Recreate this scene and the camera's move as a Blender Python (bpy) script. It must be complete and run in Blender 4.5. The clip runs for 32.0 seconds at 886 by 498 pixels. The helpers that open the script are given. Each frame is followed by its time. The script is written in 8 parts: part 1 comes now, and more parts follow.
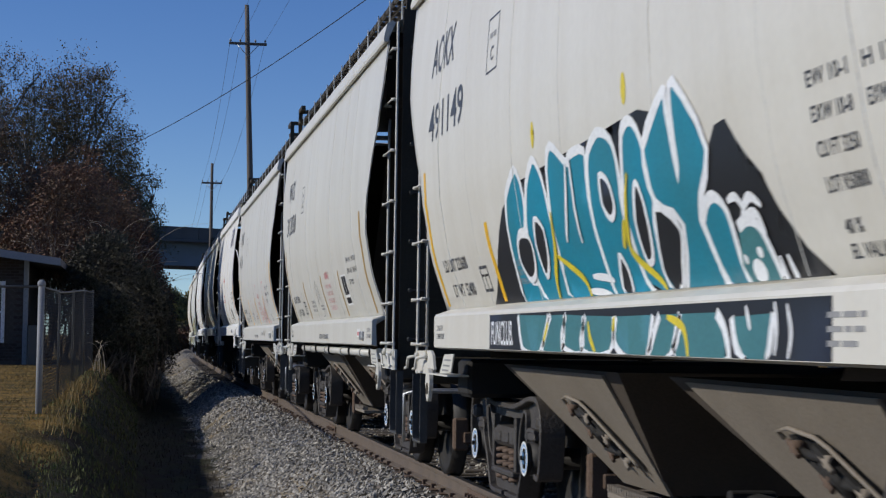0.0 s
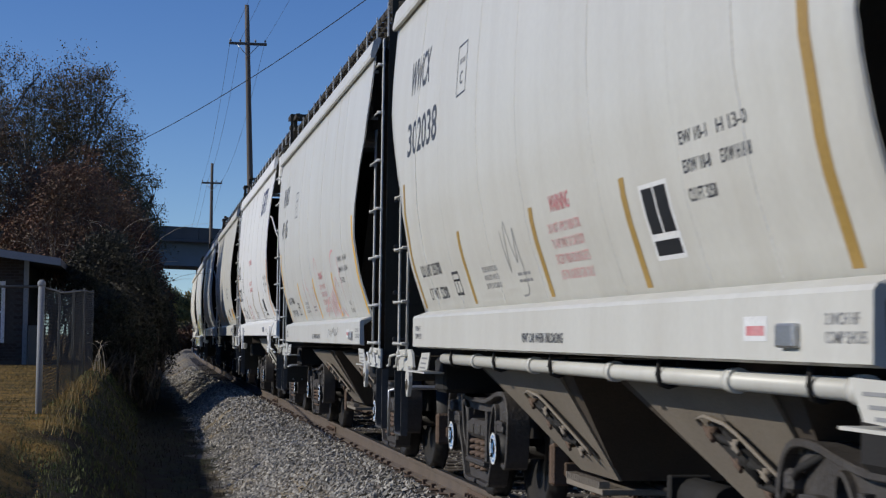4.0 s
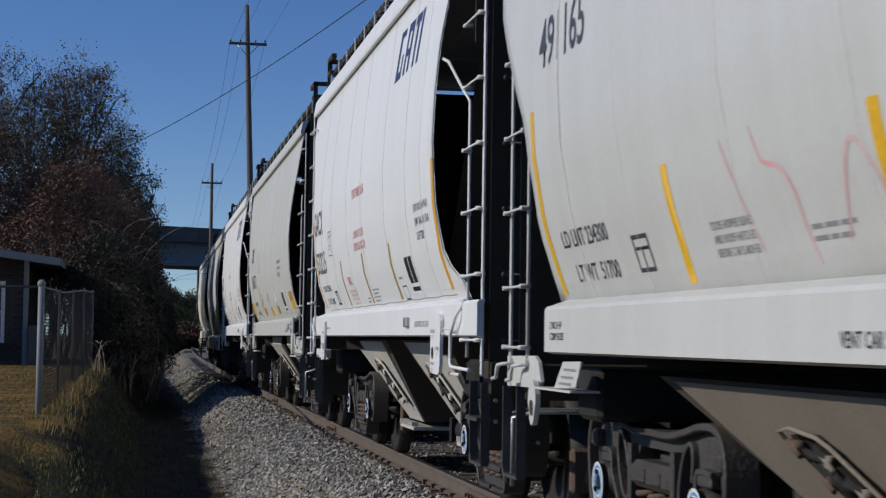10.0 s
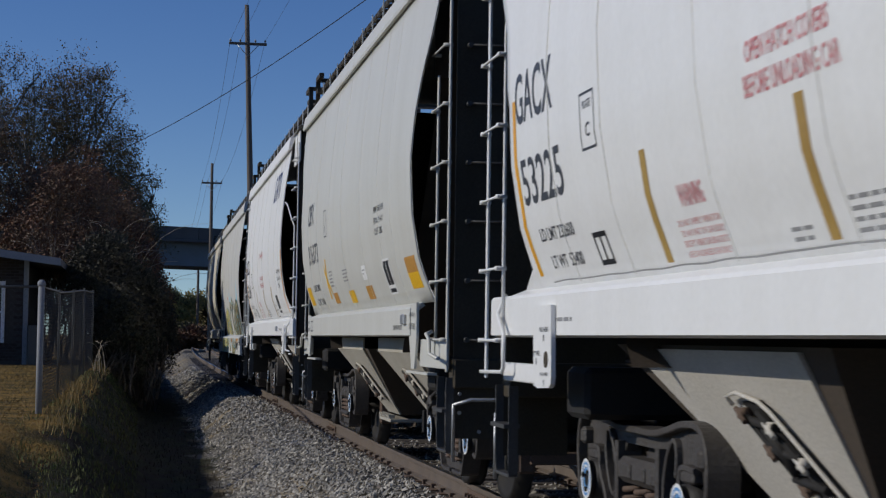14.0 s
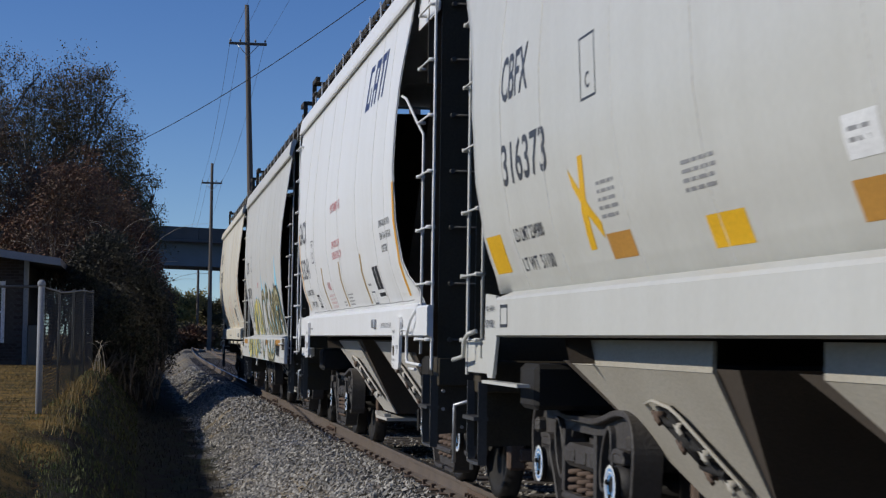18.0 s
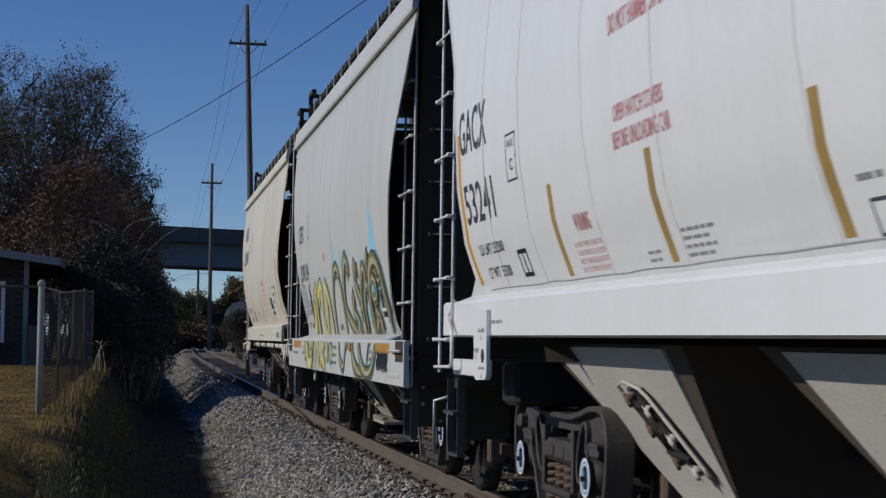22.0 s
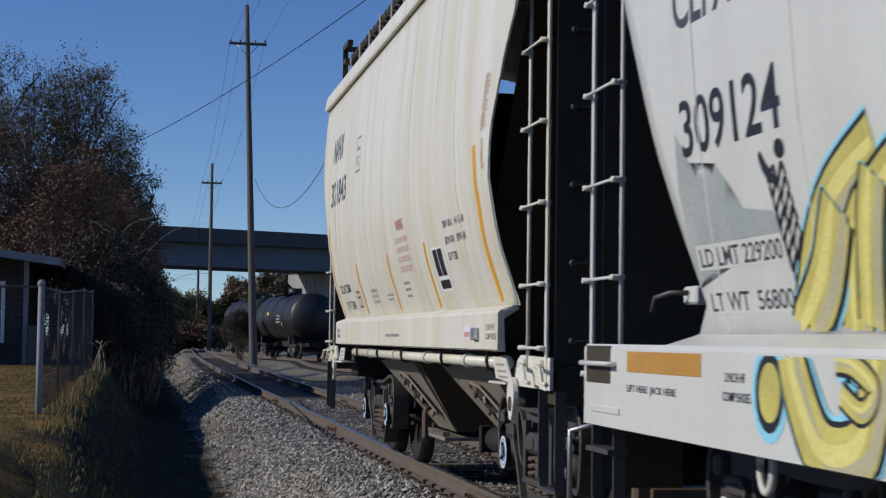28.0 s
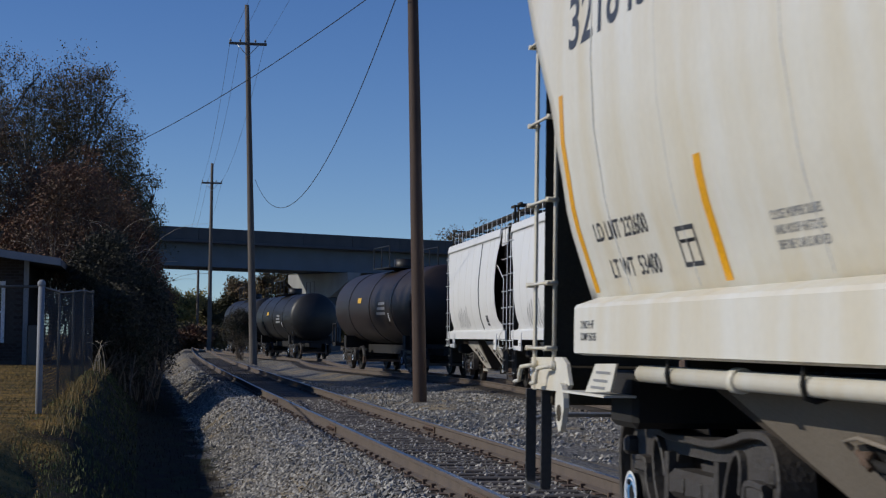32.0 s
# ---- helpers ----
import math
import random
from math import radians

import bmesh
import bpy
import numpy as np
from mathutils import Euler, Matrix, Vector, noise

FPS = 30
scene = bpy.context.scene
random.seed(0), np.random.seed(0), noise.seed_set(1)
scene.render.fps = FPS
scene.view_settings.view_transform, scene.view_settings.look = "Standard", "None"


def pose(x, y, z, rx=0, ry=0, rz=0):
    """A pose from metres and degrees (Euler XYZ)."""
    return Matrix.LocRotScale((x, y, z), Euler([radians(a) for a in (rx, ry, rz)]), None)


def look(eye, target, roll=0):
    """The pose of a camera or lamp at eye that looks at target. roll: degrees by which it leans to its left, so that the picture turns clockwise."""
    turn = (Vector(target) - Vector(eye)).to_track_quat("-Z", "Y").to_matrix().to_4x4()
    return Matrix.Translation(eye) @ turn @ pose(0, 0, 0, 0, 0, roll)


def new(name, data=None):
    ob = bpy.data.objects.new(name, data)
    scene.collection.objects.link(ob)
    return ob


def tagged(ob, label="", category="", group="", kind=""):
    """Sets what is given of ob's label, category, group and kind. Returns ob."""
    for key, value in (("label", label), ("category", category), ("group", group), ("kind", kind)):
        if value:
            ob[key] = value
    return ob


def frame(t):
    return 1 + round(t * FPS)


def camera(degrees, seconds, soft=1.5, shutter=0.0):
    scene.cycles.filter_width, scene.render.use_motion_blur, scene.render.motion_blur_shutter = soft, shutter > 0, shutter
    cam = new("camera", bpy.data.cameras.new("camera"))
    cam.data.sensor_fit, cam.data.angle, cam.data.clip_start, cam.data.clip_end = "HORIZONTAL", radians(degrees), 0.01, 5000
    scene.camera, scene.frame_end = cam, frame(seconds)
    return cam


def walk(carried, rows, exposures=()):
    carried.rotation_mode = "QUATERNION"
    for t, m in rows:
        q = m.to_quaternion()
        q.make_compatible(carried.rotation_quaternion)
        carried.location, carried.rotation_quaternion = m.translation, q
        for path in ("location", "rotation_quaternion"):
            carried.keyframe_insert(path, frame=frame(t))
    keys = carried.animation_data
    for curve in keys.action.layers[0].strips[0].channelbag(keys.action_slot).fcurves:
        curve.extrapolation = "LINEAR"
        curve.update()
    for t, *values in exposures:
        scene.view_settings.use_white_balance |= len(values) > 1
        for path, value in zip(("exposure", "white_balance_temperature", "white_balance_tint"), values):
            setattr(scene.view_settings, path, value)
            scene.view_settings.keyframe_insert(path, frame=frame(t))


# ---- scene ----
# World: z = 0 is the top of the rail, +y runs along the track away from the camera.
cam = camera(28.09, 32.0, soft=1.25, shutter=0.4)
EYE = pose(0, 0, 1.28, 92.93, -0.80, -9.72)
walk(cam, [(0, EYE), (32, EYE)], exposures=[(0, 0.05), (3, 0.05), (6, 0.0), (8, -0.06), (9, -0.09), (11, -0.17), (13, -0.34), (14.5, -0.22), (16.5, -0.02), (18.5, -0.05), (20, -0.11), (21.2, -0.31), (22.5, -0.28), (24.5, -0.02), (29, 0.0), (30, -0.14), (32, -0.14)])

# ---- world and sun ----
SUN_AZ, SUN_EL = radians(-87), radians(27)      # azimuth from +y towards +x
to_sun = Vector((math.sin(SUN_AZ) * math.cos(SUN_EL), math.cos(SUN_AZ) * math.cos(SUN_EL), math.sin(SUN_EL)))
world = bpy.data.worlds.new("sky")
scene.world = world
world.use_nodes = True
wn = world.node_tree
sky = wn.nodes.new("ShaderNodeTexSky")
sky.sky_type, sky.sun_disc = "NISHITA", False
sky.sun_elevation, sky.sun_rotation = SUN_EL, SUN_AZ
sky.air_density, sky.dust_density, sky.ozone_density = 0.8, 0.0, 2.4
rich = wn.nodes.new("ShaderNodeHueSaturation")
rich.inputs["Saturation"].default_value, rich.inputs["Hue"].default_value = 1.26, 0.515
aim, lifted = wn.nodes.new("ShaderNodeTexCoord"), wn.nodes.new("ShaderNodeMapping")
lifted.inputs["Location"].default_value = (0, 0, 0.035)
wn.links.new(aim.outputs["Generated"], lifted.inputs[0])
wn.links.new(lifted.outputs[0], sky.inputs[0])
wn.links.new(sky.outputs[0], rich.inputs["Color"])
wn.links.new(rich.outputs[0], wn.nodes["Background"].inputs[0])
wn.nodes["Background"].inputs[1].default_value = 0.106
sun = new("sun", bpy.data.lights.new("sun", "SUN"))
sun.data.energy, sun.data.angle, sun.data.color = 3.15, radians(0.5), (1.0, 0.95, 0.85)
sun.matrix_world = look(to_sun * 50, (0, 0, 0))


# ---- materials ----
def mat(name, color, rough=0.6, metal=0.0, dirt=None, amount=0.3, scale=2.0, stretch=(1, 1, 1), bump=0.15,
        grain=60.0, per=0.0, island=0.0, spec=0.5, coarse=0.5, fine=0.12):
    """A procedural surface: colour, a second colour in patches at one scale, fine grain in colour and relief."""
    m = bpy.data.materials.new(name)
    m.use_nodes = True
    nt = m.node_tree
    b = nt.nodes["Principled BSDF"]
    b.inputs["Roughness"].default_value, b.inputs["Metallic"].default_value = rough, metal
    b.inputs["Specular IOR Level"].default_value = spec
    tc = nt.nodes.new("ShaderNodeTexCoord")
    mp = nt.nodes.new("ShaderNodeMapping")
    mp.inputs["Scale"].default_value = stretch
    nt.links.new(tc.outputs["Object"], mp.inputs[0])
    n1 = nt.nodes.new("ShaderNodeTexNoise")
    n1.inputs["Scale"].default_value, n1.inputs["Detail"].default_value = scale, 6
    nt.links.new(mp.outputs[0], n1.inputs["Vector"])
    ramp = nt.nodes.new("ShaderNodeMapRange")
    ramp.inputs[1].default_value, ramp.inputs[2].default_value = coarse - 0.15, coarse + 0.25
    ramp.inputs[4].default_value = amount
    nt.links.new(n1.outputs[0], ramp.inputs[0])
    mix = nt.nodes.new("ShaderNodeMix")
    mix.data_type = "RGBA"
    d = dirt if dirt else tuple(c * 0.6 for c in color)
    mix.inputs[6].default_value, mix.inputs[7].default_value = (*color, 1), (*d, 1)
    nt.links.new(ramp.outputs[0], mix.inputs[0])
    n2 = nt.nodes.new("ShaderNodeTexNoise")
    n2.inputs["Scale"].default_value, n2.inputs["Detail"].default_value = grain, 4
    nt.links.new(tc.outputs["Object"], n2.inputs["Vector"])
    hs = nt.nodes.new("ShaderNodeHueSaturation")
    nt.links.new(mix.outputs[2], hs.inputs["Color"])
    val = nt.nodes.new("ShaderNodeMapRange")
    val.inputs[1].default_value, val.inputs[2].default_value = 0.3, 0.7
    val.inputs[3].default_value, val.inputs[4].default_value = 1 - fine, 1 + fine
    nt.links.new(n2.outputs[0], val.inputs[0])
    out = val.outputs[0]
    for strength, node in ((per, "ShaderNodeObjectInfo"), (island, "ShaderNodeNewGeometry")):
        if strength:
            info = nt.nodes.new(node)
            r = nt.nodes.new("ShaderNodeMapRange")
            r.inputs[3].default_value, r.inputs[4].default_value = 1 - strength, 1 + strength
            nt.links.new(info.outputs["Random" if per and node.endswith("Info") else "Random Per Island"], r.inputs[0])
            mu = nt.nodes.new("ShaderNodeMath")
            mu.operation = "MULTIPLY"
            nt.links.new(out, mu.inputs[0])
            nt.links.new(r.outputs[0], mu.inputs[1])
            out = mu.outputs[0]
    nt.links.new(out, hs.inputs["Value"])
    nt.links.new(hs.outputs[0], b.inputs["Base Color"])
    if bump:
        bp = nt.nodes.new("ShaderNodeBump")
        bp.inputs["Strength"].default_value, bp.inputs["Distance"].default_value = bump, 0.02
        nt.links.new(n2.outputs[0], bp.inputs["Height"])
        nt.links.new(bp.outputs[0], b.inputs["Normal"])
    return m


def car_paint(name, color, dirt, amount=0.35):
    """Weathered enamel with streaks that run down the sheet."""
    return mat(name, color, rough=0.42, dirt=dirt, amount=amount, scale=1.6, stretch=(1.5, 2.2, 0.28), bump=0.03, grain=25, fine=0.025)


PAINT = {
    "cream": car_paint("cream_paint", (0.66, 0.64, 0.58), (0.50, 0.46, 0.38)),
    "grey_cream": car_paint("grey_cream_paint", (0.62, 0.61, 0.56), (0.46, 0.43, 0.37)),
    "pale_grey": car_paint("pale_grey_paint", (0.62, 0.62, 0.59), (0.48, 0.46, 0.42)),
    "white": car_paint("white_paint", (0.80, 0.80, 0.79), (0.66, 0.65, 0.61), 0.3),
    "grey": car_paint("grey_paint", (0.60, 0.595, 0.55), (0.48, 0.465, 0.41)),
    "stone": car_paint("stone_paint", (0.63, 0.625, 0.59), (0.46, 0.44, 0.39)),
    "yellow_cream": car_paint("yellow_cream_paint", (0.73, 0.71, 0.64), (0.62, 0.52, 0.33), 0.7),
}
M_BLACK = mat("black_paint", (0.055, 0.045, 0.031), 0.6, dirt=(0.08, 0.065, 0.045), amount=0.6, scale=2.5, spec=0.2)
# Sooty steel, blackened further to carry the deep shade under the cars.
M_UNDER = mat("sooty_shade_darkened_steel", (0.013, 0.0115, 0.0105), 0.8, dirt=(0.008, 0.007, 0.0065), amount=0.6, scale=3)
M_BAY = mat("dusty_hopper_paint", (0.235, 0.20, 0.16), 0.7, dirt=(0.165, 0.138, 0.108), amount=0.6, scale=2, stretch=(1, 1, 0.5))
# Brown that carries the shade of bay cores and car ends in its colour.
M_BROWN = mat("shade_darkened_brown_steel", (0.075, 0.057, 0.042), 0.85, dirt=(0.05, 0.038, 0.029), amount=0.6, scale=2)
M_CAST = mat("cast_steel", (0.062, 0.056, 0.052), 0.6, dirt=(0.034, 0.027, 0.022), amount=0.8, scale=4, bump=0.4, grain=40)
M_RUSTY = mat("rusty_iron", (0.12, 0.078, 0.054), 0.85, dirt=(0.09, 0.06, 0.045), amount=0.7, scale=6, bump=0.4)
M_TREAD = mat("wheel_steel", (0.024, 0.022, 0.021), 0.6, metal=0.2, dirt=(0.016, 0.013, 0.011), amount=0.6)
M_RAIL = mat("rusty_rail", (0.125, 0.096, 0.074), 0.85, dirt=(0.075, 0.06, 0.05), amount=0.6, scale=4, bump=0.25)
M_RAILTOP = mat("polished_rail_head", (0.30, 0.30, 0.31), 0.3, metal=0.9, dirt=(0.12, 0.1, 0.09), amount=0.4)
M_TIE = mat("old_tie_wood", (0.085, 0.07, 0.058), 0.9, dirt=(0.16, 0.14, 0.12), amount=0.6, scale=6, stretch=(0.4, 4, 4), per=0.25)
M_GALV = mat("galvanised_steel", (0.46, 0.47, 0.48), 0.4, metal=0.7, dirt=(0.3, 0.3, 0.3), amount=0.5)
M_SEAM = mat("grimy_weld_seam", (0.66, 0.65, 0.61), 0.6, dirt=(0.44, 0.43, 0.40), amount=0.9, scale=0.9, bump=0)
M_LETTER = mat("dark_lettering", (0.045, 0.05, 0.06), 0.5, bump=0, dirt=(0.1, 0.1, 0.11), amount=0.4, scale=8)
M_NAVY = mat("navy_lettering", (0.03, 0.045, 0.13), 0.5, bump=0)
M_REDTEXT = mat("faded_red_lettering", (0.55, 0.16, 0.17), 0.6, bump=0, dirt=(0.66, 0.4, 0.4), amount=0.7, scale=8)
M_REDFAINT = mat("worn_red_print", (0.66, 0.36, 0.35), 0.6, bump=0, dirt=(0.7, 0.52, 0.5), amount=0.8, scale=10)
M_PALETEXT = mat("faded_grey_lettering", (0.28, 0.28, 0.28), 0.6, bump=0)
M_ORANGE = mat("reflective_orange_tape", (0.80, 0.38, 0.012), 0.4, bump=0, dirt=(0.66, 0.32, 0.03), amount=0.5)
M_BAYWHITE = mat("dusty_white_hopper_paint", (0.52, 0.49, 0.44), 0.7, dirt=(0.42, 0.385, 0.33), amount=0.5, scale=2, stretch=(1, 1, 0.5))
M_BAYGREY = mat("dusty_grey_hopper_paint", (0.42, 0.39, 0.33), 0.7, dirt=(0.32, 0.28, 0.22), amount=0.5, scale=2, stretch=(1, 1, 0.5))
M_YELLOW = mat("reflective_yellow_tape", (0.80, 0.46, 0.02), 0.4, bump=0, dirt=(0.7, 0.38, 0.03), amount=0.5)
M_OCHRE = mat("worn_ochre_tape", (0.40, 0.26, 0.07), 0.5, bump=0, dirt=(0.3, 0.18, 0.06), amount=0.6)
M_SCRAPE = mat("rust_scrape", (0.36, 0.20, 0.12), 0.8, dirt=(0.55, 0.45, 0.34), amount=0.8, scale=9, bump=0)
M_RUSTTAPE = mat("brown_orange_tape", (0.50, 0.25, 0.05), 0.5, bump=0)
M_WHITE = mat("white_sticker", (0.78, 0.78, 0.77), 0.5, bump=0)
M_TEAL = mat("teal_spray_paint", (0.010, 0.24, 0.36), 0.45, dirt=(0.035, 0.17, 0.20), amount=0.7, scale=1.0, bump=0.02)
M_TEALDARK = mat("dull_teal_spray_paint", (0.06, 0.20, 0.22), 0.45, dirt=(0.045, 0.14, 0.16), amount=0.6, scale=2, bump=0.02)
M_SPRAYBLACK = mat("black_spray_paint", (0.016, 0.017, 0.02), 0.5, bump=0.02)
M_SPRAYWHITE = mat("white_spray_paint", (0.82, 0.84, 0.86), 0.5, bump=0.02)
M_SPRAYYELLOW = mat("yellow_spray_paint", (0.70, 0.56, 0.03), 0.5, bump=0.02, dirt=(0.45, 0.4, 0.06), amount=0.6, scale=5)
M_LEMON = mat("lemon_spray_paint", (0.62, 0.54, 0.15), 0.5, bump=0.02, dirt=(0.40, 0.34, 0.09), amount=0.8, scale=4)
M_OLIVE = mat("olive_spray_paint", (0.25, 0.22, 0.10), 0.5, bump=0.02, dirt=(0.10, 0.09, 0.045), amount=0.9, scale=3)
M_LEMONLIGHT = mat("pale_lemon_spray_paint", (0.74, 0.66, 0.22), 0.5, bump=0.02)
M_OLIVEDARK = mat("dark_olive_spray_paint", (0.085, 0.078, 0.035), 0.5, bump=0.02, dirt=(0.03, 0.03, 0.02), amount=0.8, scale=4)
M_OLIVELIGHT = mat("pale_olive_spray_paint", (0.47, 0.43, 0.27), 0.5, bump=0.02)
M_OVERPAINT = mat("grey_overpaint", (0.33, 0.36, 0.35), 0.5, dirt=(0.46, 0.47, 0.45), amount=0.9, scale=3, bump=0)
M_CYAN = mat("light_blue_spray_paint", (0.28, 0.66, 0.84), 0.5, bump=0.02)
M_PINK = mat("faded_pink_spray_paint", (0.70, 0.36, 0.38), 0.6, bump=0, dirt=(0.66, 0.55, 0.52), amount=0.8, scale=5)
M_TANK = mat("black_tank_paint", (0.009, 0.009, 0.0095), 0.48, dirt=(0.028, 0.026, 0.024), amount=0.7, scale=0.8, stretch=(1, 1, 2), bump=0.03)
M_TANKBROWN = mat("brown_tank_paint", (0.028, 0.017, 0.013), 0.5, dirt=(0.014, 0.014, 0.0145), amount=0.7, scale=0.8, bump=0.03)
M_POLE = mat("grey_pole_wood", (0.14, 0.118, 0.098), 0.85, dirt=(0.07, 0.058, 0.05), amount=0.7, scale=5, stretch=(3, 3, 0.2), bump=0.4)
M_CREOSOTE = mat("creosoted_pole_wood", (0.055, 0.032, 0.022), 0.75, dirt=(0.10, 0.06, 0.04), amount=0.6, scale=5, stretch=(3, 3, 0.2), bump=0.4)
M_WIRE = mat("black_cable", (0.02, 0.02, 0.022), 0.6, bump=0)
M_CONC = mat("stained_concrete", (0.33, 0.33, 0.32), 0.9, dirt=(0.19, 0.19, 0.18), amount=0.7, scale=0.5, stretch=(1, 1, 0.4), bump=0.2)
M_GIRDER = mat("blue_grey_steel_girder", (0.12, 0.155, 0.19), 0.6, dirt=(0.08, 0.10, 0.12), amount=0.6, scale=0.5, bump=0.05)
M_BRICK = mat("dark_brick", (0.042, 0.03, 0.027), 0.9, dirt=(0.026, 0.02, 0.019), amount=0.6, scale=3, per=0.25)
# Concrete darkened in colour for the bridge's unlit side; the lit pier caps use M_CONC.
M_BRIDGECONC = mat("shade_darkened_concrete", (0.095, 0.097, 0.10), 0.9, dirt=(0.055, 0.057, 0.06), amount=0.7, scale=0.5, stretch=(1, 1, 0.4), bump=0.2)
M_FASCIA = mat("grey_fascia_board", (0.24, 0.25, 0.27), 0.7)
M_LINEPOST = mat("dull_fence_steel", (0.10, 0.098, 0.092), 0.6, metal=0.4)
M_RINGBLUE = mat("blue_bearing_ring", (0.10, 0.30, 0.62), 0.5, bump=0)
M_GRAB = mat("dull_grab_iron", (0.085, 0.083, 0.08), 0.5, metal=0.3)
M_MORTAR = mat("grey_mortar", (0.055, 0.05, 0.047), 0.95)
M_TRIM = mat("white_trim", (0.70, 0.71, 0.73), 0.55, dirt=(0.5, 0.5, 0.5), amount=0.4)
M_SHINGLE = mat("grey_shingle", (0.12, 0.12, 0.125), 0.9, scale=4, per=0.2, island=0.0)
M_GLASS = mat("dark_window_glass", (0.02, 0.025, 0.03), 0.05, bump=0)
M_BARK = mat("grey_bark", (0.15, 0.125, 0.10), 0.9, dirt=(0.06, 0.05, 0.04), amount=0.6, scale=8, bump=0.5)
M_TWIG = mat("brown_twig", (0.15, 0.118, 0.09), 0.9, island=0.45)
M_TWIGPALE = mat("pale_bare_twig", (0.42, 0.36, 0.29), 0.9, island=0.3)


def leaf(name, color, second):
    m = mat(name, color, 0.7, dirt=second, amount=1.0, scale=1.2, bump=0, island=0.45, coarse=0.42)
    m.node_tree.nodes["Principled BSDF"].inputs["Subsurface Weight"].default_value = 0.0
    return m


M_LEAFBROWN = leaf("brown_leaves", (0.17, 0.095, 0.04), (0.10, 0.08, 0.028))
M_LEAFRED = leaf("russet_leaves", (0.15, 0.055, 0.022), (0.075, 0.045, 0.02))
M_LEAFGREEN = leaf("dark_green_leaves", (0.095, 0.075, 0.022), (0.05, 0.048, 0.016))
# Green vine leaves, darkened so that the lower bushes look shaded.
M_LEAFDARK = leaf("shade_darkened_vine_leaves", (0.028, 0.030, 0.012), (0.040, 0.030, 0.015))
M_LEAFGOLD = leaf("golden_leaves", (0.36, 0.24, 0.06), (0.17, 0.17, 0.05))
M_GRASSDRY = leaf("dry_grass_blades", (0.29, 0.165, 0.04), (0.09, 0.072, 0.019))
M_GRASSGREEN = leaf("green_grass_blades", (0.06, 0.095, 0.018), (0.10, 0.085, 0.024))
# Ditch weeds, their brown lowered to deepen the ditch's shade.
M_WEEDSHADE = leaf("shade_darkened_weed_blades", (0.05, 0.032, 0.018), (0.025, 0.018, 0.011))
M_STONE = mat("ballast_stone", (0.365, 0.342, 0.302), 0.9, dirt=(0.21, 0.193, 0.168), amount=0.6, scale=3, bump=0.2, island=0.55)


# ---- mesh helpers ----
def part(name, bm, material, parent=None, label=""):
    """Links a bmesh or a mesh as one mesh object under a thing or a part."""
    if isinstance(bm, bmesh.types.BMesh):
        me = bpy.data.meshes.new(name)
        bm.to_mesh(me)
        bm.free()
    else:
        me = bm
    if not me.materials:
        me.materials.append(material)
    ob = new(name, me)
    ob.material_slots[0].link = "OBJECT"
    ob.material_slots[0].material = material
    ob.parent = parent
    if label:
        ob["label"] = label
    return ob


def mesh_of(name, verts, faces, smooth=False):
    me = bpy.data.meshes.new(name)
    me.from_pydata(verts, [], faces)
    if smooth:
        me.shade_smooth()
    return me


STORE = {}


def stored(key, make):
    """Meshes that many things share are built once."""
    if key not in STORE:
        bm = make()
        me = bpy.data.meshes.new(str(key[0] if isinstance(key, tuple) else key))
        bm.to_mesh(me)
        bm.free()
        STORE[key] = me
    return STORE[key]


def islands(key, make):
    """Builds a mesh once and keeps each of its loose pieces as a mesh of its own."""
    if key not in STORE:
        bm = make()
        out, seen = [], set()
        for v in bm.verts:
            if v in seen:
                continue
            stack, got = [v], []
            seen.add(v)
            while stack:
                a = stack.pop()
                got.append(a)
                for e in a.link_edges:
                    b = e.other_vert(a)
                    if b not in seen:
                        seen.add(b)
                        stack.append(b)
            index = {a: i for i, a in enumerate(got)}
            faces = {f for a in got for f in a.link_faces}
            me = mesh_of(str(key[0]), [tuple(a.co) for a in got], [[index[a] for a in f.verts] for f in faces])
            me.polygons.foreach_set("use_smooth", [f.smooth for f in faces])
            out.append(me)
        bm.free()
        STORE[key] = out
    return STORE[key]


def box(bm, x0, x1, y0, y1, z0, z1, bevel=0.0):
    r = bmesh.ops.create_cube(bm, size=1.0, matrix=Matrix.LocRotScale(((x0 + x1) / 2, (y0 + y1) / 2, (z0 + z1) / 2), None,
                              (abs(x1 - x0), abs(y1 - y0), abs(z1 - z0))))
    if bevel:
        es = list({e for v in r["verts"] for e in v.link_edges})
        bmesh.ops.bevel(bm, geom=es, offset=bevel, segments=1, affect="EDGES")
    return r["verts"]


def rod(bm, a, b, r, n=8, r2=None):
    a, b = Vector(a), Vector(b)
    d = b - a
    m = Matrix.Translation((a + b) / 2) @ d.to_track_quat("Z", "Y").to_matrix().to_4x4()
    r = bmesh.ops.create_cone(bm, cap_ends=True, segments=n, radius1=r, radius2=r if r2 is None else r2, depth=d.length, matrix=m)
    if n >= 8:
        for f in {f for v in r["verts"] for f in v.link_faces}:
            f.smooth = len(f.verts) == 4


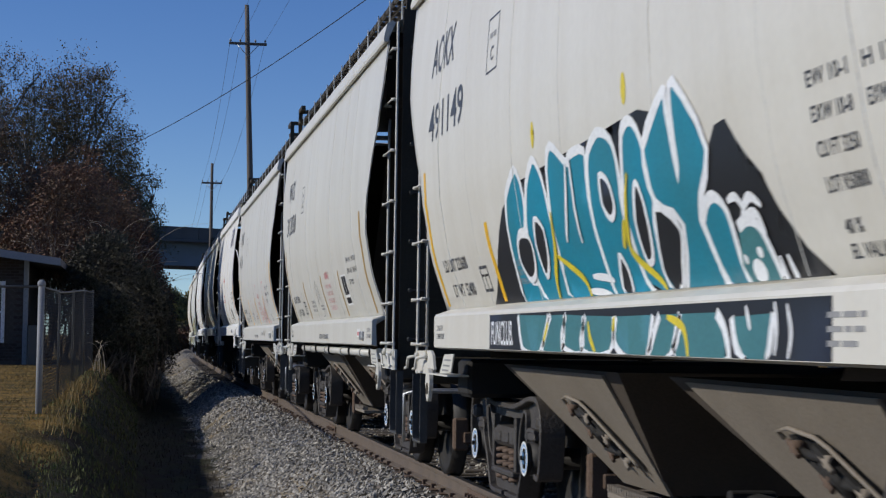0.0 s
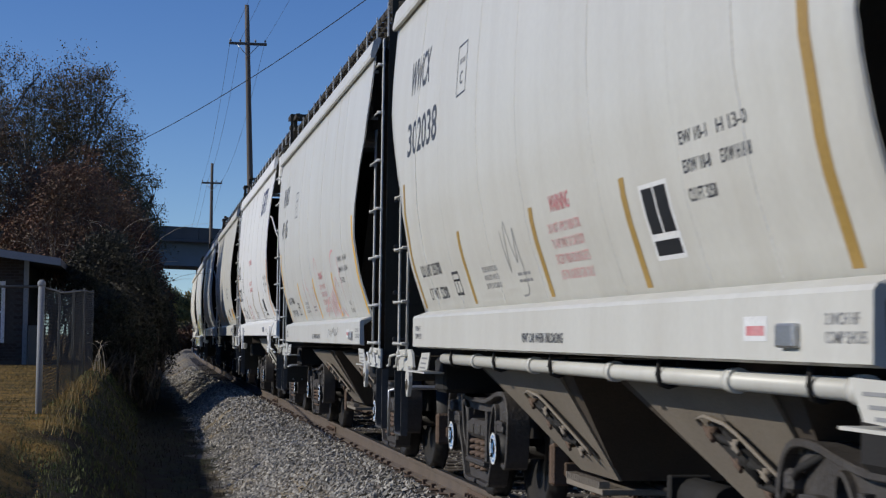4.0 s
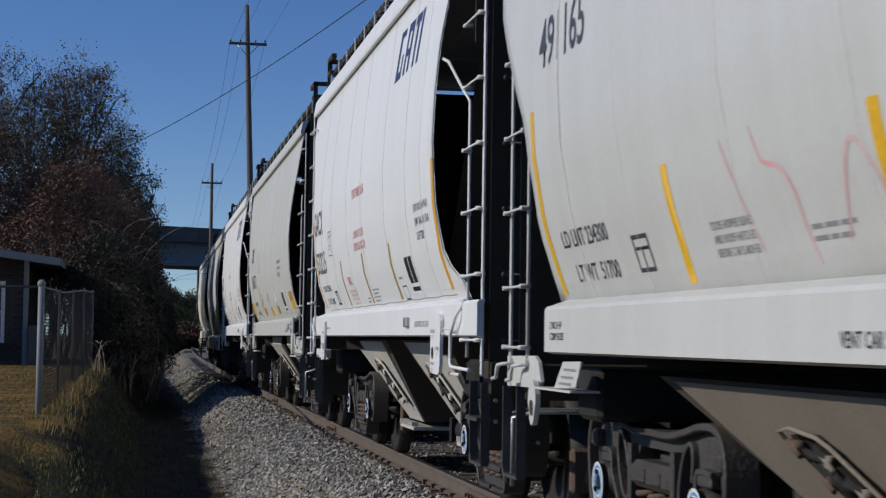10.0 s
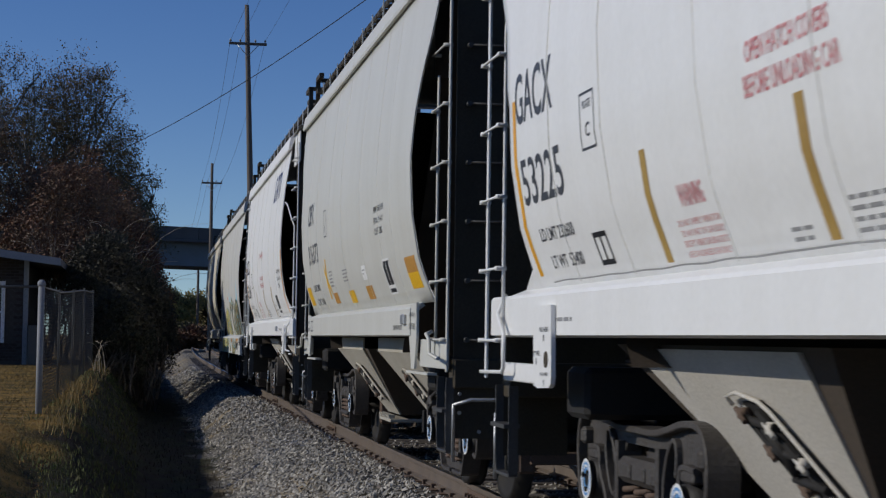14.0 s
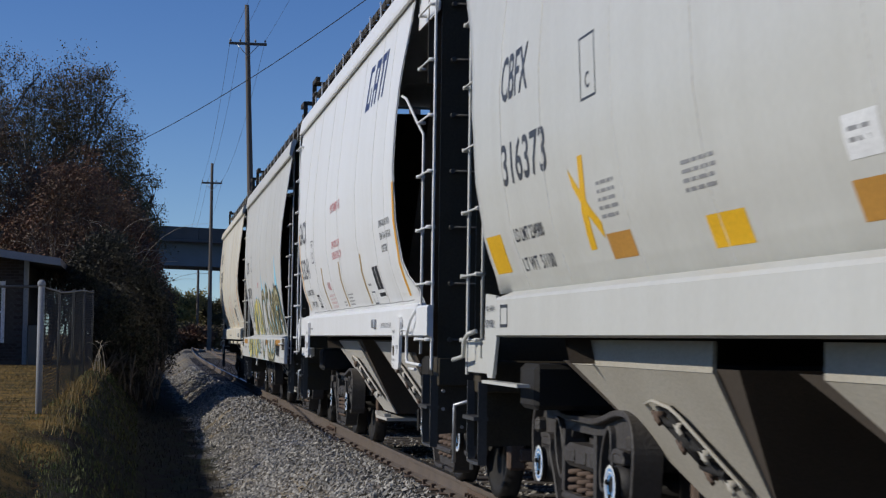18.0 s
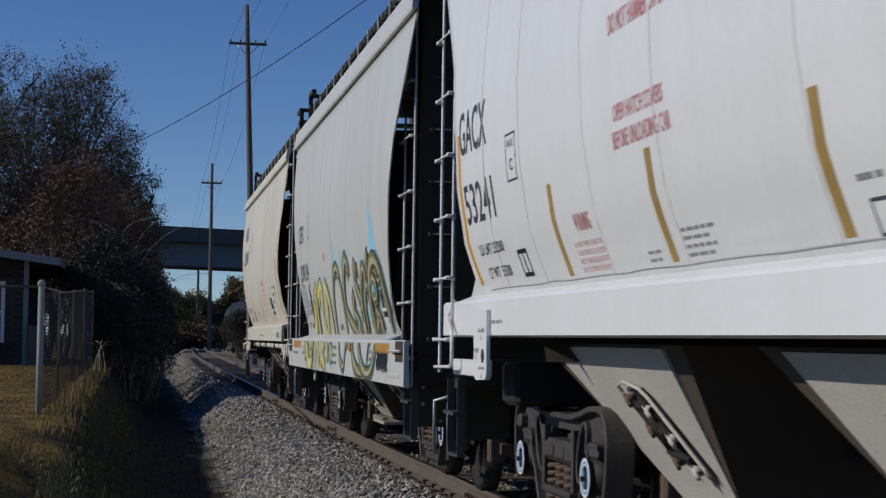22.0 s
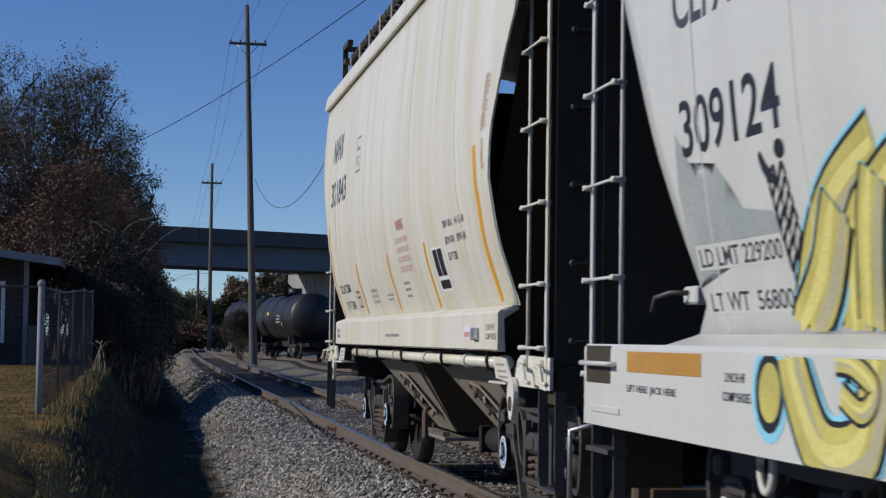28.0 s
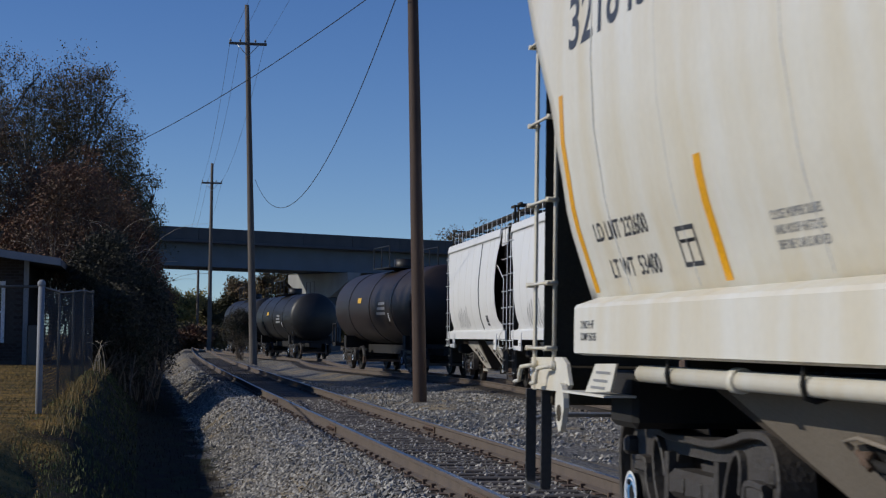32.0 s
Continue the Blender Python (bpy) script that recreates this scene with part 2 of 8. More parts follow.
def bent(bm, pts, r, n=6):
    """A bent bar or pipe in one sweep."""
    P = [Vector(p) for p in pts]
    prev = None
    up = None
    for i, p in enumerate(P):
        d = (P[min(i + 1, len(P) - 1)] - P[i]).normalized() + (P[i] - P[max(i - 1, 0)]).normalized()
        d.normalize()
        u = d.orthogonal().normalized() if up is None else (up - d * up.dot(d)).normalized()
        up = u
        w = d.cross(u)
        ring = [bm.verts.new(p + (u * math.cos(2 * math.pi * k / n) + w * math.sin(2 * math.pi * k / n)) * r) for k in range(n)]
        if prev:
            for k in range(n):
                bm.faces.new((prev[k], prev[(k + 1) % n], ring[(k + 1) % n], ring[k])).smooth = True
        else:
            bm.faces.new(ring[::-1])
        prev = ring
    bm.faces.new(prev)


def strap(bm, pts, width, depth, xc=0.0, n=4):
    """A cast or forged bar along a smooth path in y and z: width in the plane, depth across, chamfered edges."""
    P = [Vector((a, b)) for a, b in pts]
    path = []
    for i in range(len(P) - 1):
        p0, p1, p2, p3 = P[max(i - 1, 0)], P[i], P[i + 1], P[min(i + 2, len(P) - 1)]
        for k in range(n):
            t = k / n
            path.append(0.5 * ((2 * p1) + (p2 - p0) * t + (2 * p0 - 5 * p1 + 4 * p2 - p3) * t * t + (3 * p1 - p0 - 3 * p2 + p3) * t ** 3))
    path.append(P[-1])
    c = min(width, depth) * 0.16
    w, d = width / 2, depth / 2
    sec = ((w, d - c), (w - c, d), (c - w, d), (-w, d - c), (-w, c - d), (c - w, -d), (w - c, -d), (w, c - d))
    prev = None
    for i, p in enumerate(path):
        g = path[min(i + 1, len(path) - 1)] - path[max(i - 1, 0)]
        g = g.normalized() if g.length > 1e-9 else Vector((1, 0))
        ring = [bm.verts.new((xc + x, p.x - g.y * q, p.y + g.x * q)) for q, x in sec]
        if prev:
            for k in range(8):
                bm.faces.new((prev[k], prev[(k + 1) % 8], ring[(k + 1) % 8], ring[k]))
        else:
            bm.faces.new(ring[::-1])
        prev = ring
    bm.faces.new(prev)


def prism(bm, outline, x0, x1, bevel=0.0):
    """A plate: an outline in y and z, thick from x0 to x1."""
    vs = [bm.verts.new((x0, y, z)) for y, z in outline]
    f = bm.faces.new(vs)
    g = bmesh.ops.extrude_face_region(bm, geom=[f])
    for v in g["geom"]:
        if isinstance(v, bmesh.types.BMVert):
            v.co.x += x1 - x0
    bmesh.ops.recalc_face_normals(bm, faces=bm.faces)


def made(fn, *a, **k):
    bm = bmesh.new()
    fn(bm, *a, **k)
    return bm


def smooth_all(bm):
    for f in bm.faces:
        f.smooth = True
    return bm


# ---- the tracks ----
TX, BEND, BEND_Y = 3.7175, 0.00018, 20.0


def main_x(y):
    return TX + BEND * max(y - BEND_Y, 0.0) ** 2 / 2


SIDING = ((-120, 9.4), (0, 9.6), (25, 10.2), (45, 11.1), (58, 11.5), (70, 10.3), (84, 9.2), (98, 9.7), (110, 10.3), (121, 9.2), (136, 7.9), (160, 6.9), (200, 6.7), (330, 9.0))


def side_x(y):
    """The second track, smoothed through its marks."""
    pts = SIDING
    for i in range(len(pts) - 1):
        if y <= pts[i + 1][0] or i == len(pts) - 2:
            p0, p1, p2, p3 = pts[max(i - 1, 0)], pts[i], pts[i + 1], pts[min(i + 2, len(pts) - 1)]
            t = min(max((y - p1[0]) / (p2[0] - p1[0]), 0.0), 1.0)
            h = p2[0] - p1[0]
            m1 = (p2[1] - p0[1]) / max(p2[0] - p0[0], 1e-6) * h
            m2 = (p3[1] - p1[1]) / max(p3[0] - p1[0], 1e-6) * h
            return (2 * t ** 3 - 3 * t ** 2 + 1) * p1[1] + (t ** 3 - 2 * t ** 2 + t) * m1 + (3 * t ** 2 - 2 * t ** 3) * p2[1] + (t ** 3 - t ** 2) * m2


def blend(a, b, t):
    t = min(max(t, 0.0), 1.0)
    t = t * t * (3 - 2 * t)
    return a + (b - a) * t


def ground_z(x, y):
    """Height of the ground: yard, bank, ditch, ballast shoulder, the two beds and the land beyond."""
    mx, sx = main_x(y), side_x(y)
    yard = blend(-0.1, 0.1, (y - 10) / 15) + blend(0, 0.36, (y - 26) / 18)
    z = yard + 0.06 - 0.5 * blend(0, 1, (x + 2.1) / 1.1) * (1 - blend(0, 1, (y - 19.5) / 5.5))
    z = blend(z, -0.86, (x + 1.05) / 1.35)                             # steep bank down to the ditch
    z = blend(z, -0.225, (x - (mx - 2.55)) / 1.1)                      # ballast shoulder
    z = blend(z, -0.42 + 0.3 * math.exp(-((y - 42) / 9.0) ** 2), (x - (mx + 1.55)) / 1.3)
    z = blend(z, -0.225, (x - (sx - 2.6)) / 1.2)
    z = blend(z, -0.55, (x - (sx + 1.5)) / 1.5)
    z = blend(z, 0.2, (x - sx - 6) / 14)
    far = blend(0, 1, (y - 48) / 30)
    if x < mx and x > -3:
        z = z + far * 0.22 * math.exp(-((x - 1.4) / 1.0) ** 2)         # heaped ballast farther on
    n = noise.noise(Vector((x * 0.9, y * 0.35, 0.3))) * 0.035 + noise.noise(Vector((x * 0.22, y * 0.12, 4.0))) * 0.04
    k = min(abs(x - mx), abs(x - sx))
    return z + n * min(max((k - 0.9) / 0.8, 0.15), 1.0)


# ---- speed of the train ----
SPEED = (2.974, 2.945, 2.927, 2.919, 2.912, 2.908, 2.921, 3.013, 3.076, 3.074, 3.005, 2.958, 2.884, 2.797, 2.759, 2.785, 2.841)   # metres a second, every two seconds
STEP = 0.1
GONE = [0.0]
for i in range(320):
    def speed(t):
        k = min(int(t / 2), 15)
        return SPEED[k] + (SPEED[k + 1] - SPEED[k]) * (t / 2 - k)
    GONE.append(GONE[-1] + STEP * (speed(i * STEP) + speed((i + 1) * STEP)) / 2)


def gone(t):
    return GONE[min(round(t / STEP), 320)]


# ---- ground ----
def steps(marks):
    """Grid lines: (start, end, spacing) runs joined."""
    out = []
    for a, b, d in marks:
        n = max(1, round((b - a) / d))
        out += [a + (b - a) * i / n for i in range(n)]
    return out + [marks[-1][1]]


def ground_material():
    m = bpy.data.materials.new("gravel_and_grass_ground")
    m.use_nodes = True
    nt, N = m.node_tree, m.node_tree.nodes
    b = N["Principled BSDF"]
    b.inputs["Roughness"].default_value, b.inputs["Specular IOR Level"].default_value = 0.95, 0.2
    tc = N.new("ShaderNodeTexCoord")

    def noise_node(scale, detail=5):
        n = N.new("ShaderNodeTexNoise")
        n.inputs["Scale"].default_value, n.inputs["Detail"].default_value = scale, detail
        nt.links.new(tc.outputs["Object"], n.inputs["Vector"])
        return n.outputs[0]

    def ranged(src, a, b2, c=0.0, d=1.0):
        r = N.new("ShaderNodeMapRange")
        for i, v in ((1, a), (2, b2), (3, c), (4, d)):
            r.inputs[i].default_value = v
        nt.links.new(src, r.inputs[0])
        return r.outputs[0]

    def mixed(fac, c1, c2):
        x = N.new("ShaderNodeMix")
        x.data_type = "RGBA"
        nt.links.new(fac, x.inputs[0])
        for i, c in ((6, c1), (7, c2)):
            if isinstance(c, tuple):
                x.inputs[i].default_value = (*c, 1)
            else:
                nt.links.new(c, x.inputs[i])
        return x.outputs[2]

    def maths(op, a, b2):
        x = N.new("ShaderNodeMath")
        x.operation = op
        for i, v in ((0, a), (1, b2)):
            if isinstance(v, float):
                x.inputs[i].default_value = v
            else:
                nt.links.new(v, x.inputs[i])
        return x.outputs[0]

    vor = N.new("ShaderNodeTexVoronoi")
    vor.inputs["Scale"].default_value = 19
    nt.links.new(tc.outputs["Object"], vor.inputs["Vector"])
    sep = N.new("ShaderNodeSeparateColor")
    nt.links.new(vor.outputs["Color"], sep.inputs[0])
    stones = mixed(sep.outputs[0], (0.15, 0.14, 0.122), (0.38, 0.356, 0.315))
    stones = mixed(ranged(vor.outputs["Distance"], 0.35, 0.75), stones, (0.085, 0.08, 0.072))
    dirt = mixed(noise_node(14), (0.26, 0.20, 0.12), (0.38, 0.30, 0.18))
    patch = ranged(noise_node(0.55), 0.52, 0.62)
    gravel = mixed(maths("MULTIPLY", patch, 0.75), stones, dirt)
    grass = mixed(ranged(noise_node(2.1), 0.40, 0.56), (0.25, 0.15, 0.038), (0.055, 0.05, 0.014))
    grass = mixed(ranged(noise_node(40), 0.42, 0.75), grass, (0.32, 0.2, 0.06))
    # Leaf litter of the ditch, with the bank's shade painted into its near-black colours.
    shaded_litter = mixed(ranged(noise_node(2.2), 0.42, 0.6), (0.018, 0.0135, 0.008), (0.028, 0.034, 0.009))
    shaded_litter = mixed(ranged(noise_node(30), 0.45, 0.75), shaded_litter, (0.035, 0.024, 0.014))
    xyz = N.new("ShaderNodeSeparateXYZ")
    nt.links.new(tc.outputs["Object"], xyz.inputs[0])
    wob = maths("MULTIPLY", maths("SUBTRACT", noise_node(0.8), 0.5), 1.6)
    x = maths("ADD", xyz.outputs[0], wob)
    right = ranged(x, 24.0, 30.0)
    col = mixed(ranged(x, -1.25, -0.95), grass, shaded_litter)
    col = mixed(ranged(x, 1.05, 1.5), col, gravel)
    col = mixed(right, col, grass)
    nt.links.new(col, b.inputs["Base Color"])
    bp = N.new("ShaderNodeBump")
    bp.inputs["Strength"].default_value, bp.inputs["Distance"].default_value = 0.9, 0.03
    nt.links.new(maths("ADD", ranged(vor.outputs["Distance"], 0, 0.8, 1, 0), noise_node(60)), bp.inputs["Height"])
    nt.links.new(bp.outputs[0], b.inputs["Normal"])
    return m


def build_ground():
    xs = steps(((-1500, -300, 300), (-300, -60, 40), (-60, -12, 6), (-12, -4, 1), (-4, 14, 0.18), (14, 24, 0.8), (24, 60, 6), (60, 300, 40), (300, 1500, 300)))
    ys = steps(((-600, -100, 100), (-100, 4, 8), (4, 60, 0.4), (60, 130, 1.5), (130, 260, 10), (260, 700, 60), (700, 2500, 400)))
    verts = [(x, y, ground_z(x, y)) for y in ys for x in xs]
    w = len(xs)
    faces = [(j * w + i, j * w + i + 1, j * w + w + i + 1, j * w + w + i) for j in range(len(ys) - 1) for i in range(w - 1)]
    ob = part("ground", mesh_of("ground", verts, faces, True), ground_material())
    tagged(ob, "ground of grey gravel, dry grass bank and shaded ditch beside the track", "ground", kind="structure")


build_ground()


def rail_mesh(xf, side, y0, y1, dy):
    """A rail of true section swept along the track."""
    sec = ((-0.07, -0.172), (-0.07, -0.16), (-0.012, -0.14), (-0.009, -0.05), (-0.036, -0.036), (-0.037, -0.008), (-0.028, 0.0),
           (0.028, 0.0), (0.037, -0.008), (0.036, -0.036), (0.009, -0.05), (0.012, -0.14), (0.07, -0.16), (0.07, -0.172))
    n = max(2, round((y1 - y0) / dy))
    vs, fs, k = [], [], len(sec)
    for i in range(n + 1):
        y = y0 + (y1 - y0) * i / n
        x = xf(y) + side * 0.7555
        dip = 0.012 * noise.noise(Vector((side, y * 0.12, 2.0)))
        vs += [(x + sx, y, sz + dip - 0.0) for sx, sz in sec]
    for i in range(n):
        for j in range(k):
            fs.append((i * k + j, i * k + (j + 1) % k, (i + 1) * k + (j + 1) % k, (i + 1) * k + j))
    me = mesh_of("rail", vs, fs)
    me.materials.append(M_RAIL)
    me.materials.append(M_RAILTOP)
    for idx, p in enumerate(me.polygons):
        if idx % k == 6:
            p.material_index = 1
    return me


def build_track(name, xf, label, near, y_end):
    track = new(name)
    tagged(track, label, "railway track", kind="structure")
    for side in (-1, 1):
        rail = part("rail", rail_mesh(xf, side, -115, y_end, 2.0), M_RAIL, track)
        if name == "main_track":
            for y in (15.25, 27.1, 38.9):
                x = xf(y) + side * 0.7555
                bm = bmesh.new()
                for s in (-1, 1):
                    box(bm, x + s * 0.014, x + s * 0.034, y - 0.45, y + 0.45, -0.145, -0.05, 0.006)
                    for q in range(6):
                        yy = y - 0.36 + q * 0.145
                        rod(bm, (x + s * 0.03, yy, -0.098), (x + s * 0.075, yy, -0.098), 0.019, 6)
                part("joint_bar", bm, M_RUSTY, rail)
            bm = bmesh.new()
            y = 12.0
            while y < 50:                                              # rail anchors hooked round the foot
                x = xf(y) + side * 0.7555
                for s in (-1, 1):
                    box(bm, x + s * 0.05, x + s * 0.10, y - 0.02, y + 0.02, -0.185, -0.135, 0.004)
                y += 0.53 * random.choice((1, 1, 2))
            part("rail_anchors", bm, M_RUSTY, rail)
    random.seed(5)
    shape = stored("tie", lambda: made(box, -1.3, 1.3, -0.115, 0.115, -0.16, 0.0, 0.012))
    plate = stored("tie_plate", lambda: made(box, -0.17, 0.17, -0.095, 0.095, 0.0, 0.014, 0.004))
    y = near[0]
    while y < near[1]:
        t = part("tie", shape, M_TIE, track)
        t.matrix_basis = pose(xf(y) + random.uniform(-0.03, 0.03), y, -0.186 + random.uniform(-0.006, 0.004), 0, 0, random.uniform(-1.2, 1.2))
        if y < 40 and name == "main_track":
            for side in (-1, 1):
                p = part("tie_plate", plate, M_RUSTY, t)
                p.matrix_basis = pose(side * 0.7555, 0, 0)
        y += 0.53
    bm = bmesh.new()
    while y < 120:
        box(bm, xf(y) - 1.3, xf(y) + 1.3, y - 0.115, y + 0.115, -0.3, -0.18)
        y += 0.53
    tagged(part("far_ties", bm, M_TIE, track), kind="stuff")


build_track("main_track", main_x, "straight railway track with rusty rails on grey ballast", (6, 60), 330)
build_track("side_track", side_x, "curving siding track with rusty rails beyond the gravel", (20, 48), 330)


def ballast():
    """Loose stones on the shoulder, between the rails and beside the siding."""
    rng = np.random.default_rng(3)
    base = np.array(((1, 0, 0), (-1, 0, 0), (0, 1, 0), (0, -1, 0), (0, 0, 1), (0, 0, -1)), float)
    tri = np.array(((0, 2, 4), (2, 1, 4), (1, 3, 4), (3, 0, 4), (2, 0, 5), (1, 2, 5), (3, 1, 5), (0, 3, 5)))
    vs, fs, n = [], [], 0
    for count, x0, x1, y0, y1, size in ((17000, 1.2, 2.95, 12, 30, 0.028), (9000, 1.2, 2.9, 30, 58, 0.034), (9000, 3.0, 4.5, 12, 42, 0.026), (4500, 4.5, 5.2, 12, 42, 0.03),
                                        (7000, 4.5, 9.3, 24, 62, 0.04), (2500, 1.0, 2.6, 58, 85, 0.05)):
        for _ in range(count):
            x, y = rng.uniform(x0, x1), rng.uniform(y0, y1)
            if abs(abs(x - main_x(y)) - 0.7555) < 0.09:
                continue
            if x < 1.65 and rng.random() < (1.65 - x) * 1.9:
                continue
            if noise.noise(Vector((x * 0.7, y * 0.5, 9.0))) > 0.36 and rng.random() < 0.8:
                continue
            s = size * rng.uniform(0.55, 1.3)
            v = base * rng.uniform(0.65, 1.25, (6, 1)) * s + rng.normal(0, s * 0.22, (6, 3))
            c, q = math.cos(rng.uniform(0, 6.28)), rng.uniform(-1, 1)
            r = np.array(((c, -q, 0.2), (q, c, -0.3), (-0.2, 0.3, 1.0)))
            z = ground_z(x, y) + s * rng.uniform(-0.1, 0.45)
            if x > main_x(y) - 1.3 and x < main_x(y) + 1.3:
                z = -0.21 + rng.uniform(-0.02, 0.02)
                if 0.9 < abs(x - main_x(y)):
                    z += 0.02
            vs.append(v @ r.T * (1, 1, 0.8) + (x, y, z))
            fs.append(tri + n)
            n += 6
    me = mesh_of("ballast_stones", np.concatenate(vs).tolist(), np.concatenate(fs).tolist())
    tagged(part("ballast_stones", me, M_STONE), "loose crushed grey ballast stones along the track", "gravel", kind="stuff")


ballast()


# ---- covered hopper cars ----
# Half width and half length of the side sheet by height, for the three bodies.
BODY = {
    "pipe": dict(width=((1.50, 1.405), (1.9, 1.54), (2.3, 1.61), (2.64, 1.628), (3.0, 1.622), (3.4, 1.595), (3.75, 1.56), (4.0, 1.535)),
                 length=((1.50, 4.68), (1.9, 4.66), (2.15, 4.64), (2.35, 4.66), (2.55, 4.76), (2.9, 5.12), (3.2, 5.42), (3.6, 5.55), (4.0, 5.6)),
                 sill=(1.21, 1.47, 1.52, 4.6), eave=(4.0, 4.17), post=(5.25, 5.73), roof=4.48, ripple=0.006),
    "full": dict(width=((1.58, 1.415), (1.9, 1.54), (2.3, 1.608), (2.74, 1.628), (3.1, 1.61), (3.5, 1.575), (3.9, 1.53), (4.15, 1.50)),
                 length=((1.58, 4.62), (1.75, 4.61), (1.79, 4.36), (1.86, 4.26), (1.95, 4.21), (2.1, 4.17), (2.5, 4.15), (3.0, 4.13), (3.4, 4.14), (3.62, 4.22), (3.86, 4.38), (4.15, 4.46)), eave_near=4.5,
                 length_far=((1.58, 5.3), (1.64, 4.92), (1.8, 4.89), (2.62, 4.86), (3.1, 5.02), (3.5, 5.42), (3.8, 5.75), (4.15, 5.85)), post_far=(5.42, 5.93), sill_far=5.84,
                 sill=(1.30, 1.55, 1.52, 5.44), eave=(4.15, 4.35), post=(4.83, 5.37), roof=4.6, ripple=0.003),
    "plain": dict(width=((1.58, 1.415), (1.9, 1.54), (2.3, 1.608), (2.74, 1.628), (3.1, 1.61), (3.5, 1.575), (3.9, 1.53), (4.15, 1.50)),
                  length=((1.58, 4.85), (1.66, 4.78), (2.0, 4.74), (2.6, 4.76), (3.0, 4.87), (3.3, 5.07), (3.6, 5.4), (4.15, 5.7)),
                  sill=(1.30, 1.55, 1.52, 4.2), sill_far=4.48, eave=(4.15, 4.33), post=(5.2, 5.72), post_far=(5.16, 5.69), roof=4.58, ripple=0.004),
    "deep": dict(width=((1.31, 1.44), (1.7, 1.52), (2.1, 1.58), (2.6, 1.62), (3.0, 1.62), (3.4, 1.59), (3.8, 1.55), (4.0, 1.53)),
                 length=((1.31, 4.34), (1.42, 4.13), (1.6, 4.13), (1.92, 4.25), (2.3, 4.45), (2.6, 4.6), (3.0, 4.9), (3.4, 5.27), (4.0, 5.6)),
                 length_far=((1.31, 4.3), (1.42, 4.12), (1.6, 4.2), (1.92, 4.38), (2.3, 4.58), (2.6, 4.72), (3.0, 5.0), (3.4, 5.35), (4.0, 5.6)),
                 sill=(0.88, 1.27, 1.60, 5.58), eave=(4.0, 4.22), post=(4.62, 5.17), post_far=(5.4, 5.94), roof=4.5, ripple=0.004),
}


def lerp(table, z):
    if z <= table[0][0]:
        return table[0][1]
    for (a, u), (b, v) in zip(table, table[1:]):
        if z <= b:
            return u + (v - u) * (z - a) / (b - a)
    return table[-1][1]


def side_mesh(kind, sx):
    b = BODY[kind]
    z0, z1 = b["width"][0][0], b["width"][-1][0]
    nz, ny = 22, 84
    vs = []
    for i in range(nz + 1):
        z = z0 + (z1 - z0) * i / nz
        hl, w = lerp(b["length"], z), lerp(b["width"], z)
        hf = lerp(b.get("length_far", b["length"]), z)
        env = math.sin(math.pi * min(max((z - z0) / (z1 - z0), 0), 1)) ** 0.6
        for j in range(ny + 1):
            y = -hl + (hl + hf) * j / ny
            rip = b["ripple"] * env * (math.sin(y * 4.4) * 0.5 + 1.2 * noise.noise(Vector((y * 1.3, z * 0.35, 1.0 if kind == "pipe" else 7.0))))
            vs.append((sx * (w + rip), y, z))
    fs = []
    for i in range(nz):
        for j in range(ny):
            a = i * (ny + 1) + j
            q = (a, a + 1, a + ny + 2, a + ny + 1)
            fs.append(q if sx > 0 else q[::-1])
    n = len(vs)
    vs += [(x - sx * 0.012, y, z) for x, y, z in vs]
    fs += [tuple(n + k for k in f[::-1]) for f in fs]
    rim = [j for j in range(ny + 1)], [nz * (ny + 1) + j for j in range(ny + 1)], [i * (ny + 1) for i in range(nz + 1)], [i * (ny + 1) + ny for i in range(nz + 1)]
    for r in rim:
        fs += [(a, c, c + n, a + n) for a, c in zip(r, r[1:])]
    me = mesh_of("side_sheet", vs, fs, True)
    return me


def bm_strip(kind, sx, y, wid, proud):
    """A weld seam that follows the sheet from sill to eave."""
    b = BODY[kind]
    z0, z1 = b["width"][0][0], b["width"][-1][0]
    bm = bmesh.new()
    rows = []
    for i in range(23):
        z = z0 + 0.02 + (z1 - z0 - 0.04) * i / 22
        x = lerp(b["width"], z) - 0.006
        if abs(y) > lerp(b["length"], z) - 0.05:
            continue
        rows.append([bm.verts.new((sx * (x + q), y + p, z)) for p, q in ((-wid, 0), (-wid * 0.4, proud + 0.006), (wid * 0.4, proud + 0.006), (wid, 0))])
    for r, s in zip(rows, rows[1:]):
        for k in range(3):
            bm.faces.new((r[k], r[k + 1], s[k + 1], s[k]))
    return bm


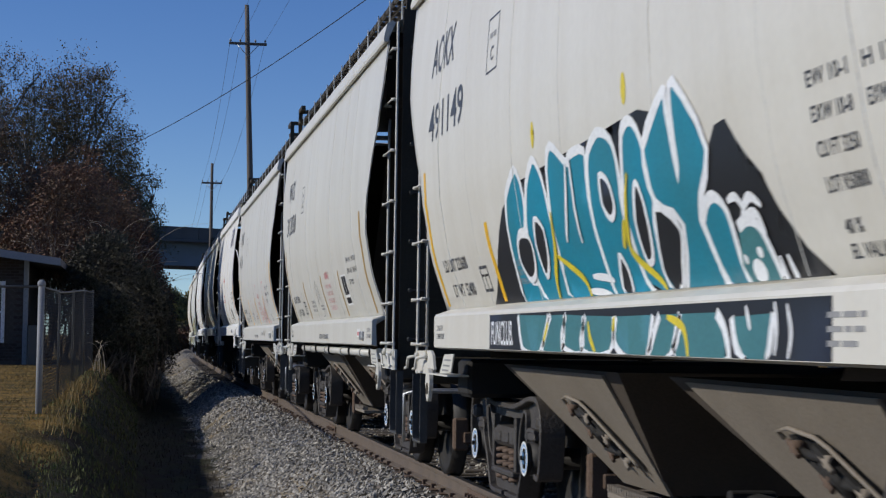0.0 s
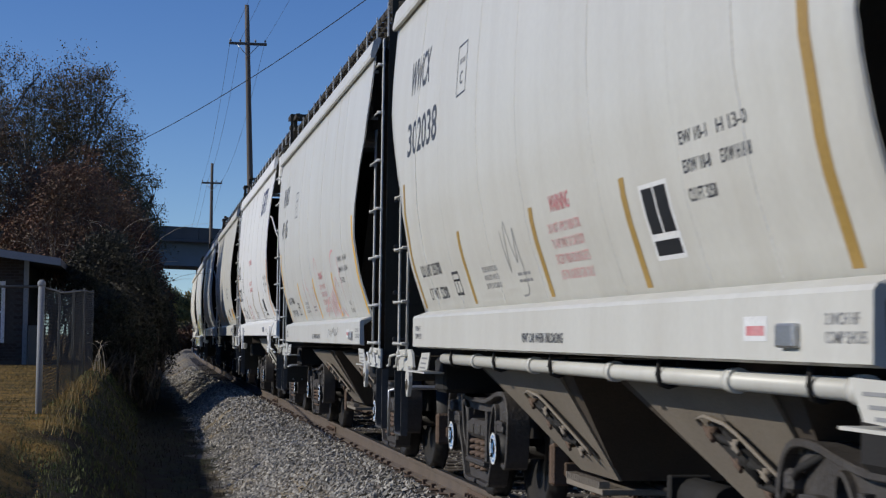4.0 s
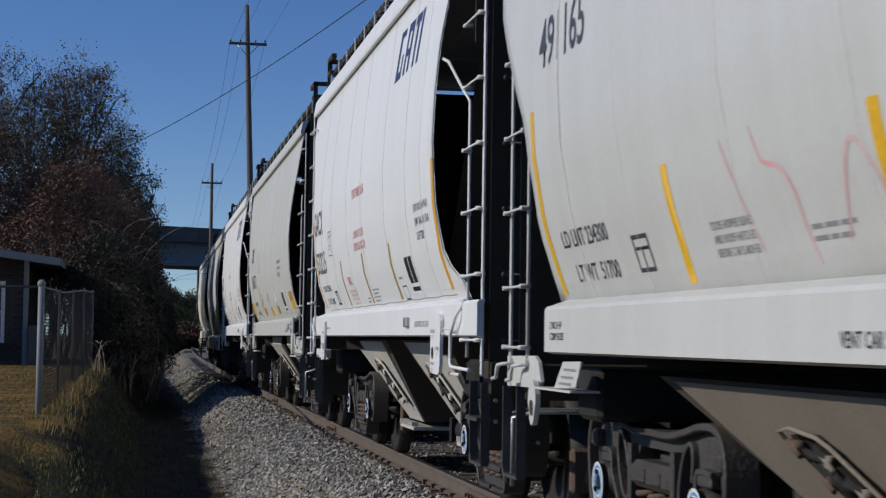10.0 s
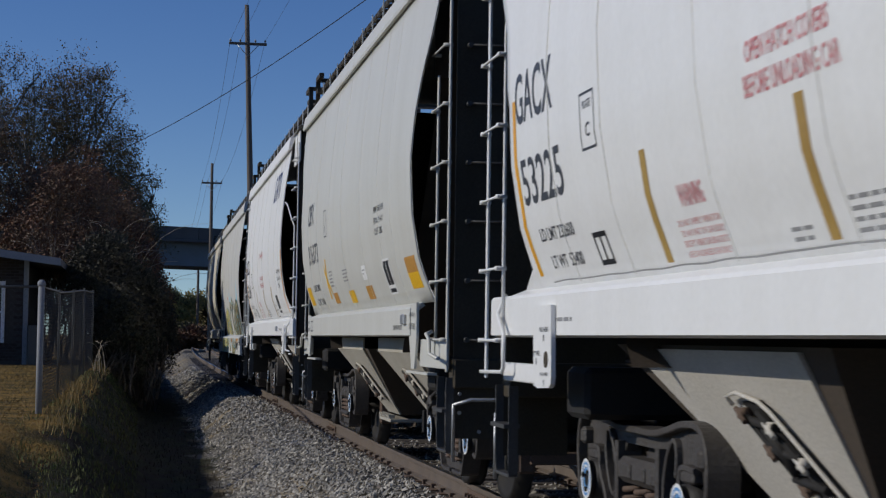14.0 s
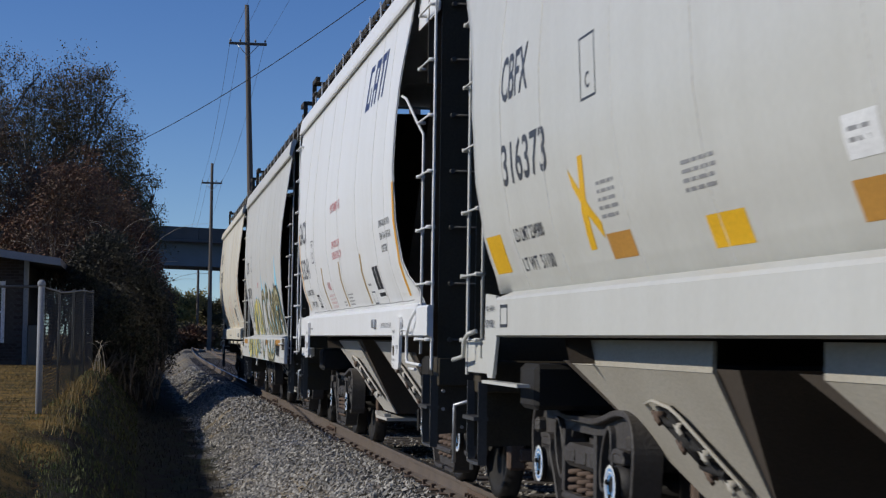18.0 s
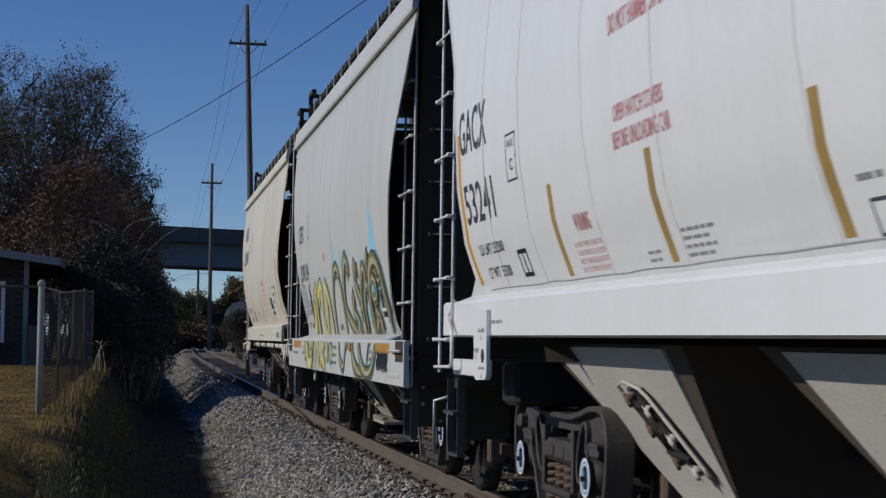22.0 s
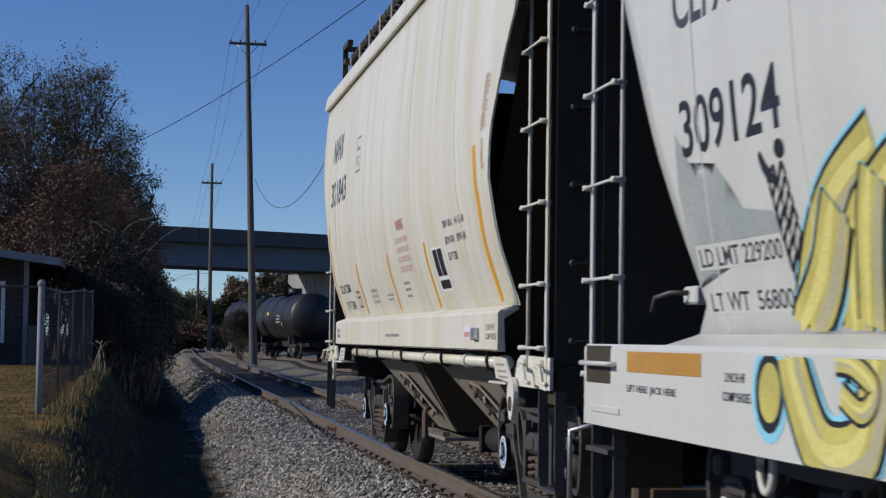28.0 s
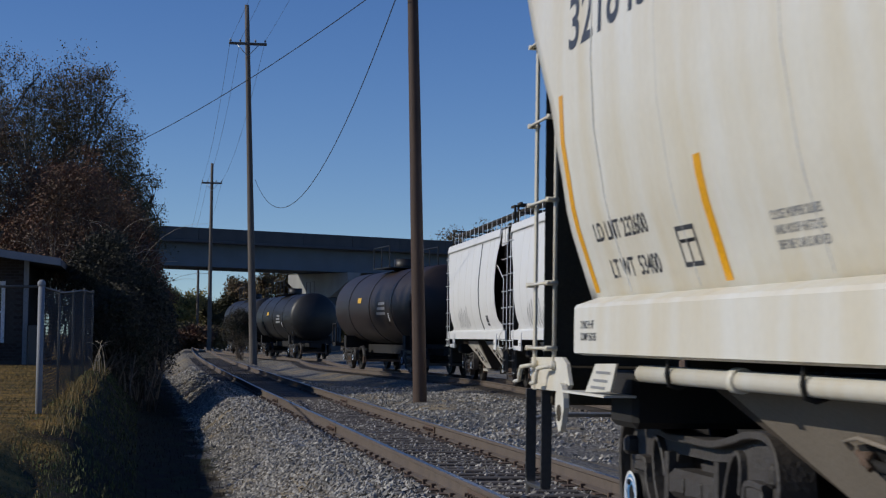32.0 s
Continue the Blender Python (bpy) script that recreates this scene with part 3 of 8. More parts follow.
def ladder(parent, sx, ye, y0, y1, z0, z1, rungs, paint, key):
    """Corner ladder: two stiles and short rungs, on the car's corner."""
    sg = 1 if ye > 0 else -1
    lat = 1.53 if key == "full" and sg > 0 else 1.47
    lad = part("corner_ladder", stored(("stile", key, sx, sg, 0), lambda: made(box, sx * (lat - 0.009), sx * (lat + 0.009), sg * y1 - 0.02, sg * y1 + 0.02, z0 - 0.12, z1 + 0.2, 0.004)), paint, parent)
    part("stile", stored(("stile", key, sx, sg, 1), lambda: made(bent, [(sx * lat, sg * y0, z0), (sx * lat, sg * y0, 2.0), (sx * lat, sg * y0, 2.95), (sx * (lat + 0.03), sg * (y0 - 0.1), 3.04), (sx * (lat + 0.07), sg * (y0 - 0.5), 3.3), (sx * (lat + 0.09), sg * (y0 - 0.62), 3.34)] if key == "full" and sg < 0
         else [(sx * lat, sg * y0, z0), (sx * lat, sg * y0, 2.0), (sx * lat, sg * y0, z1 - 0.75), (sx * (lat - 0.01), sg * (y0 - 0.05), z1 - 0.62)], 0.0115, 8)), paint, lad)
    for i in range(rungs):
        z = z0 + 0.12 + (0.36 + 0.46 * (i - 1) if i else 0.0) if key == "pipe" else z0 + 0.12 + (z1 - z0 - 0.15) * i / (rungs - 1)

        def rung(z=z):
            bm = bmesh.new()
            rod(bm, (sx * (lat + 0.045), sg * (y0 - 0.04), z), (sx * (lat + 0.045), sg * (y1 + 0.01), z), 0.0085, 8)
            for y in (y0, y1):
                rod(bm, (sx * (lat - 0.015), sg * y, z), (sx * (lat + 0.055), sg * y, z), 0.0145, 8)
            return bm
        part("rung", stored(("rung", key, sx, sg, i), rung), paint, lad)
    return lad


def truck_parts(car, yc):
    """One two-axle truck with side frames, springs, bolster, bearing adapters and two rolling wheelsets."""
    def bolster():
        bm = bmesh.new()
        box(bm, -1.0, 1.0, -0.2, 0.2, 0.42, 0.72, 0.03)
        box(bm, -0.35, 0.35, -0.24, 0.24, 0.7, 0.80, 0.02)
        box(bm, -0.9, 0.9, -0.42, -0.36, 0.36, 0.5, 0.01)
        box(bm, -0.9, 0.9, 0.36, 0.42, 0.36, 0.5, 0.01)
        return bm

    def frame_shape():
        """A cast frame: a web with openings, flanged along its edges, jaws round both bearings."""
        half = ((0.0, 0.11), (0.44, 0.11), (0.52, 0.17), (0.64, 0.36), (0.72, 0.44), (0.765, 0.50), (0.775, 0.60), (1.0, 0.60), (1.02, 0.52), (1.035, 0.33), (1.15, 0.33),
                (1.205, 0.52), (1.21, 0.66), (1.15, 0.78), (1.03, 0.835), (0.8, 0.83), (0.62, 0.80), (0.34, 0.765), (0.0, 0.765))
        outer = list(half) + [(-y, z) for y, z in half[-2:0:-1]]

        def oval(cy, cz, ry, rz, lean, n=14):
            return [(cy + ry * math.cos(a) + lean * math.sin(a), cz + rz * math.sin(a)) for a in [2 * math.pi * i / n for i in range(n)]]
        window = [(-0.35, 0.30), (0.35, 0.30), (0.37, 0.34), (0.36, 0.62), (0.32, 0.67), (-0.32, 0.67), (-0.36, 0.62), (-0.37, 0.34)]
        loops = [outer, window, oval(0.56, 0.555, 0.085, 0.17, 0.06), oval(-0.56, 0.555, 0.085, 0.17, -0.06)]
        bm = bmesh.new()
        for pts in loops:
            vs = [bm.verts.new((0.035, y, z)) for y, z in pts]
            for a, c in zip(vs, vs[1:] + vs[:1]):
                bm.edges.new((a, c))
        r = bmesh.ops.triangle_fill(bm, use_beauty=True, edges=bm.edges[:])
        faces = [g for g in r["geom"] if isinstance(g, bmesh.types.BMFace)]
        ex = bmesh.ops.extrude_face_region(bm, geom=faces)
        for v in ex["geom"]:
            if isinstance(v, bmesh.types.BMVert):
                v.co.x = -0.035
        bmesh.ops.recalc_face_normals(bm, faces=bm.faces[:])
        top = half[9:]
        strap(bm, [(y, z - 0.008) for y, z in top[::-1]] , 0.035, 0.17, 0.01)
        strap(bm, [(-y, z - 0.008) for y, z in top] , 0.035, 0.17, 0.01)
        for s in (-1, 1):
            strap(bm, [(s * y, z) for y, z in ((0.05, 0.125), (0.43, 0.125), (0.51, 0.185), (0.63, 0.37), (0.74, 0.49), (0.78, 0.61), (1.0, 0.61))], 0.03, 0.15, 0.01)
            strap(bm, [(s * 0.56 + y - s * 0.56 if s > 0 else y, z) for y, z in oval(s * 0.56, 0.555, 0.095, 0.18, s * 0.06, 12)[:11]], 0.025, 0.12, 0.01)
            strap(bm, [(s * 0.385, 0.30), (s * 0.385, 0.68)], 0.05, 0.15, 0.01)
            box(bm, -0.085, 0.085, s * 0.79, s * 0.985, 0.545, 0.605, 0.012)
            box(bm, 0.02, 0.10, s * 1.06, s * 1.14, 0.62, 0.72, 0.02)
        box(bm, -0.09, 0.09, -0.34, 0.34, 0.46, 0.60, 0.03)
        box(bm, 0.085, 0.105, -0.22, -0.05, 0.49, 0.57, 0.01)
        box(bm, 0.085, 0.105, 0.05, 0.22, 0.49, 0.57, 0.01)
        box(bm, -0.07, 0.10, -0.36, 0.36, 0.255, 0.30, 0.012)
        return bm

    def spring():
        bm = bmesh.new()
        n, k = 60, 6
        rings = []
        for i in range(n + 1):
            a = i / n * 5 * 2 * math.pi
            z = 0.21 + 0.24 * i / n
            c = Vector((math.cos(a) * 0.075, math.sin(a) * 0.075, z))
            u = Vector((math.cos(a), math.sin(a), 0))
            rings.append([bm.verts.new(c + u * math.cos(t) * 0.018 + Vector((0, 0, 1)) * math.sin(t) * 0.018) for t in (0, 1.05, 2.09, 3.14, 4.19, 5.24)])
        for r, s in zip(rings, rings[1:]):
            for j in range(k):
                bm.faces.new((r[j], r[(j + 1) % k], s[(j + 1) % k], s[j]))
        return smooth_all(bm)

    def wheelset():
        bm = bmesh.new()
        prof = ((0.0, 0.10), (0.09, 0.10), (0.11, 0.20), (0.11, 0.39), (0.13, 0.42), (0.135, 0.484), (0.055, 0.488), (0.025, 0.513), (0.0, 0.505), (0.0, 0.43), (0.03, 0.38), (0.04, 0.2), (0.0, 0.16))
        for s in (-1, 1):
            rings = []
            for i in range(28):
                a = 2 * math.pi * i / 28
                rings.append([bm.verts.new((s * (0.695 + px - 0.0), math.cos(a) * r, math.sin(a) * r)) for px, r in prof])
            for i in range(28):
                p, q = rings[i], rings[(i + 1) % 28]
                for j in range(len(prof)):
                    f = bm.faces.new((p[j], q[j], q[(j + 1) % len(prof)], p[(j + 1) % len(prof)]))
                    f.smooth = True
        rod(bm, (-1.0, 0, 0), (1.0, 0, 0), 0.075, 14)
        for s in (-1, 1):
            rod(bm, (s * 0.93, 0, 0), (s * 1.12, 0, 0), 0.115, 16)
            rod(bm, (s * 1.12, 0, 0), (s * 1.145, 0, 0), 0.105, 16)
            for i in range(3):
                a = i * 2.094
                rod(bm, (s * 1.14, math.cos(a) * 0.06, math.sin(a) * 0.06), (s * 1.165, math.cos(a) * 0.06, math.sin(a) * 0.06), 0.016, 6)
        bmesh.ops.recalc_face_normals(bm, faces=bm.faces)
        return bm

    tr = part("truck", stored("truck", bolster), M_CAST, car, "sooty cast steel two-axle truck")
    tr.matrix_basis = pose(0, yc, 0)
    for s in (-1, 1):
        f = part("side_frame", stored("side_frame", frame_shape), M_CAST, tr)
        f.matrix_basis = pose(s * 1.03, 0, 0.06, 0, 0, 0 if s > 0 else 180)
        for q in (-0.22, 0.0, 0.22):
            p = part("spring", stored("spring", spring), M_RUSTY, tr)
            p.matrix_basis = pose(s * 1.03, q, 0.06)
    wheels = []
    for q in (-0.88, 0.88):
        w = part("wheelset", stored("wheelset", wheelset), M_TREAD, tr, "steel wheelset with turned treads")
        w.matrix_basis = pose(0, q, 0.49)
        wheels.append(w)
    for s in (-1, 1):
        part("brake_beam", stored(("brake_beam", s), lambda: made(lambda bm: [box(bm, -0.75, 0.75, s * 1.42 - 0.03, s * 1.42 + 0.03, 0.33, 0.43, 0.01)]
             + [box(bm, sx * 0.70, sx * 0.84, s * 1.37 - 0.05, s * 1.37 + 0.05, 0.26, 0.56, 0.02) for sx in (-1, 1)])), M_RUSTY, tr)
    for s in (-1, 1):
        for q in (-0.88, 0.88):
            for r0, r1, m in ((0.098, 0.116, M_WHITE), (0.082, 0.098, M_RINGBLUE), (0.07, 0.082, M_WHITE), (0.045, 0.07, M_RINGBLUE)):
                def ring():
                    bm = bmesh.new()
                    vs = [[bm.verts.new((s * (1.15 + (0.004 if r0 > 0.06 else 0.0) + r0 * 0.02), math.cos(a) * r, math.sin(a) * r)) for r in (r0, r1)] for a in [2 * math.pi * i / 24 for i in range(24)]]
                    for i in range(24):
                        bm.faces.new((vs[i][0], vs[(i + 1) % 24][0], vs[(i + 1) % 24][1], vs[i][1]))
                    return bm
                k = part("bearing_ring", stored(("ring", s, r0), ring), m, tr)
                k.matrix_basis = pose(0, q, 0.49)
    return wheels


WHEELS = []
CARS = []


class Side:
    """Places markings on the camera's side of a car body."""

    def __init__(self, car, kind):
        self.car, self.kind = car, kind
        self.b = BODY[kind]
        self.sheet = None
        self.sillob = None

    def x(self, y, z):
        b = self.b
        if z < b["width"][0][0]:
            s0, s1, lat, _ = b["sill"]
            return -lat
        z0, z1 = b["width"][0][0], b["width"][-1][0]
        k = min(max((z - z0) / (z1 - z0) * 22, 0.0), 21.999)
        i = int(k)

        def row(i):
            zi = z0 + (z1 - z0) * i / 22
            env = math.sin(math.pi * i / 22) ** 0.6 if 0 < i < 22 else 0.0
            return lerp(b["width"], zi) + b["ripple"] * env * (math.sin(y * 4.4) * 0.5 + 1.2 * noise.noise(Vector((y * 1.3, zi * 0.35, 1.0 if self.kind == "pipe" else 7.0))))
        return -(row(i) * (1 - k + i) + row(i + 1) * (k - i))

    def lay(self, name, bm, material, lift=0.005, label="", cut=0.12):
        """Takes a flat bmesh in (y, z) as its x and y, cuts it finely and wraps it over the side."""
        zs = [v.co.y for v in bm.verts]
        ys = [v.co.x for v in bm.verts]
        w0, w1 = self.b["width"][0][0], self.b["width"][-1][0]
        for i in range(1, 22):
            z = w0 + (w1 - w0) * i / 22
            if min(zs) < z < max(zs):
                bmesh.ops.bisect_plane(bm, geom=bm.verts[:] + bm.edges[:] + bm.faces[:], plane_co=(0, z, 0), plane_no=(0, 1, 0))
        if cut:
            y = math.floor(min(ys) / 0.2) * 0.2
            while y < max(ys):
                bmesh.ops.bisect_plane(bm, geom=bm.verts[:] + bm.edges[:] + bm.faces[:], plane_co=(y, 0, 0), plane_no=(1, 0, 0))
                y += 0.2
        lift = 0.0018 + (lift - 0.005) * 0.35
        edge = self.b["width"][0][0]
        onsill = sum(zs) / len(zs) < edge
        for v in bm.verts:
            y, z = v.co.x, v.co.y
            z = min(max(z, self.b["sill"][0] + 0.015), self.b["sill"][1] - 0.03) if onsill else max(z, edge + 0.015)
            v.co = (self.x(y, z) - lift, y, z)
        smooth_all(bm)
        return part(name, bm, material, self.sillob if onsill else self.sheet, label)

    def poly(self, name, pts, material, lift=0.005, label=""):
        bm = bmesh.new()
        bm.faces.new([bm.verts.new((y, z, 0)) for y, z in pts])
        bmesh.ops.triangulate(bm, faces=bm.faces[:])
        return self.lay(name, bm, material, lift, label)

    def rect(self, name, y0, y1, z0, z1, material, lift=0.005, label=""):
        return self.poly(name, ((y0, z0), (y1, z0), (y1, z1), (y0, z1)), material, lift, label)

    def outline(self, name, y0, y1, z0, z1, w, material):
        bm = bmesh.new()
        for a, b, c, d in ((y0, y1, z0, z0 + w), (y0, y1, z1 - w, z1), (y0, y0 - w, z0, z1), (y1 + w, y1, z0, z1)):
            bm.faces.new([bm.verts.new(p) for p in ((a, c, 0), (b, c, 0), (b, d, 0), (a, d, 0))])
        return self.lay(name, bm, material)

    def text(self, body, y0, y1, z0, z1, material, plate=None):
        """Lettering that reads from y0 to y1 (towards -y) between two heights, on the side or on an upright plate at x."""
        cu = bpy.data.curves.new("lettering", "FONT")
        cu.body, cu.resolution_u, cu.offset = body, 3, 0.012
        ob = new("lettering", cu)
        dg = bpy.context.evaluated_depsgraph_get()
        me = bpy.data.meshes.new_from_object(ob.evaluated_get(dg))
        bpy.data.objects.remove(ob)
        bm = bmesh.new()
        bm.from_mesh(me)
        xs = [v.co.x for v in bm.verts]
        ys = [v.co.y for v in bm.verts]
        a, b, c, d = min(xs), max(xs), min(ys), max(ys)
        for v in bm.verts:
            v.co = (y0 + (v.co.x - a) / (b - a) * (y1 - y0), z0 + (v.co.y - c) / (d - c) * (z1 - z0), 0)
        bm.normal_update()
        if plate is not None:
            for v in bm.verts:
                v.co = (plate, v.co.x, v.co.y)
            return part("lettering", bm, material, self.sillob)
        return self.lay("lettering", bm, material, 0.006, cut=0.1 if z1 - z0 > 0.15 else 0)

    def bars(self, y0, y1, z0, z1, rows, material, seed=1):
        """Writing too small to read: bars of its size."""
        r = random.Random(seed)
        bm = bmesh.new()
        h = (z1 - z0) / rows
        for i in range(rows):
            y = y0
            end = y1 + (y0 - y1) * r.uniform(0, 0.25)
            while y > end + 0.02:
                w = min(r.uniform(0.05, 0.13), y - end)
                z = z1 - h * (i + 1)
                bm.faces.new([bm.verts.new(p) for p in ((y, z + h * 0.32, 0), (y - w, z + h * 0.32, 0), (y - w, z + h * 0.74, 0), (y, z + h * 0.74, 0))])
                y -= w + 0.022
        return self.lay("small_print", bm, material, 0.005, cut=0)

    def ribbon(self, name, pts, width, material, lift=0.006, taper=False, n=6):
        """A brush stroke through points."""
        P = [Vector((a, b, 0)) for a, b in pts]
        path = []
        for i in range(len(P) - 1):
            p0, p1, p2, p3 = P[max(i - 1, 0)], P[i], P[i + 1], P[min(i + 2, len(P) - 1)]
            for k in range(n):
                t = k / n
                path.append(0.5 * ((2 * p1) + (p2 - p0) * t + (2 * p0 - 5 * p1 + 4 * p2 - p3) * t * t + (3 * p1 - p0 - 3 * p2 + p3) * t ** 3))
        path.append(P[-1])
        bm = bmesh.new()
        prev = None
        m = len(path) - 1
        for i, p in enumerate(path):
            d = (path[min(i + 1, m)] - path[max(i - 1, 0)])
            d = d.normalized() if d.length > 1e-6 else Vector((1, 0, 0))
            w = width / 2 * ((0.25 + 0.75 * math.sin(math.pi * min(max(i / m, 0.03), 0.97)) ** 0.5) if taper else 1)
            nrm = Vector((-d.y, d.x, 0)) * w
            cur = (bm.verts.new(p + nrm), bm.verts.new(p - nrm))
            if prev:
                bm.faces.new((prev[0], prev[1], cur[1], cur[0]))
            prev = cur
        return self.lay(name, bm, material, lift, cut=0)


def hopper_bays(car, kind, top_z):
    dusty = {"full": M_BAYWHITE, "plain": M_BAYGREY, "deep": M_BAYGREY}.get(kind, M_BAY)
    """Two discharge bays with sloping outer plates, gates and opening gear, on both sides."""
    lat_t, lat_b, z_b = (1.24, 0.76, 0.42) if kind != "deep" else (1.15, 0.74, 0.36)
    for yt, wide, yc in {"pipe": ((-1.88, 1.07, -2.24), (1.87, 1.18, 1.45)), "full": ((-1.42, 1.03, -1.65), (2.39, 1.16, 1.83)), "plain": ((-1.53, 1.24, -1.9), (2.25, 1.26, 1.85))}.get(kind, ((-1.65, 1.15, -1.9), (1.65, 1.15, 1.4))):
        s = 1 if yt > 0 else -1
        y0, y1 = yt - wide, yt + wide
        b0, b1 = yc - 0.44, yc + 0.44

        def core():
            bm = bmesh.new()
            lo = [bm.verts.new(p) for p in ((-lat_b, b0, z_b), (lat_b, b0, z_b), (lat_b, b1, z_b), (-lat_b, b1, z_b))]
            hi = [bm.verts.new(p) for p in ((-lat_t, y0 - 0.3, top_z), (lat_t, y0 - 0.3, top_z), (lat_t, y1 + 0.3, top_z), (-lat_t, y1 + 0.3, top_z))]
            bm.faces.new(lo)
            for i in range(4):
                bm.faces.new((lo[i], lo[(i + 1) % 4], hi[(i + 1) % 4], hi[i]))
            bmesh.ops.recalc_face_normals(bm, faces=bm.faces)
            return bm
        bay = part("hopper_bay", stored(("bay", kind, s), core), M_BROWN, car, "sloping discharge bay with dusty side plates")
        for sx in (-1, 1):
            def plate(sx=sx):
                bm = bmesh.new()
                o = 0.012
                a = [bm.verts.new(p) for p in ((sx * (lat_t + o), y0, top_z - 0.02), (sx * (lat_t + o), y1, top_z - 0.02), (sx * (lat_b + o), b1 + 0.04, z_b), (sx * (lat_b + o), b0 - 0.04, z_b))]
                f = bm.faces.new(a if sx < 0 else a[::-1])
                r = bmesh.ops.extrude_face_region(bm, geom=[f])
                for v in r["geom"]:
                    if isinstance(v, bmesh.types.BMVert):
                        v.co.x -= sx * 0.02
                bmesh.ops.recalc_face_normals(bm, faces=bm.faces)
                return bm
            part("side_plate", stored(("bayplate", kind, s, sx), plate), dusty, bay)
            if kind == "plain":
                part("bay_skirt", stored(("skirt", s, sx), lambda: made(box, sx * (lat_t - 0.004), sx * (lat_t + 0.016), y0, y1, top_z - 0.02, 1.29)), dusty, bay)
            slope = math.atan2(lat_t - lat_b, top_z - z_b)

            def at(y, k, off):
                """A point on the plate: k from bottom to top, off its face."""
                lat = lat_b + (lat_t - lat_b) * k
                return Vector((sx * (lat + 0.02 + off * math.cos(slope)), y, z_b + (top_z - z_b) * k - off * math.sin(slope)))

            rail = lambda o, k: at(yc + o - (0.70 - k) * 0.86, k, 0.035)

            def gear(sx=sx):
                bm = bmesh.new()
                rod(bm, rail(0.34, 0.68), rail(0.34, 0.30), 0.018, 6)
                rod(bm, rail(0.12, 0.70), rail(0.12, 0.26), 0.020, 6)
                for k in (0.34, 0.48, 0.62):
                    rod(bm, rail(0.08, k), rail(0.38, k + 0.03), 0.020, 8)
                rod(bm, rail(0.20, 0.62), rail(0.28, 0.40), 0.028, 8)
                return bm
            part("gate_gear", stored(("gear", kind, s, sx), gear), M_UNDER, bay, "black gate latches and rods")
            for n, (k, o) in enumerate(((0.32, 0.34), (0.46, 0.10), (0.50, 0.36), (0.62, 0.12), (0.68, 0.34), (0.28, 0.12))):
                def latch(k=k, o=o):
                    bm = bmesh.new()
                    c = rail(o, k)
                    rod(bm, rail(o, k) - Vector((sx * 0.03, 0, 0)), rail(o, k) + Vector((sx * 0.025, 0, 0)), 0.026, 8)
                    rod(bm, c + Vector((sx * 0.02, 0.05, 0.02)), c + Vector((sx * 0.02, -0.07, -0.035)), 0.012, 8)
                    return bm
                part("latch", stored(("latch", kind, s, sx, n), latch), dusty if n % 2 else M_RUSTY, bay)

            def handle():
                bm = bmesh.new()
                bent(bm, [rail(0.40, 0.72), rail(0.40, 0.76), rail(0.22, 0.785), rail(0.02, 0.75), rail(-0.02, 0.70), rail(-0.02, 0.30), rail(0.0, 0.25)], 0.010, 8)
                return bm
            part("locking_bar", stored(("lockbar", kind, s, sx), handle), dusty, bay)

            # Flat dark sheet on the plate, painted in place of a slot's dark inside.
            def slot_patch(sx=sx):
                bm = bmesh.new()
                flat = lambda o, k: at(yc + o - (0.70 - k) * 0.86, k, 0.004)
                bm.faces.new([bm.verts.new(flat(o, k)) for o, k in ((0.36, 0.72), (0.06, 0.74), (0.0, 0.5), (0.0, 0.24), (0.12, 0.18), (0.2, 0.25), (0.38, 0.27), (0.40, 0.5))])
                return bm
            part("grease_stain", stored(("slot_patch", kind, s, sx), slot_patch), M_UNDER, bay)

        def gate():
            bm = bmesh.new()
            box(bm, -lat_b - 0.12, lat_b + 0.12, b0 - 0.02, b1 + 0.02, z_b - 0.09, z_b - 0.05, 0.006)
            for i in range(16):
                y = b0 + (b1 - b0) * (i + 0.5) / 16
                for sx in (-1, 1):
                    box(bm, sx * (lat_b + 0.06), sx * (lat_b + 0.13), y - 0.014, y + 0.014, z_b - 0.05, z_b - 0.005)
            return bm
        part("sliding_gate", stored(("gate", kind, s), gate), dusty, bay)


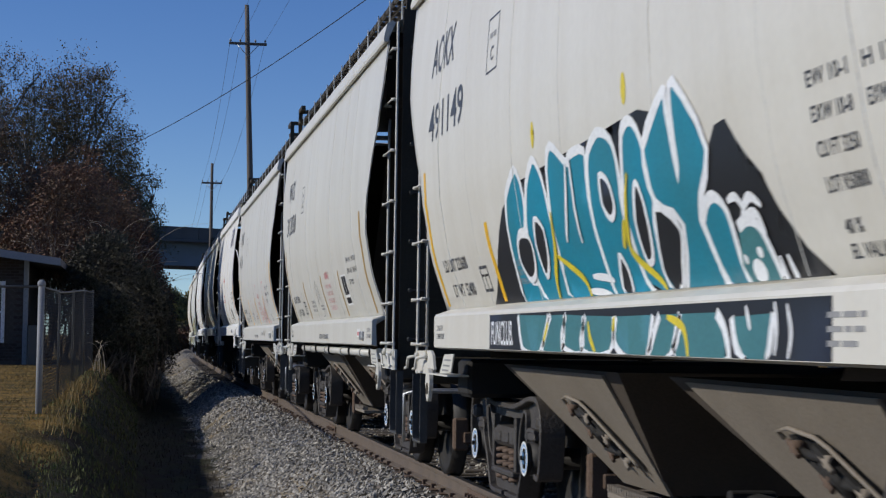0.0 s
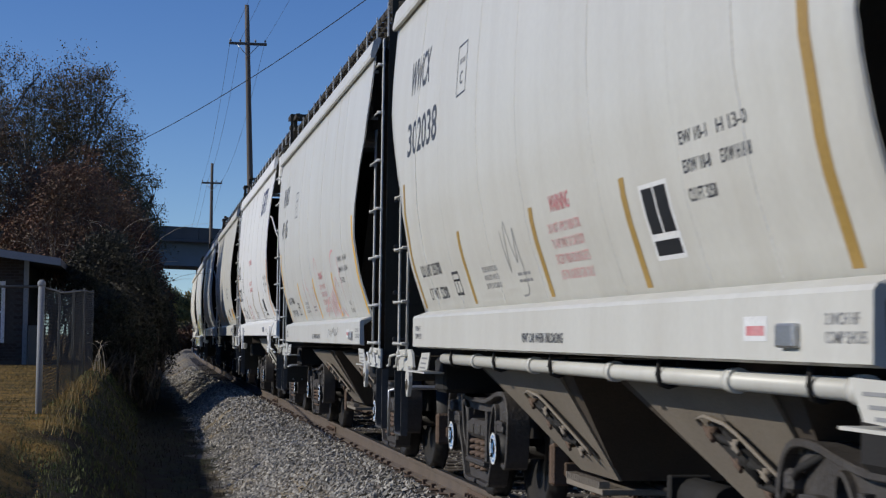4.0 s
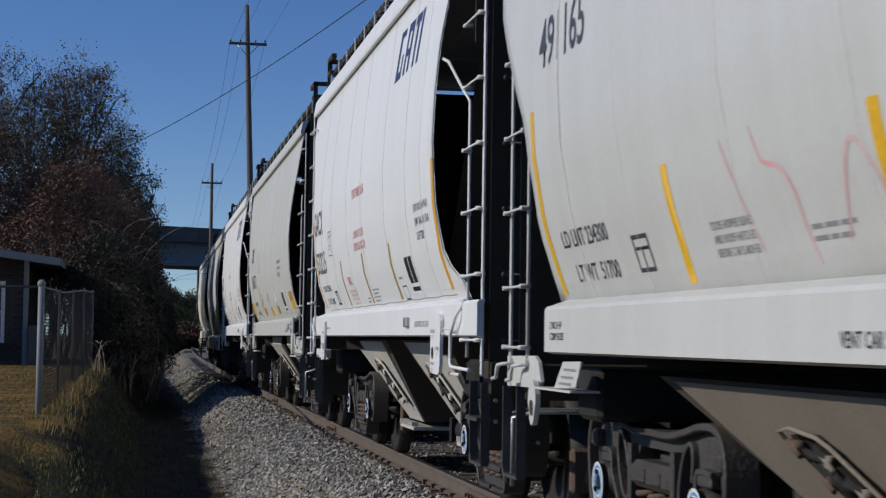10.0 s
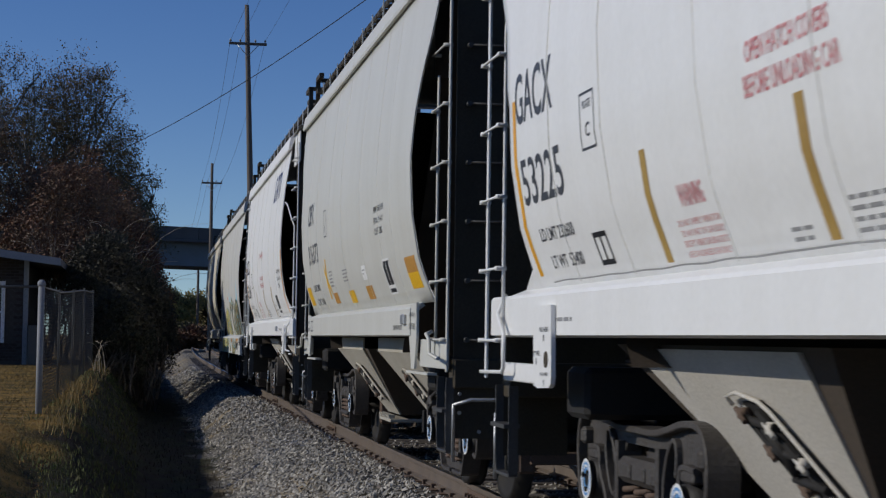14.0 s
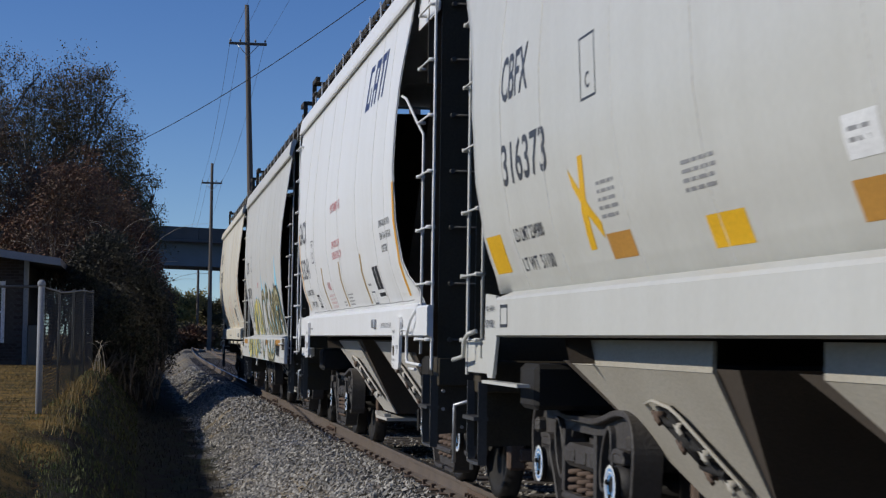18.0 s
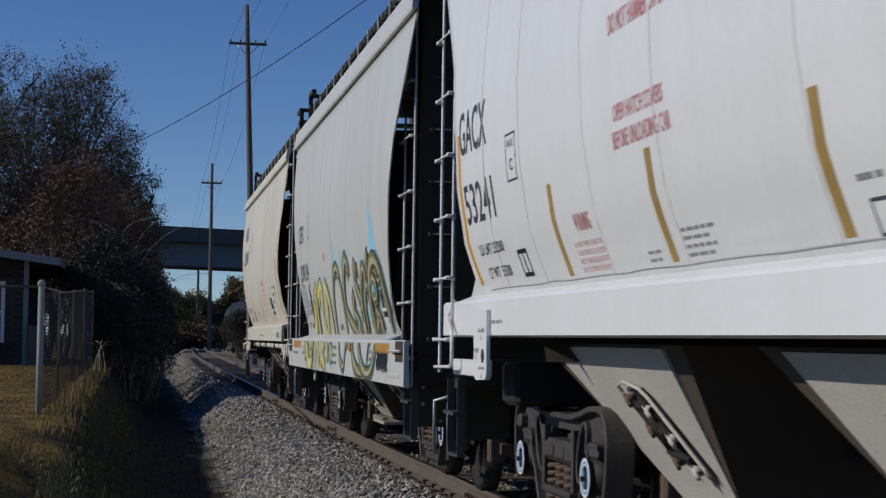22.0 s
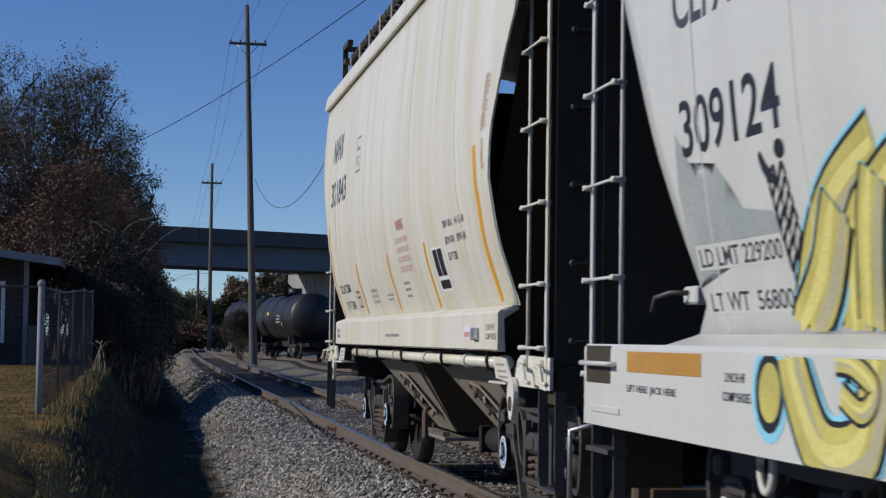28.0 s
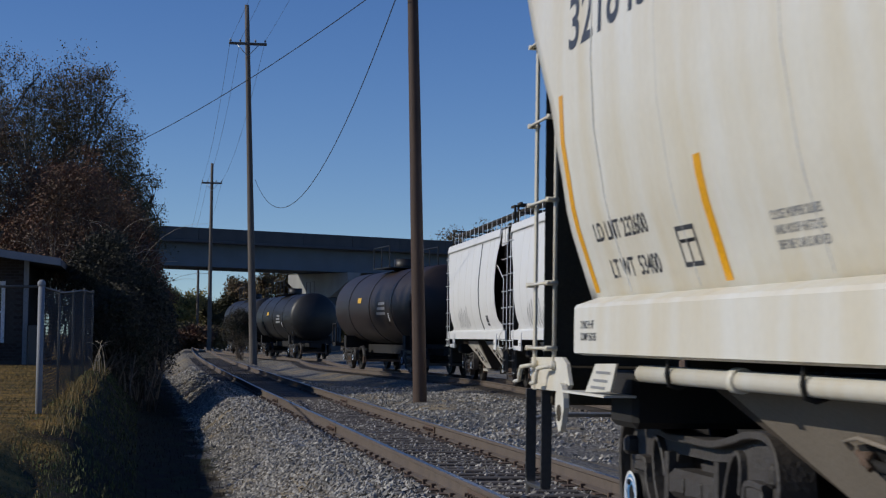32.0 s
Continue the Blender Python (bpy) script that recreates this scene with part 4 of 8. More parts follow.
def underframe(car, kind, half):
    def sill():
        bm = bmesh.new()
        box(bm, -0.33, 0.33, -half, half, 0.72, 1.05, 0.02)
        for y in (-4.3, 4.3):
            box(bm, -1.35, 1.35, y - 0.22, y + 0.22, 0.86, 1.14, 0.03)
        return bm
    part("centre_sill", stored(("centre_sill", kind), sill), M_UNDER, car)
    for s in (-1, 1):
        def coupler():
            bm = bmesh.new()
            box(bm, -0.09, 0.09, s * (half - 0.1), s * (half + 0.42), 0.74, 0.94, 0.02)
            box(bm, -0.16, 0.16, s * (half + 0.32), s * (half + 0.52), 0.70, 0.98, 0.05)
            box(bm, -0.35, 0.35, s * (half - 0.06), s * (half + 0.02), 0.66, 1.06, 0.02)
            bent(bm, [(0.25, s * (half - 0.2), 0.72), (0.32, s * (half + 0.1), 0.5), (0.3, s * (half + 0.4), 0.42)], 0.025)
            return bm
        part("coupler", stored(("coupler", kind, s), coupler), M_RUSTY, car)

        def lever():
            bm = bmesh.new()
            bent(bm, [(-0.1, s * (half + 0.16), 0.98), (-0.9, s * (half + 0.16), 0.84), (-1.30, s * (half + 0.16), 0.84), (-1.42, s * (half + 0.1), 0.80), (-1.42, s * (half + 0.1), 0.38)], 0.015)
            return bm
        part("uncoupling_lever", stored(("lever", kind, s), lever), M_GALV, car)

    def rigging():
        bm = bmesh.new()
        rod(bm, (-0.55, -0.5, 0.40), (-0.55, 0.15, 0.40), 0.11, 14)
        rod(bm, (-0.55, 0.15, 0.40), (-0.55, 0.6, 0.40), 0.035, 8)
        box(bm, -0.7, -0.45, 0.15, 0.22, 0.28, 0.52, 0.01)
        bent(bm, [(-0.5, -3.2, 0.45), (-0.5, -1.0, 0.38), (-0.5, 1.2, 0.38), (-0.4, 3.2, 0.5)], 0.02)
        bent(bm, [(-1.05, -3.1, 0.86), (-1.1, -2.9, 0.78), (-1.1, -2.7, 0.62)], 0.02)
        return bm
    part("brake_rigging", stored(("rigging", kind), rigging), M_UNDER, car)


def roof_gear(car, kind, half, paint):
    b = BODY[kind]
    z_e, z_r = b["eave"][1], b["roof"]

    def roof():
        bm = bmesh.new()
        prof = [(-1.50, z_e - 0.02), (-1.2, z_e + (z_r - z_e) * 0.45), (-0.6, z_r - 0.03), (0, z_r), (0.6, z_r - 0.03), (1.2, z_e + (z_r - z_e) * 0.45), (1.50, z_e - 0.02)]
        rows = [[bm.verts.new((x, y, z)) for x, z in prof] for y in (-half, -half / 3, half / 3, half)]
        for r, s in zip(rows, rows[1:]):
            for i in range(len(prof) - 1):
                bm.faces.new((r[i], r[i + 1], s[i + 1], s[i])).smooth = True
        return bm
    part("roof", stored(("roof", kind), roof), paint, car)
    for sx in (-1, 1):
        def fascia(sx=sx):
            bm = bmesh.new()
            top, bot = b["eave"][1], b["eave"][0] - 0.02
            w = b["width"][-1][1]
            vs = [(w + 0.012, bot), (w + 0.045, bot), (w + 0.05, bot + 0.03), (w + 0.02, top - 0.02), (w - 0.03, top + 0.01), (w - 0.06, top - 0.01)]
            a = [bm.verts.new((sx * x, -b.get("eave_near", half) - 0.02, z)) for x, z in vs]
            c = [bm.verts.new((sx * x, half + 0.02, z)) for x, z in vs]
            k = len(vs)
            for i in range(k):
                bm.faces.new((a[i], a[(i + 1) % k], c[(i + 1) % k], c[i]))
            bm.faces.new(a)
            bm.faces.new(c)
            bmesh.ops.recalc_face_normals(bm, faces=bm.faces)
            return bm
        part("eave_rail", stored(("fascia", kind, sx), fascia), paint, car)
        z = z_r + 0.12

        def board(sx=sx):
            bm = bmesh.new()
            for q in range(5):
                x = sx * (1.0 + q * 0.08)
                box(bm, x - 0.012, x + 0.012, -half + 0.2, half - 0.2, z - 0.045, z)
            y = -half + 0.3
            while y < half - 0.2:
                box(bm, sx * 0.98, sx * 1.34, y - 0.012, y + 0.012, z - 0.05, z - 0.004)
                y += 0.3
            return bm
        walk_board = part("running_board", stored(("board", kind, sx), board), M_BLACK, car, "dark steel grating roof walkway")

        y = -half + 0.45
        while y < half:
            br = part("bracket", stored(("bracket_bar", kind, sx), lambda: made(box, sx * 1.345, sx * 1.358, -0.012, 0.012, z_e - 0.02, z + 0.012)), paint, walk_board)
            br.matrix_basis = pose(0, y, 0)
            y += 0.85
        if "eave_near" in b:
            part("end_gusset", stored(("gusset", kind, sx), lambda: made(box, sx * 1.44, sx * 1.455, -b["eave_near"] - 0.9, -b["eave_near"] + 0.1, b["eave"][0] - 0.28, b["eave"][1] - 0.02)), paint, car)
    for i in range(4):
        yy = (-0.72 + 0.48 * i) * half

        def hatch():
            bm = bmesh.new()
            box(bm, -0.42, 0.42, -0.75, 0.75, z_r - 0.02, z_r + 0.1, 0.04)
            box(bm, -0.05, 0.05, -0.8, 0.8, z_r + 0.1, z_r + 0.14, 0.01)
            return bm
        h = part("roof_hatch", stored(("hatch", kind), hatch), paint, car)
        h.matrix_basis = pose(0, yy, 0)
    for s in (-1, 1):
        def platform():
            bm = bmesh.new()
            z = z_r + 0.12
            for sx in (-1, 1):
                box(bm, sx * 1.38, sx * 1.32, s * half, s * (half + 0.03), z_e - 0.1, z + 0.18)
                box(bm, sx * 1.38, sx * 1.32, s * (half - 0.5), s * (half + 0.03), z + 0.12, z + 0.18)
            box(bm, -1.38, 1.38, s * (half - 0.25), s * half, z - 0.05, z)
            box(bm, -1.38, 1.38, s * half, s * (half + 0.03), z + 0.12, z + 0.18)
            return bm
        part("end_railing", stored(("platform", kind, s), platform), M_BLACK, car)


def hopper_car(kind, paint_name, label, s0, half, piped=False):
    """A whole covered hopper, its camera side ready for markings. s0: where its middle is at the start."""
    paint = PAINT[paint_name]
    b = BODY[kind]
    car = new("covered_hopper")
    tagged(car, label, "freight car", "hopper cars of the train")
    side = Side(car, kind)
    for sx in (-1, 1):
        if ("side", kind, sx) not in STORE:
            STORE[("side", kind, sx)] = side_mesh(kind, sx)
        sh = part("side_sheet", STORE[("side", kind, sx)], paint, car)
        if sx < 0:
            side.sheet = sh
        for y in (-3.55, -2.75, -1.45, 0.2, 1.4, 2.85, 3.9):
            part("seam", stored(("seam", kind, sx, y), lambda: bm_strip(kind, sx, y, 0.009, 0.003)), M_SEAM, sh)
        z0, z1, lat, hl = b["sill"]

        def sill(sx=sx):
            bm = bmesh.new()
            wz, wl = b["width"][0][0], b["width"][0][1]
            prof = [(lat - 0.05, z0), (lat, z0 + 0.012), (lat, z1 - 0.02), (lat - 0.015, z1), (wl - 0.005, wz + 0.008), (wl - 0.03, wz - 0.02), (lat - 0.04, z1 - 0.06)]
            k = len(prof)
            ln, lf = b["length"][0][1], b.get("length_far", b["length"])[0][1]
            hf = b.get("sill_far", hl)
            rows = []
            for y, trim in ((-hl, True), (-min(ln + 0.05, hl - 0.02), True), (-min(ln, hl - 0.04), False), (min(lf, hf - 0.04), False), (min(lf + 0.05, hf - 0.02), True), (hf, True)):
                rows.append([bm.verts.new((sx * (max(x, lat - 0.055) if trim else x), y, min(z, z1) if trim else z)) for x, z in prof])
            for a, c in zip(rows, rows[1:]):
                for i in range(k):
                    bm.faces.new((a[i], a[(i + 1) % k], c[(i + 1) % k], c[i]))
            bm.faces.new(rows[0])
            bm.faces.new(rows[-1])
            bmesh.ops.recalc_face_normals(bm, faces=bm.faces)
            return bm
        so = part("side_sill", stored(("sill", kind, sx), sill), paint, car)
        if sx < 0:
            side.sillob = so
        for s in (-1, 1):
            p0, p1 = b.get("post_far", b["post"]) if s > 0 else b["post"]
            zl = 1.12 if kind == "pipe" else (1.0 if kind == "deep" else 1.16)
            ladder(car, sx, s, p0, p1, zl, 3.95, 7, paint, kind)

            def step():
                bm = bmesh.new()
                zt, zb = (1.0, 0.46)
                e = 0.24 if kind == "pipe" else 0.0
                for y in (p1 - 0.42 + e, p1 - 0.02 + e):
                    box(bm, sx * 1.41, sx * 1.47, s * y - 0.009, s * y + 0.009, zb, zt)
                strap(bm, ((s * (p1 - 0.42 + e), zb + 0.06), (s * (p1 - 0.41 + e), zb), (s * (p1 - 0.38 + e), zb - 0.01), (s * (p1 - 0.06 + e), zb - 0.01), (s * (p1 - 0.03 + e), zb), (s * (p1 - 0.02 + e), zb + 0.06)), 0.02, 0.06, sx * 1.44)
                if kind != "pipe":
                    box(bm, sx * 1.40, sx * 1.50, s * (p1 - 0.43), s * (p1 - 0.01), 0.74, 0.765)
                return bm
            part("stirrup_step", stored(("step", kind, sx, s), step), M_GRAB, car)

            def bracket():
                bm = bmesh.new()
                if kind == "pipe":
                    prism(bm, ((s * 4.89, 1.05), (s * 4.95, 1.01), (s * 5.82, 1.005), (s * 5.82, 1.186), (s * 5.06, 1.195), (s * 4.96, 1.16)), sx * 1.45, sx * 1.47)
                    e = 0.55 if s < 0 else 0.0
                    box(bm, sx * 1.36, sx * 1.52, s * (4.0 + e * 0.6), s * 4.85, 1.012, 1.024)
                    prism(bm, ((s * (4.22 + e), 1.172), (s * (3.83 + e), 1.179), (s * (3.94 + e), 1.044), (s * (4.42 + e), 1.027)), sx * 1.495, sx * 1.505)
                    out = [(s * (4.95 + 0.10 * math.cos(a) * (1.0 if math.sin(a) > -0.2 else 0.75)), 0.93 + 0.13 * math.sin(a)) for a in [i * math.pi / 8 for i in range(16)]]
                    prism(bm, out, sx * 1.48, sx * 1.51)
                    for y in (5.22, 5.66):
                        bent(bm, [(sx * 1.47, s * y, 1.14), (sx * 1.52, s * y, 1.14), (sx * 1.53, s * (y + 0.16), 1.13), (sx * 1.53, s * (y + 0.2), 1.10), (sx * 1.53, s * (y + 0.22), 1.05), (sx * 1.53, s * (y + 0.34), 1.04)], 0.012, 8)
                        rod(bm, (sx * 1.47, s * y, 1.15), (sx * 1.5, s * y, 1.15), 0.022, 8)
                elif kind == "plain":
                    e = 0.36 if s < 0 else 0.0
                    prism(bm, ((s * (4.5 - e), 1.56), (s * (4.84 - e), 1.58), (s * (4.86 - e), 1.3), (s * (4.76 - e), 1.04), (s * (4.6 - e), 1.04), (s * (4.48 - e), 1.28)), sx * 1.49, sx * 1.51)
                    box(bm, sx * 1.44, sx * 1.47, s * (4.8 - e), s * 5.66, 1.06, 1.28, 0.004)
                    box(bm, sx * 1.42, sx * 1.5, s * 3.9, s * 5.0, 1.0, 1.02)
                    bent(bm, [(sx * 1.5, s * 5.2, 1.34), (sx * 1.55, s * 5.24, 1.32), (sx * 1.55, s * 5.38, 1.28), (sx * 1.55, s * 5.4, 1.17), (sx * 1.55, s * 5.8, 1.14)], 0.016)
                elif kind == "full":
                    e = 0.32 if s > 0 else 0.0
                    prism(bm, [(s * (y + e), z) for y, z in ((3.72, 1.09), (3.735, 1.05), (3.77, 1.03), (4.06, 1.02), (4.12, 1.035), (4.15, 1.08), (4.17, 1.42), (4.14, 1.46), (4.08, 1.475), (3.74, 1.475))], sx * 1.525, sx * 1.55)
                    bent(bm, [(sx * 1.46, s * (4.1 + e), 1.03), (sx * 1.46, s * (4.5 + e), 1.03)], 0.014)
                    if s > 0:
                        box(bm, sx * 1.42, sx * 1.49, 4.5, 5.58, 1.035, 1.145, 0.006)
                    else:
                        bent(bm, [(sx * 1.54, -4.68, 1.41), (sx * 1.55, -4.675, 1.36), (sx * 1.56, -4.62, 1.352), (sx * 1.565, -4.45, 1.36), (sx * 1.565, -4.38, 1.35), (sx * 1.565, -4.36, 1.325), (sx * 1.56, -4.4, 1.315)], 0.008, 8)
                    bent(bm, [(sx * 1.5, s * (p0 + 0.06), 1.56), (sx * 1.56, s * (p0 + 0.02), 1.44), (sx * 1.56, s * (p0 - 0.1), 1.36), (sx * 1.56, s * (p0 - 0.17), 1.32), (sx * 1.56, s * (p0 - 0.17), 1.12), (sx * 1.56, s * (p0 - 0.12), 1.09), (sx * 1.56, s * (p1 + 0.02), 1.08)], 0.013, 8)
                else:
                    e = 0.32 if s > 0 else 0.0
                    box(bm, sx * 1.60, sx * 1.607, s * (4.62 + e), s * (5.3 + e * 0.4), 0.955, 0.985, 0.002)
                    bent(bm, [(sx * 1.6, s * (4.94 + e * 0.2), 1.18), (sx * 1.64, s * (4.94 + e * 0.2), 1.18), (sx * 1.64, s * 5.5, 1.18), (sx * 1.6, s * 5.5, 1.18)], 0.012, 8)
                return bm
            pieces = islands(("bracket", kind, sx, s), bracket)
            br = part("corner_bracket", pieces[0], paint, car)
            for me in pieces[1:]:
                part("corner_fitting", me, paint, br)
            if kind == "deep":
                part("ladder_slot", stored(("slot", sx, s), lambda: made(box, sx * 1.598, sx * 1.603, s * 5.1, s * 5.53, 1.09, 1.262)), M_BLACK, br, "dark ladder opening in the sill")
            if kind == "pipe":
                for n, z in enumerate((1.125, 1.085, 1.05)):
                    part("small_print", stored(("liftprint", sx, s, n), lambda: made(box, sx * 1.506, sx * 1.508, s * (3.94 + n * 0.05 + (0.55 if s < 0 else 0.0)), s * (4.2 + n * 0.05 + (0.55 if s < 0 else 0.0)), z, z + 0.013)), M_PALETEXT, br)
            if kind in ("full", "pipe"):
                part("jacking_hole", stored(("jackhole", kind, sx, s), lambda: made(rod, (sx * (1.515 if kind == "pipe" else 1.555), s * (4.95 if kind == "pipe" else 3.84 + (0.32 if s > 0 else 0.0)), 0.9 if kind == "pipe" else 1.18),
                     (sx * (1.505 if kind == "pipe" else 1.548), s * (4.95 if kind == "pipe" else 3.84 + (0.32 if s > 0 else 0.0)), 0.9 if kind == "pipe" else 1.18), 0.045, 12)), M_BLACK, br)
        if piped:
            def pipe(sx=sx):
                bm = bmesh.new()
                rod(bm, (sx * 1.40, -4.3, 1.135), (sx * 1.40, 3.75, 1.135), 0.04, 14)
                for y in (-4.25, -3.0, -1.2, 0.6, 2.4):
                    rod(bm, (sx * 1.40, y - 0.04, 1.135), (sx * 1.40, y + 0.04, 1.135), 0.052, 14)
                return bm
            pp = part("side_pipe", stored(("pipe", sx), pipe), paint, car, "white painted pipe under the sill")
            for y in (-3.9, -2.1, 0.0, 1.6, 3.2):
                part("pipe_hanger", stored(("hanger", sx, y), lambda: made(bent, [(sx * 1.44, y, 1.225), (sx * 1.452, y, 1.14), (sx * 1.44, y, 1.095), (sx * 1.40, y, 1.083), (sx * 1.36, y, 1.095), (sx * 1.348, y, 1.14), (sx * 1.36, y, 1.225)], 0.011, 8)), M_UNDER, pp)
    # ends
    for s in (-1, 1):
        def slope():
            bm = bmesh.new()
            w = 1.40
            pts = ((5.35, 3.98), (4.9, 3.4), (3.0, 1.16))
            o = [[bm.verts.new((x, s * y, z)) for x in (-w, w)] for y, z in pts]
            for r, q in zip(o, o[1:]):
                bm.faces.new((r[0], r[1], q[1], q[0]))
            return bm
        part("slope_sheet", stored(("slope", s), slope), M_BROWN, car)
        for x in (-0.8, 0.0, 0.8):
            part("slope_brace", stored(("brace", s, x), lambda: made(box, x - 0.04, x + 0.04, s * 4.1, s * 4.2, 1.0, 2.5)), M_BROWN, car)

        p1 = (b.get("post_far", b["post"]) if s > 0 else b["post"])[1]
        for sx in (-1, 1):
            ep = part("end_panel", stored(("panel", kind, s, sx), lambda: made(box, sx * 0.62, sx * 1.42, s * (p1 - 0.02), s * p1, 1.0, b["eave"][1] + 0.1)), M_BLACK, car, "black steel end panel with grab irons")
            for i in range(7):
                z = 1.28 + i * 0.44

                def grab():
                    bm = bmesh.new()
                    if kind != "pipe":
                        bent(bm, [(sx * 1.33, s * p1, z), (sx * 1.33, s * (p1 + 0.05), z), (sx * 0.78, s * (p1 + 0.05), z), (sx * 0.78, s * p1, z)], 0.010)
                    else:
                        rod(bm, (sx * 1.33, s * (p1 + 0.03), z), (sx * 1.20, s * (p1 + 0.03), z), 0.007, 6)
                    rod(bm, (sx * 1.33, s * p1, z), (sx * 1.33, s * (p1 + 0.06), z), 0.02, 8)
                    return bm
                part("grab_iron", stored(("grab", kind, s, sx, i), grab), M_GRAB, ep)
            if kind != "pipe":
                low = part("end_plate", stored(("endplate", kind, s, sx), lambda: made(box, sx * 1.0, sx * 1.42, s * (p1 - 0.03), s * (p1 - 0.012), 0.55, 0.94)), M_BLACK, car)
                for x, z in ((1.37, 0.88), (1.37, 0.74), (1.22, 0.6), (1.08, 0.6)):
                    part("bolt", stored(("endbolt", s, sx, x, z, kind), lambda: made(rod, (sx * x, s * (p1 - 0.012), z), (sx * x, s * (p1 + 0.006), z), 0.014, 8)), M_GALV, low)
        part("end_beam", stored(("endbeam", kind, s), lambda: made(box, -1.42, 1.42, s * (p1 - 0.2), s * (p1 + 0.03), 0.92, 1.14, 0.01)), M_BLACK, car)
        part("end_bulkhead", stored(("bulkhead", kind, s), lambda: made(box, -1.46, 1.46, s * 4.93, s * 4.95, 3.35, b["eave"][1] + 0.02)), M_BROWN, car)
        part("end_door", stored(("enddoor", kind, s), lambda: made(box, -0.62, 0.62, s * (p1 - 0.03), s * (p1 - 0.005), 2.9, b["eave"][1] + 0.1)), M_BLACK, car)
    roof_gear(car, kind, b.get("length_far", b["length"])[-1][1], paint)
    hopper_bays(car, kind, {"pipe": 1.12, "full": 1.27, "plain": 1.17, "deep": 0.95}[kind])
    underframe(car, kind, half)
    for yc in (-3.93, 3.93):
        wheels = truck_parts(car, yc)
        for w in wheels:
            if s0 is not None:
                WHEELS.append((w, s0))
    if s0 is not None:
        CARS.append((car, s0))
    return side


# ---- the eight cars of the train ----
def deco_std(sd, marks, number, tape, tape_near, load, light, seed, tapes, narrow=False, near=-4.2):
    """Standard markings of the pipe-sill cars: reporting marks, tape, weights, decals and warnings."""
    sd.text(marks, 4.35, 3.4, 3.22, 3.50, M_LETTER)
    sd.text(number, 4.34, 3.35 if narrow else 2.92, 2.73, 3.0, M_LETTER)
    sd.outline("plate_box", 2.15, 1.8, 2.93, 3.28, 0.012, M_LETTER)
    sd.text("C", 2.03, 1.93, 3.0, 3.09, M_LETTER)
    sd.bars(2.08, 1.86, 3.12, 3.2, 1, M_PALETEXT, seed)
    sd.rect("tape", 4.55, 4.47, 1.53, 2.53, tape)
    for y in tapes:
        sd.rect("tape", y + 0.05, y - 0.04, 1.53, 2.03, tape)
    sd.rect("tape", near, near - 0.1, 1.53, 2.53, tape_near)
    sd.text("LD LMT " + load, 4.23, 3.32, 1.77, 1.86, M_LETTER)
    sd.text("LT WT  " + light, 4.12, 3.30, 1.59, 1.68, M_LETTER)
    sd.outline("card_holder", 2.96, 2.71, 1.6, 1.77, 0.02, M_LETTER)
    sd.rect("card_clip", 2.85, 2.83, 1.6, 1.70, M_SPRAYBLACK)
    sd.rect("card_clip", 2.93, 2.74, 1.70, 1.715, M_SPRAYBLACK)
    lines(sd, CLOSE, 1.82, 1.34, 1.61, 1.77, M_PALETEXT)
    sd.bars(0.8, 0.35, 1.62, 1.70, 2, M_PALETEXT, seed + 2)
    sd.text("2 INCH HF", 4.46, 4.2, 1.345, 1.385, M_LETTER)
    sd.text("COMP SHOES", 4.46, 4.15, 1.285, 1.325, M_LETTER)
    sd.text("2 INCH HF", -4.22, -4.5, 1.345, 1.385, M_PALETEXT)
    sd.text("COMP SHOES", -4.22, -4.56, 1.285, 1.325, M_PALETEXT)


def sign(sd, y0, y1, z0, z1, split=0.3):
    """Black and white consolidated stencil: a wide panel over a short one."""
    sd.rect("stencil_panel", y0, y1, z0, z1, M_WHITE, 0.004, "black and white service stencil")
    w = (y0 - y1)
    zc = z0 + (z1 - z0) * split
    for a, b, c, d in ((0.08, 0.47, zc + 0.015, z1 - 0.02), (0.53, 0.92, zc + 0.015, z1 - 0.02), (0.08, 0.92, z0 + 0.02, zc - 0.015)):
        sd.rect("stencil_field", y0 - w * a, y0 - w * b, c, d, M_SPRAYBLACK, 0.007)
    sd.bars(y0 - w * 0.12, y0 - w * 0.42, z1 - 0.12, z1 - 0.04, 2, M_WHITE, 3)


def lines(sd, rows, y0, y1, z0, z1, material, ragged=0.12):
    """Rows of small lettering between two heights."""
    h = (z1 - z0) / len(rows)
    longest = max(len(r) for r in rows)
    for i, r in enumerate(rows):
        w = (y0 - y1) * (1 - ragged * (1 - len(r) / longest))
        sd.text(r, y0, y0 - w, z1 - h * (i + 0.82), z1 - h * (i + 0.18), material)


VIBRATOR = ("DO NOT APPLY VIBRATOR", "TO ANY PART OF CAR BODY", "EXCEPT VIBRATOR BRACKETS", "USE ON LOADED CAR ONLY")
CLOSE = ("CLOSE HOPPER SLIDES", "AND ROOF HATCHES", "BEFORE CAR IS MOVED")


def warning(sd, y0, y1, z0, z1, seed):
    sd.text("WARNING", y0, y0 - (y0 - y1) * 0.75, z1 - 0.09, z1, M_REDTEXT)
    lines(sd, VIBRATOR, y0 + 0.12, y1, z0, z1 - 0.13, M_REDFAINT)


def tag_reader(sd, y, z):
    bm = bmesh.new()
    box(bm, -1.55, -1.515, y - 0.085, y + 0.085, z - 0.042, z + 0.042, 0.008)
    part("identity_tag", bm, M_GALV, sd.sillob, "small grey metal tag box")


def vent_text(sd):
    sd.text("VENT CAR WHEN UNLOADING", 0.42, -0.6, 1.27, 1.325, M_LETTER)


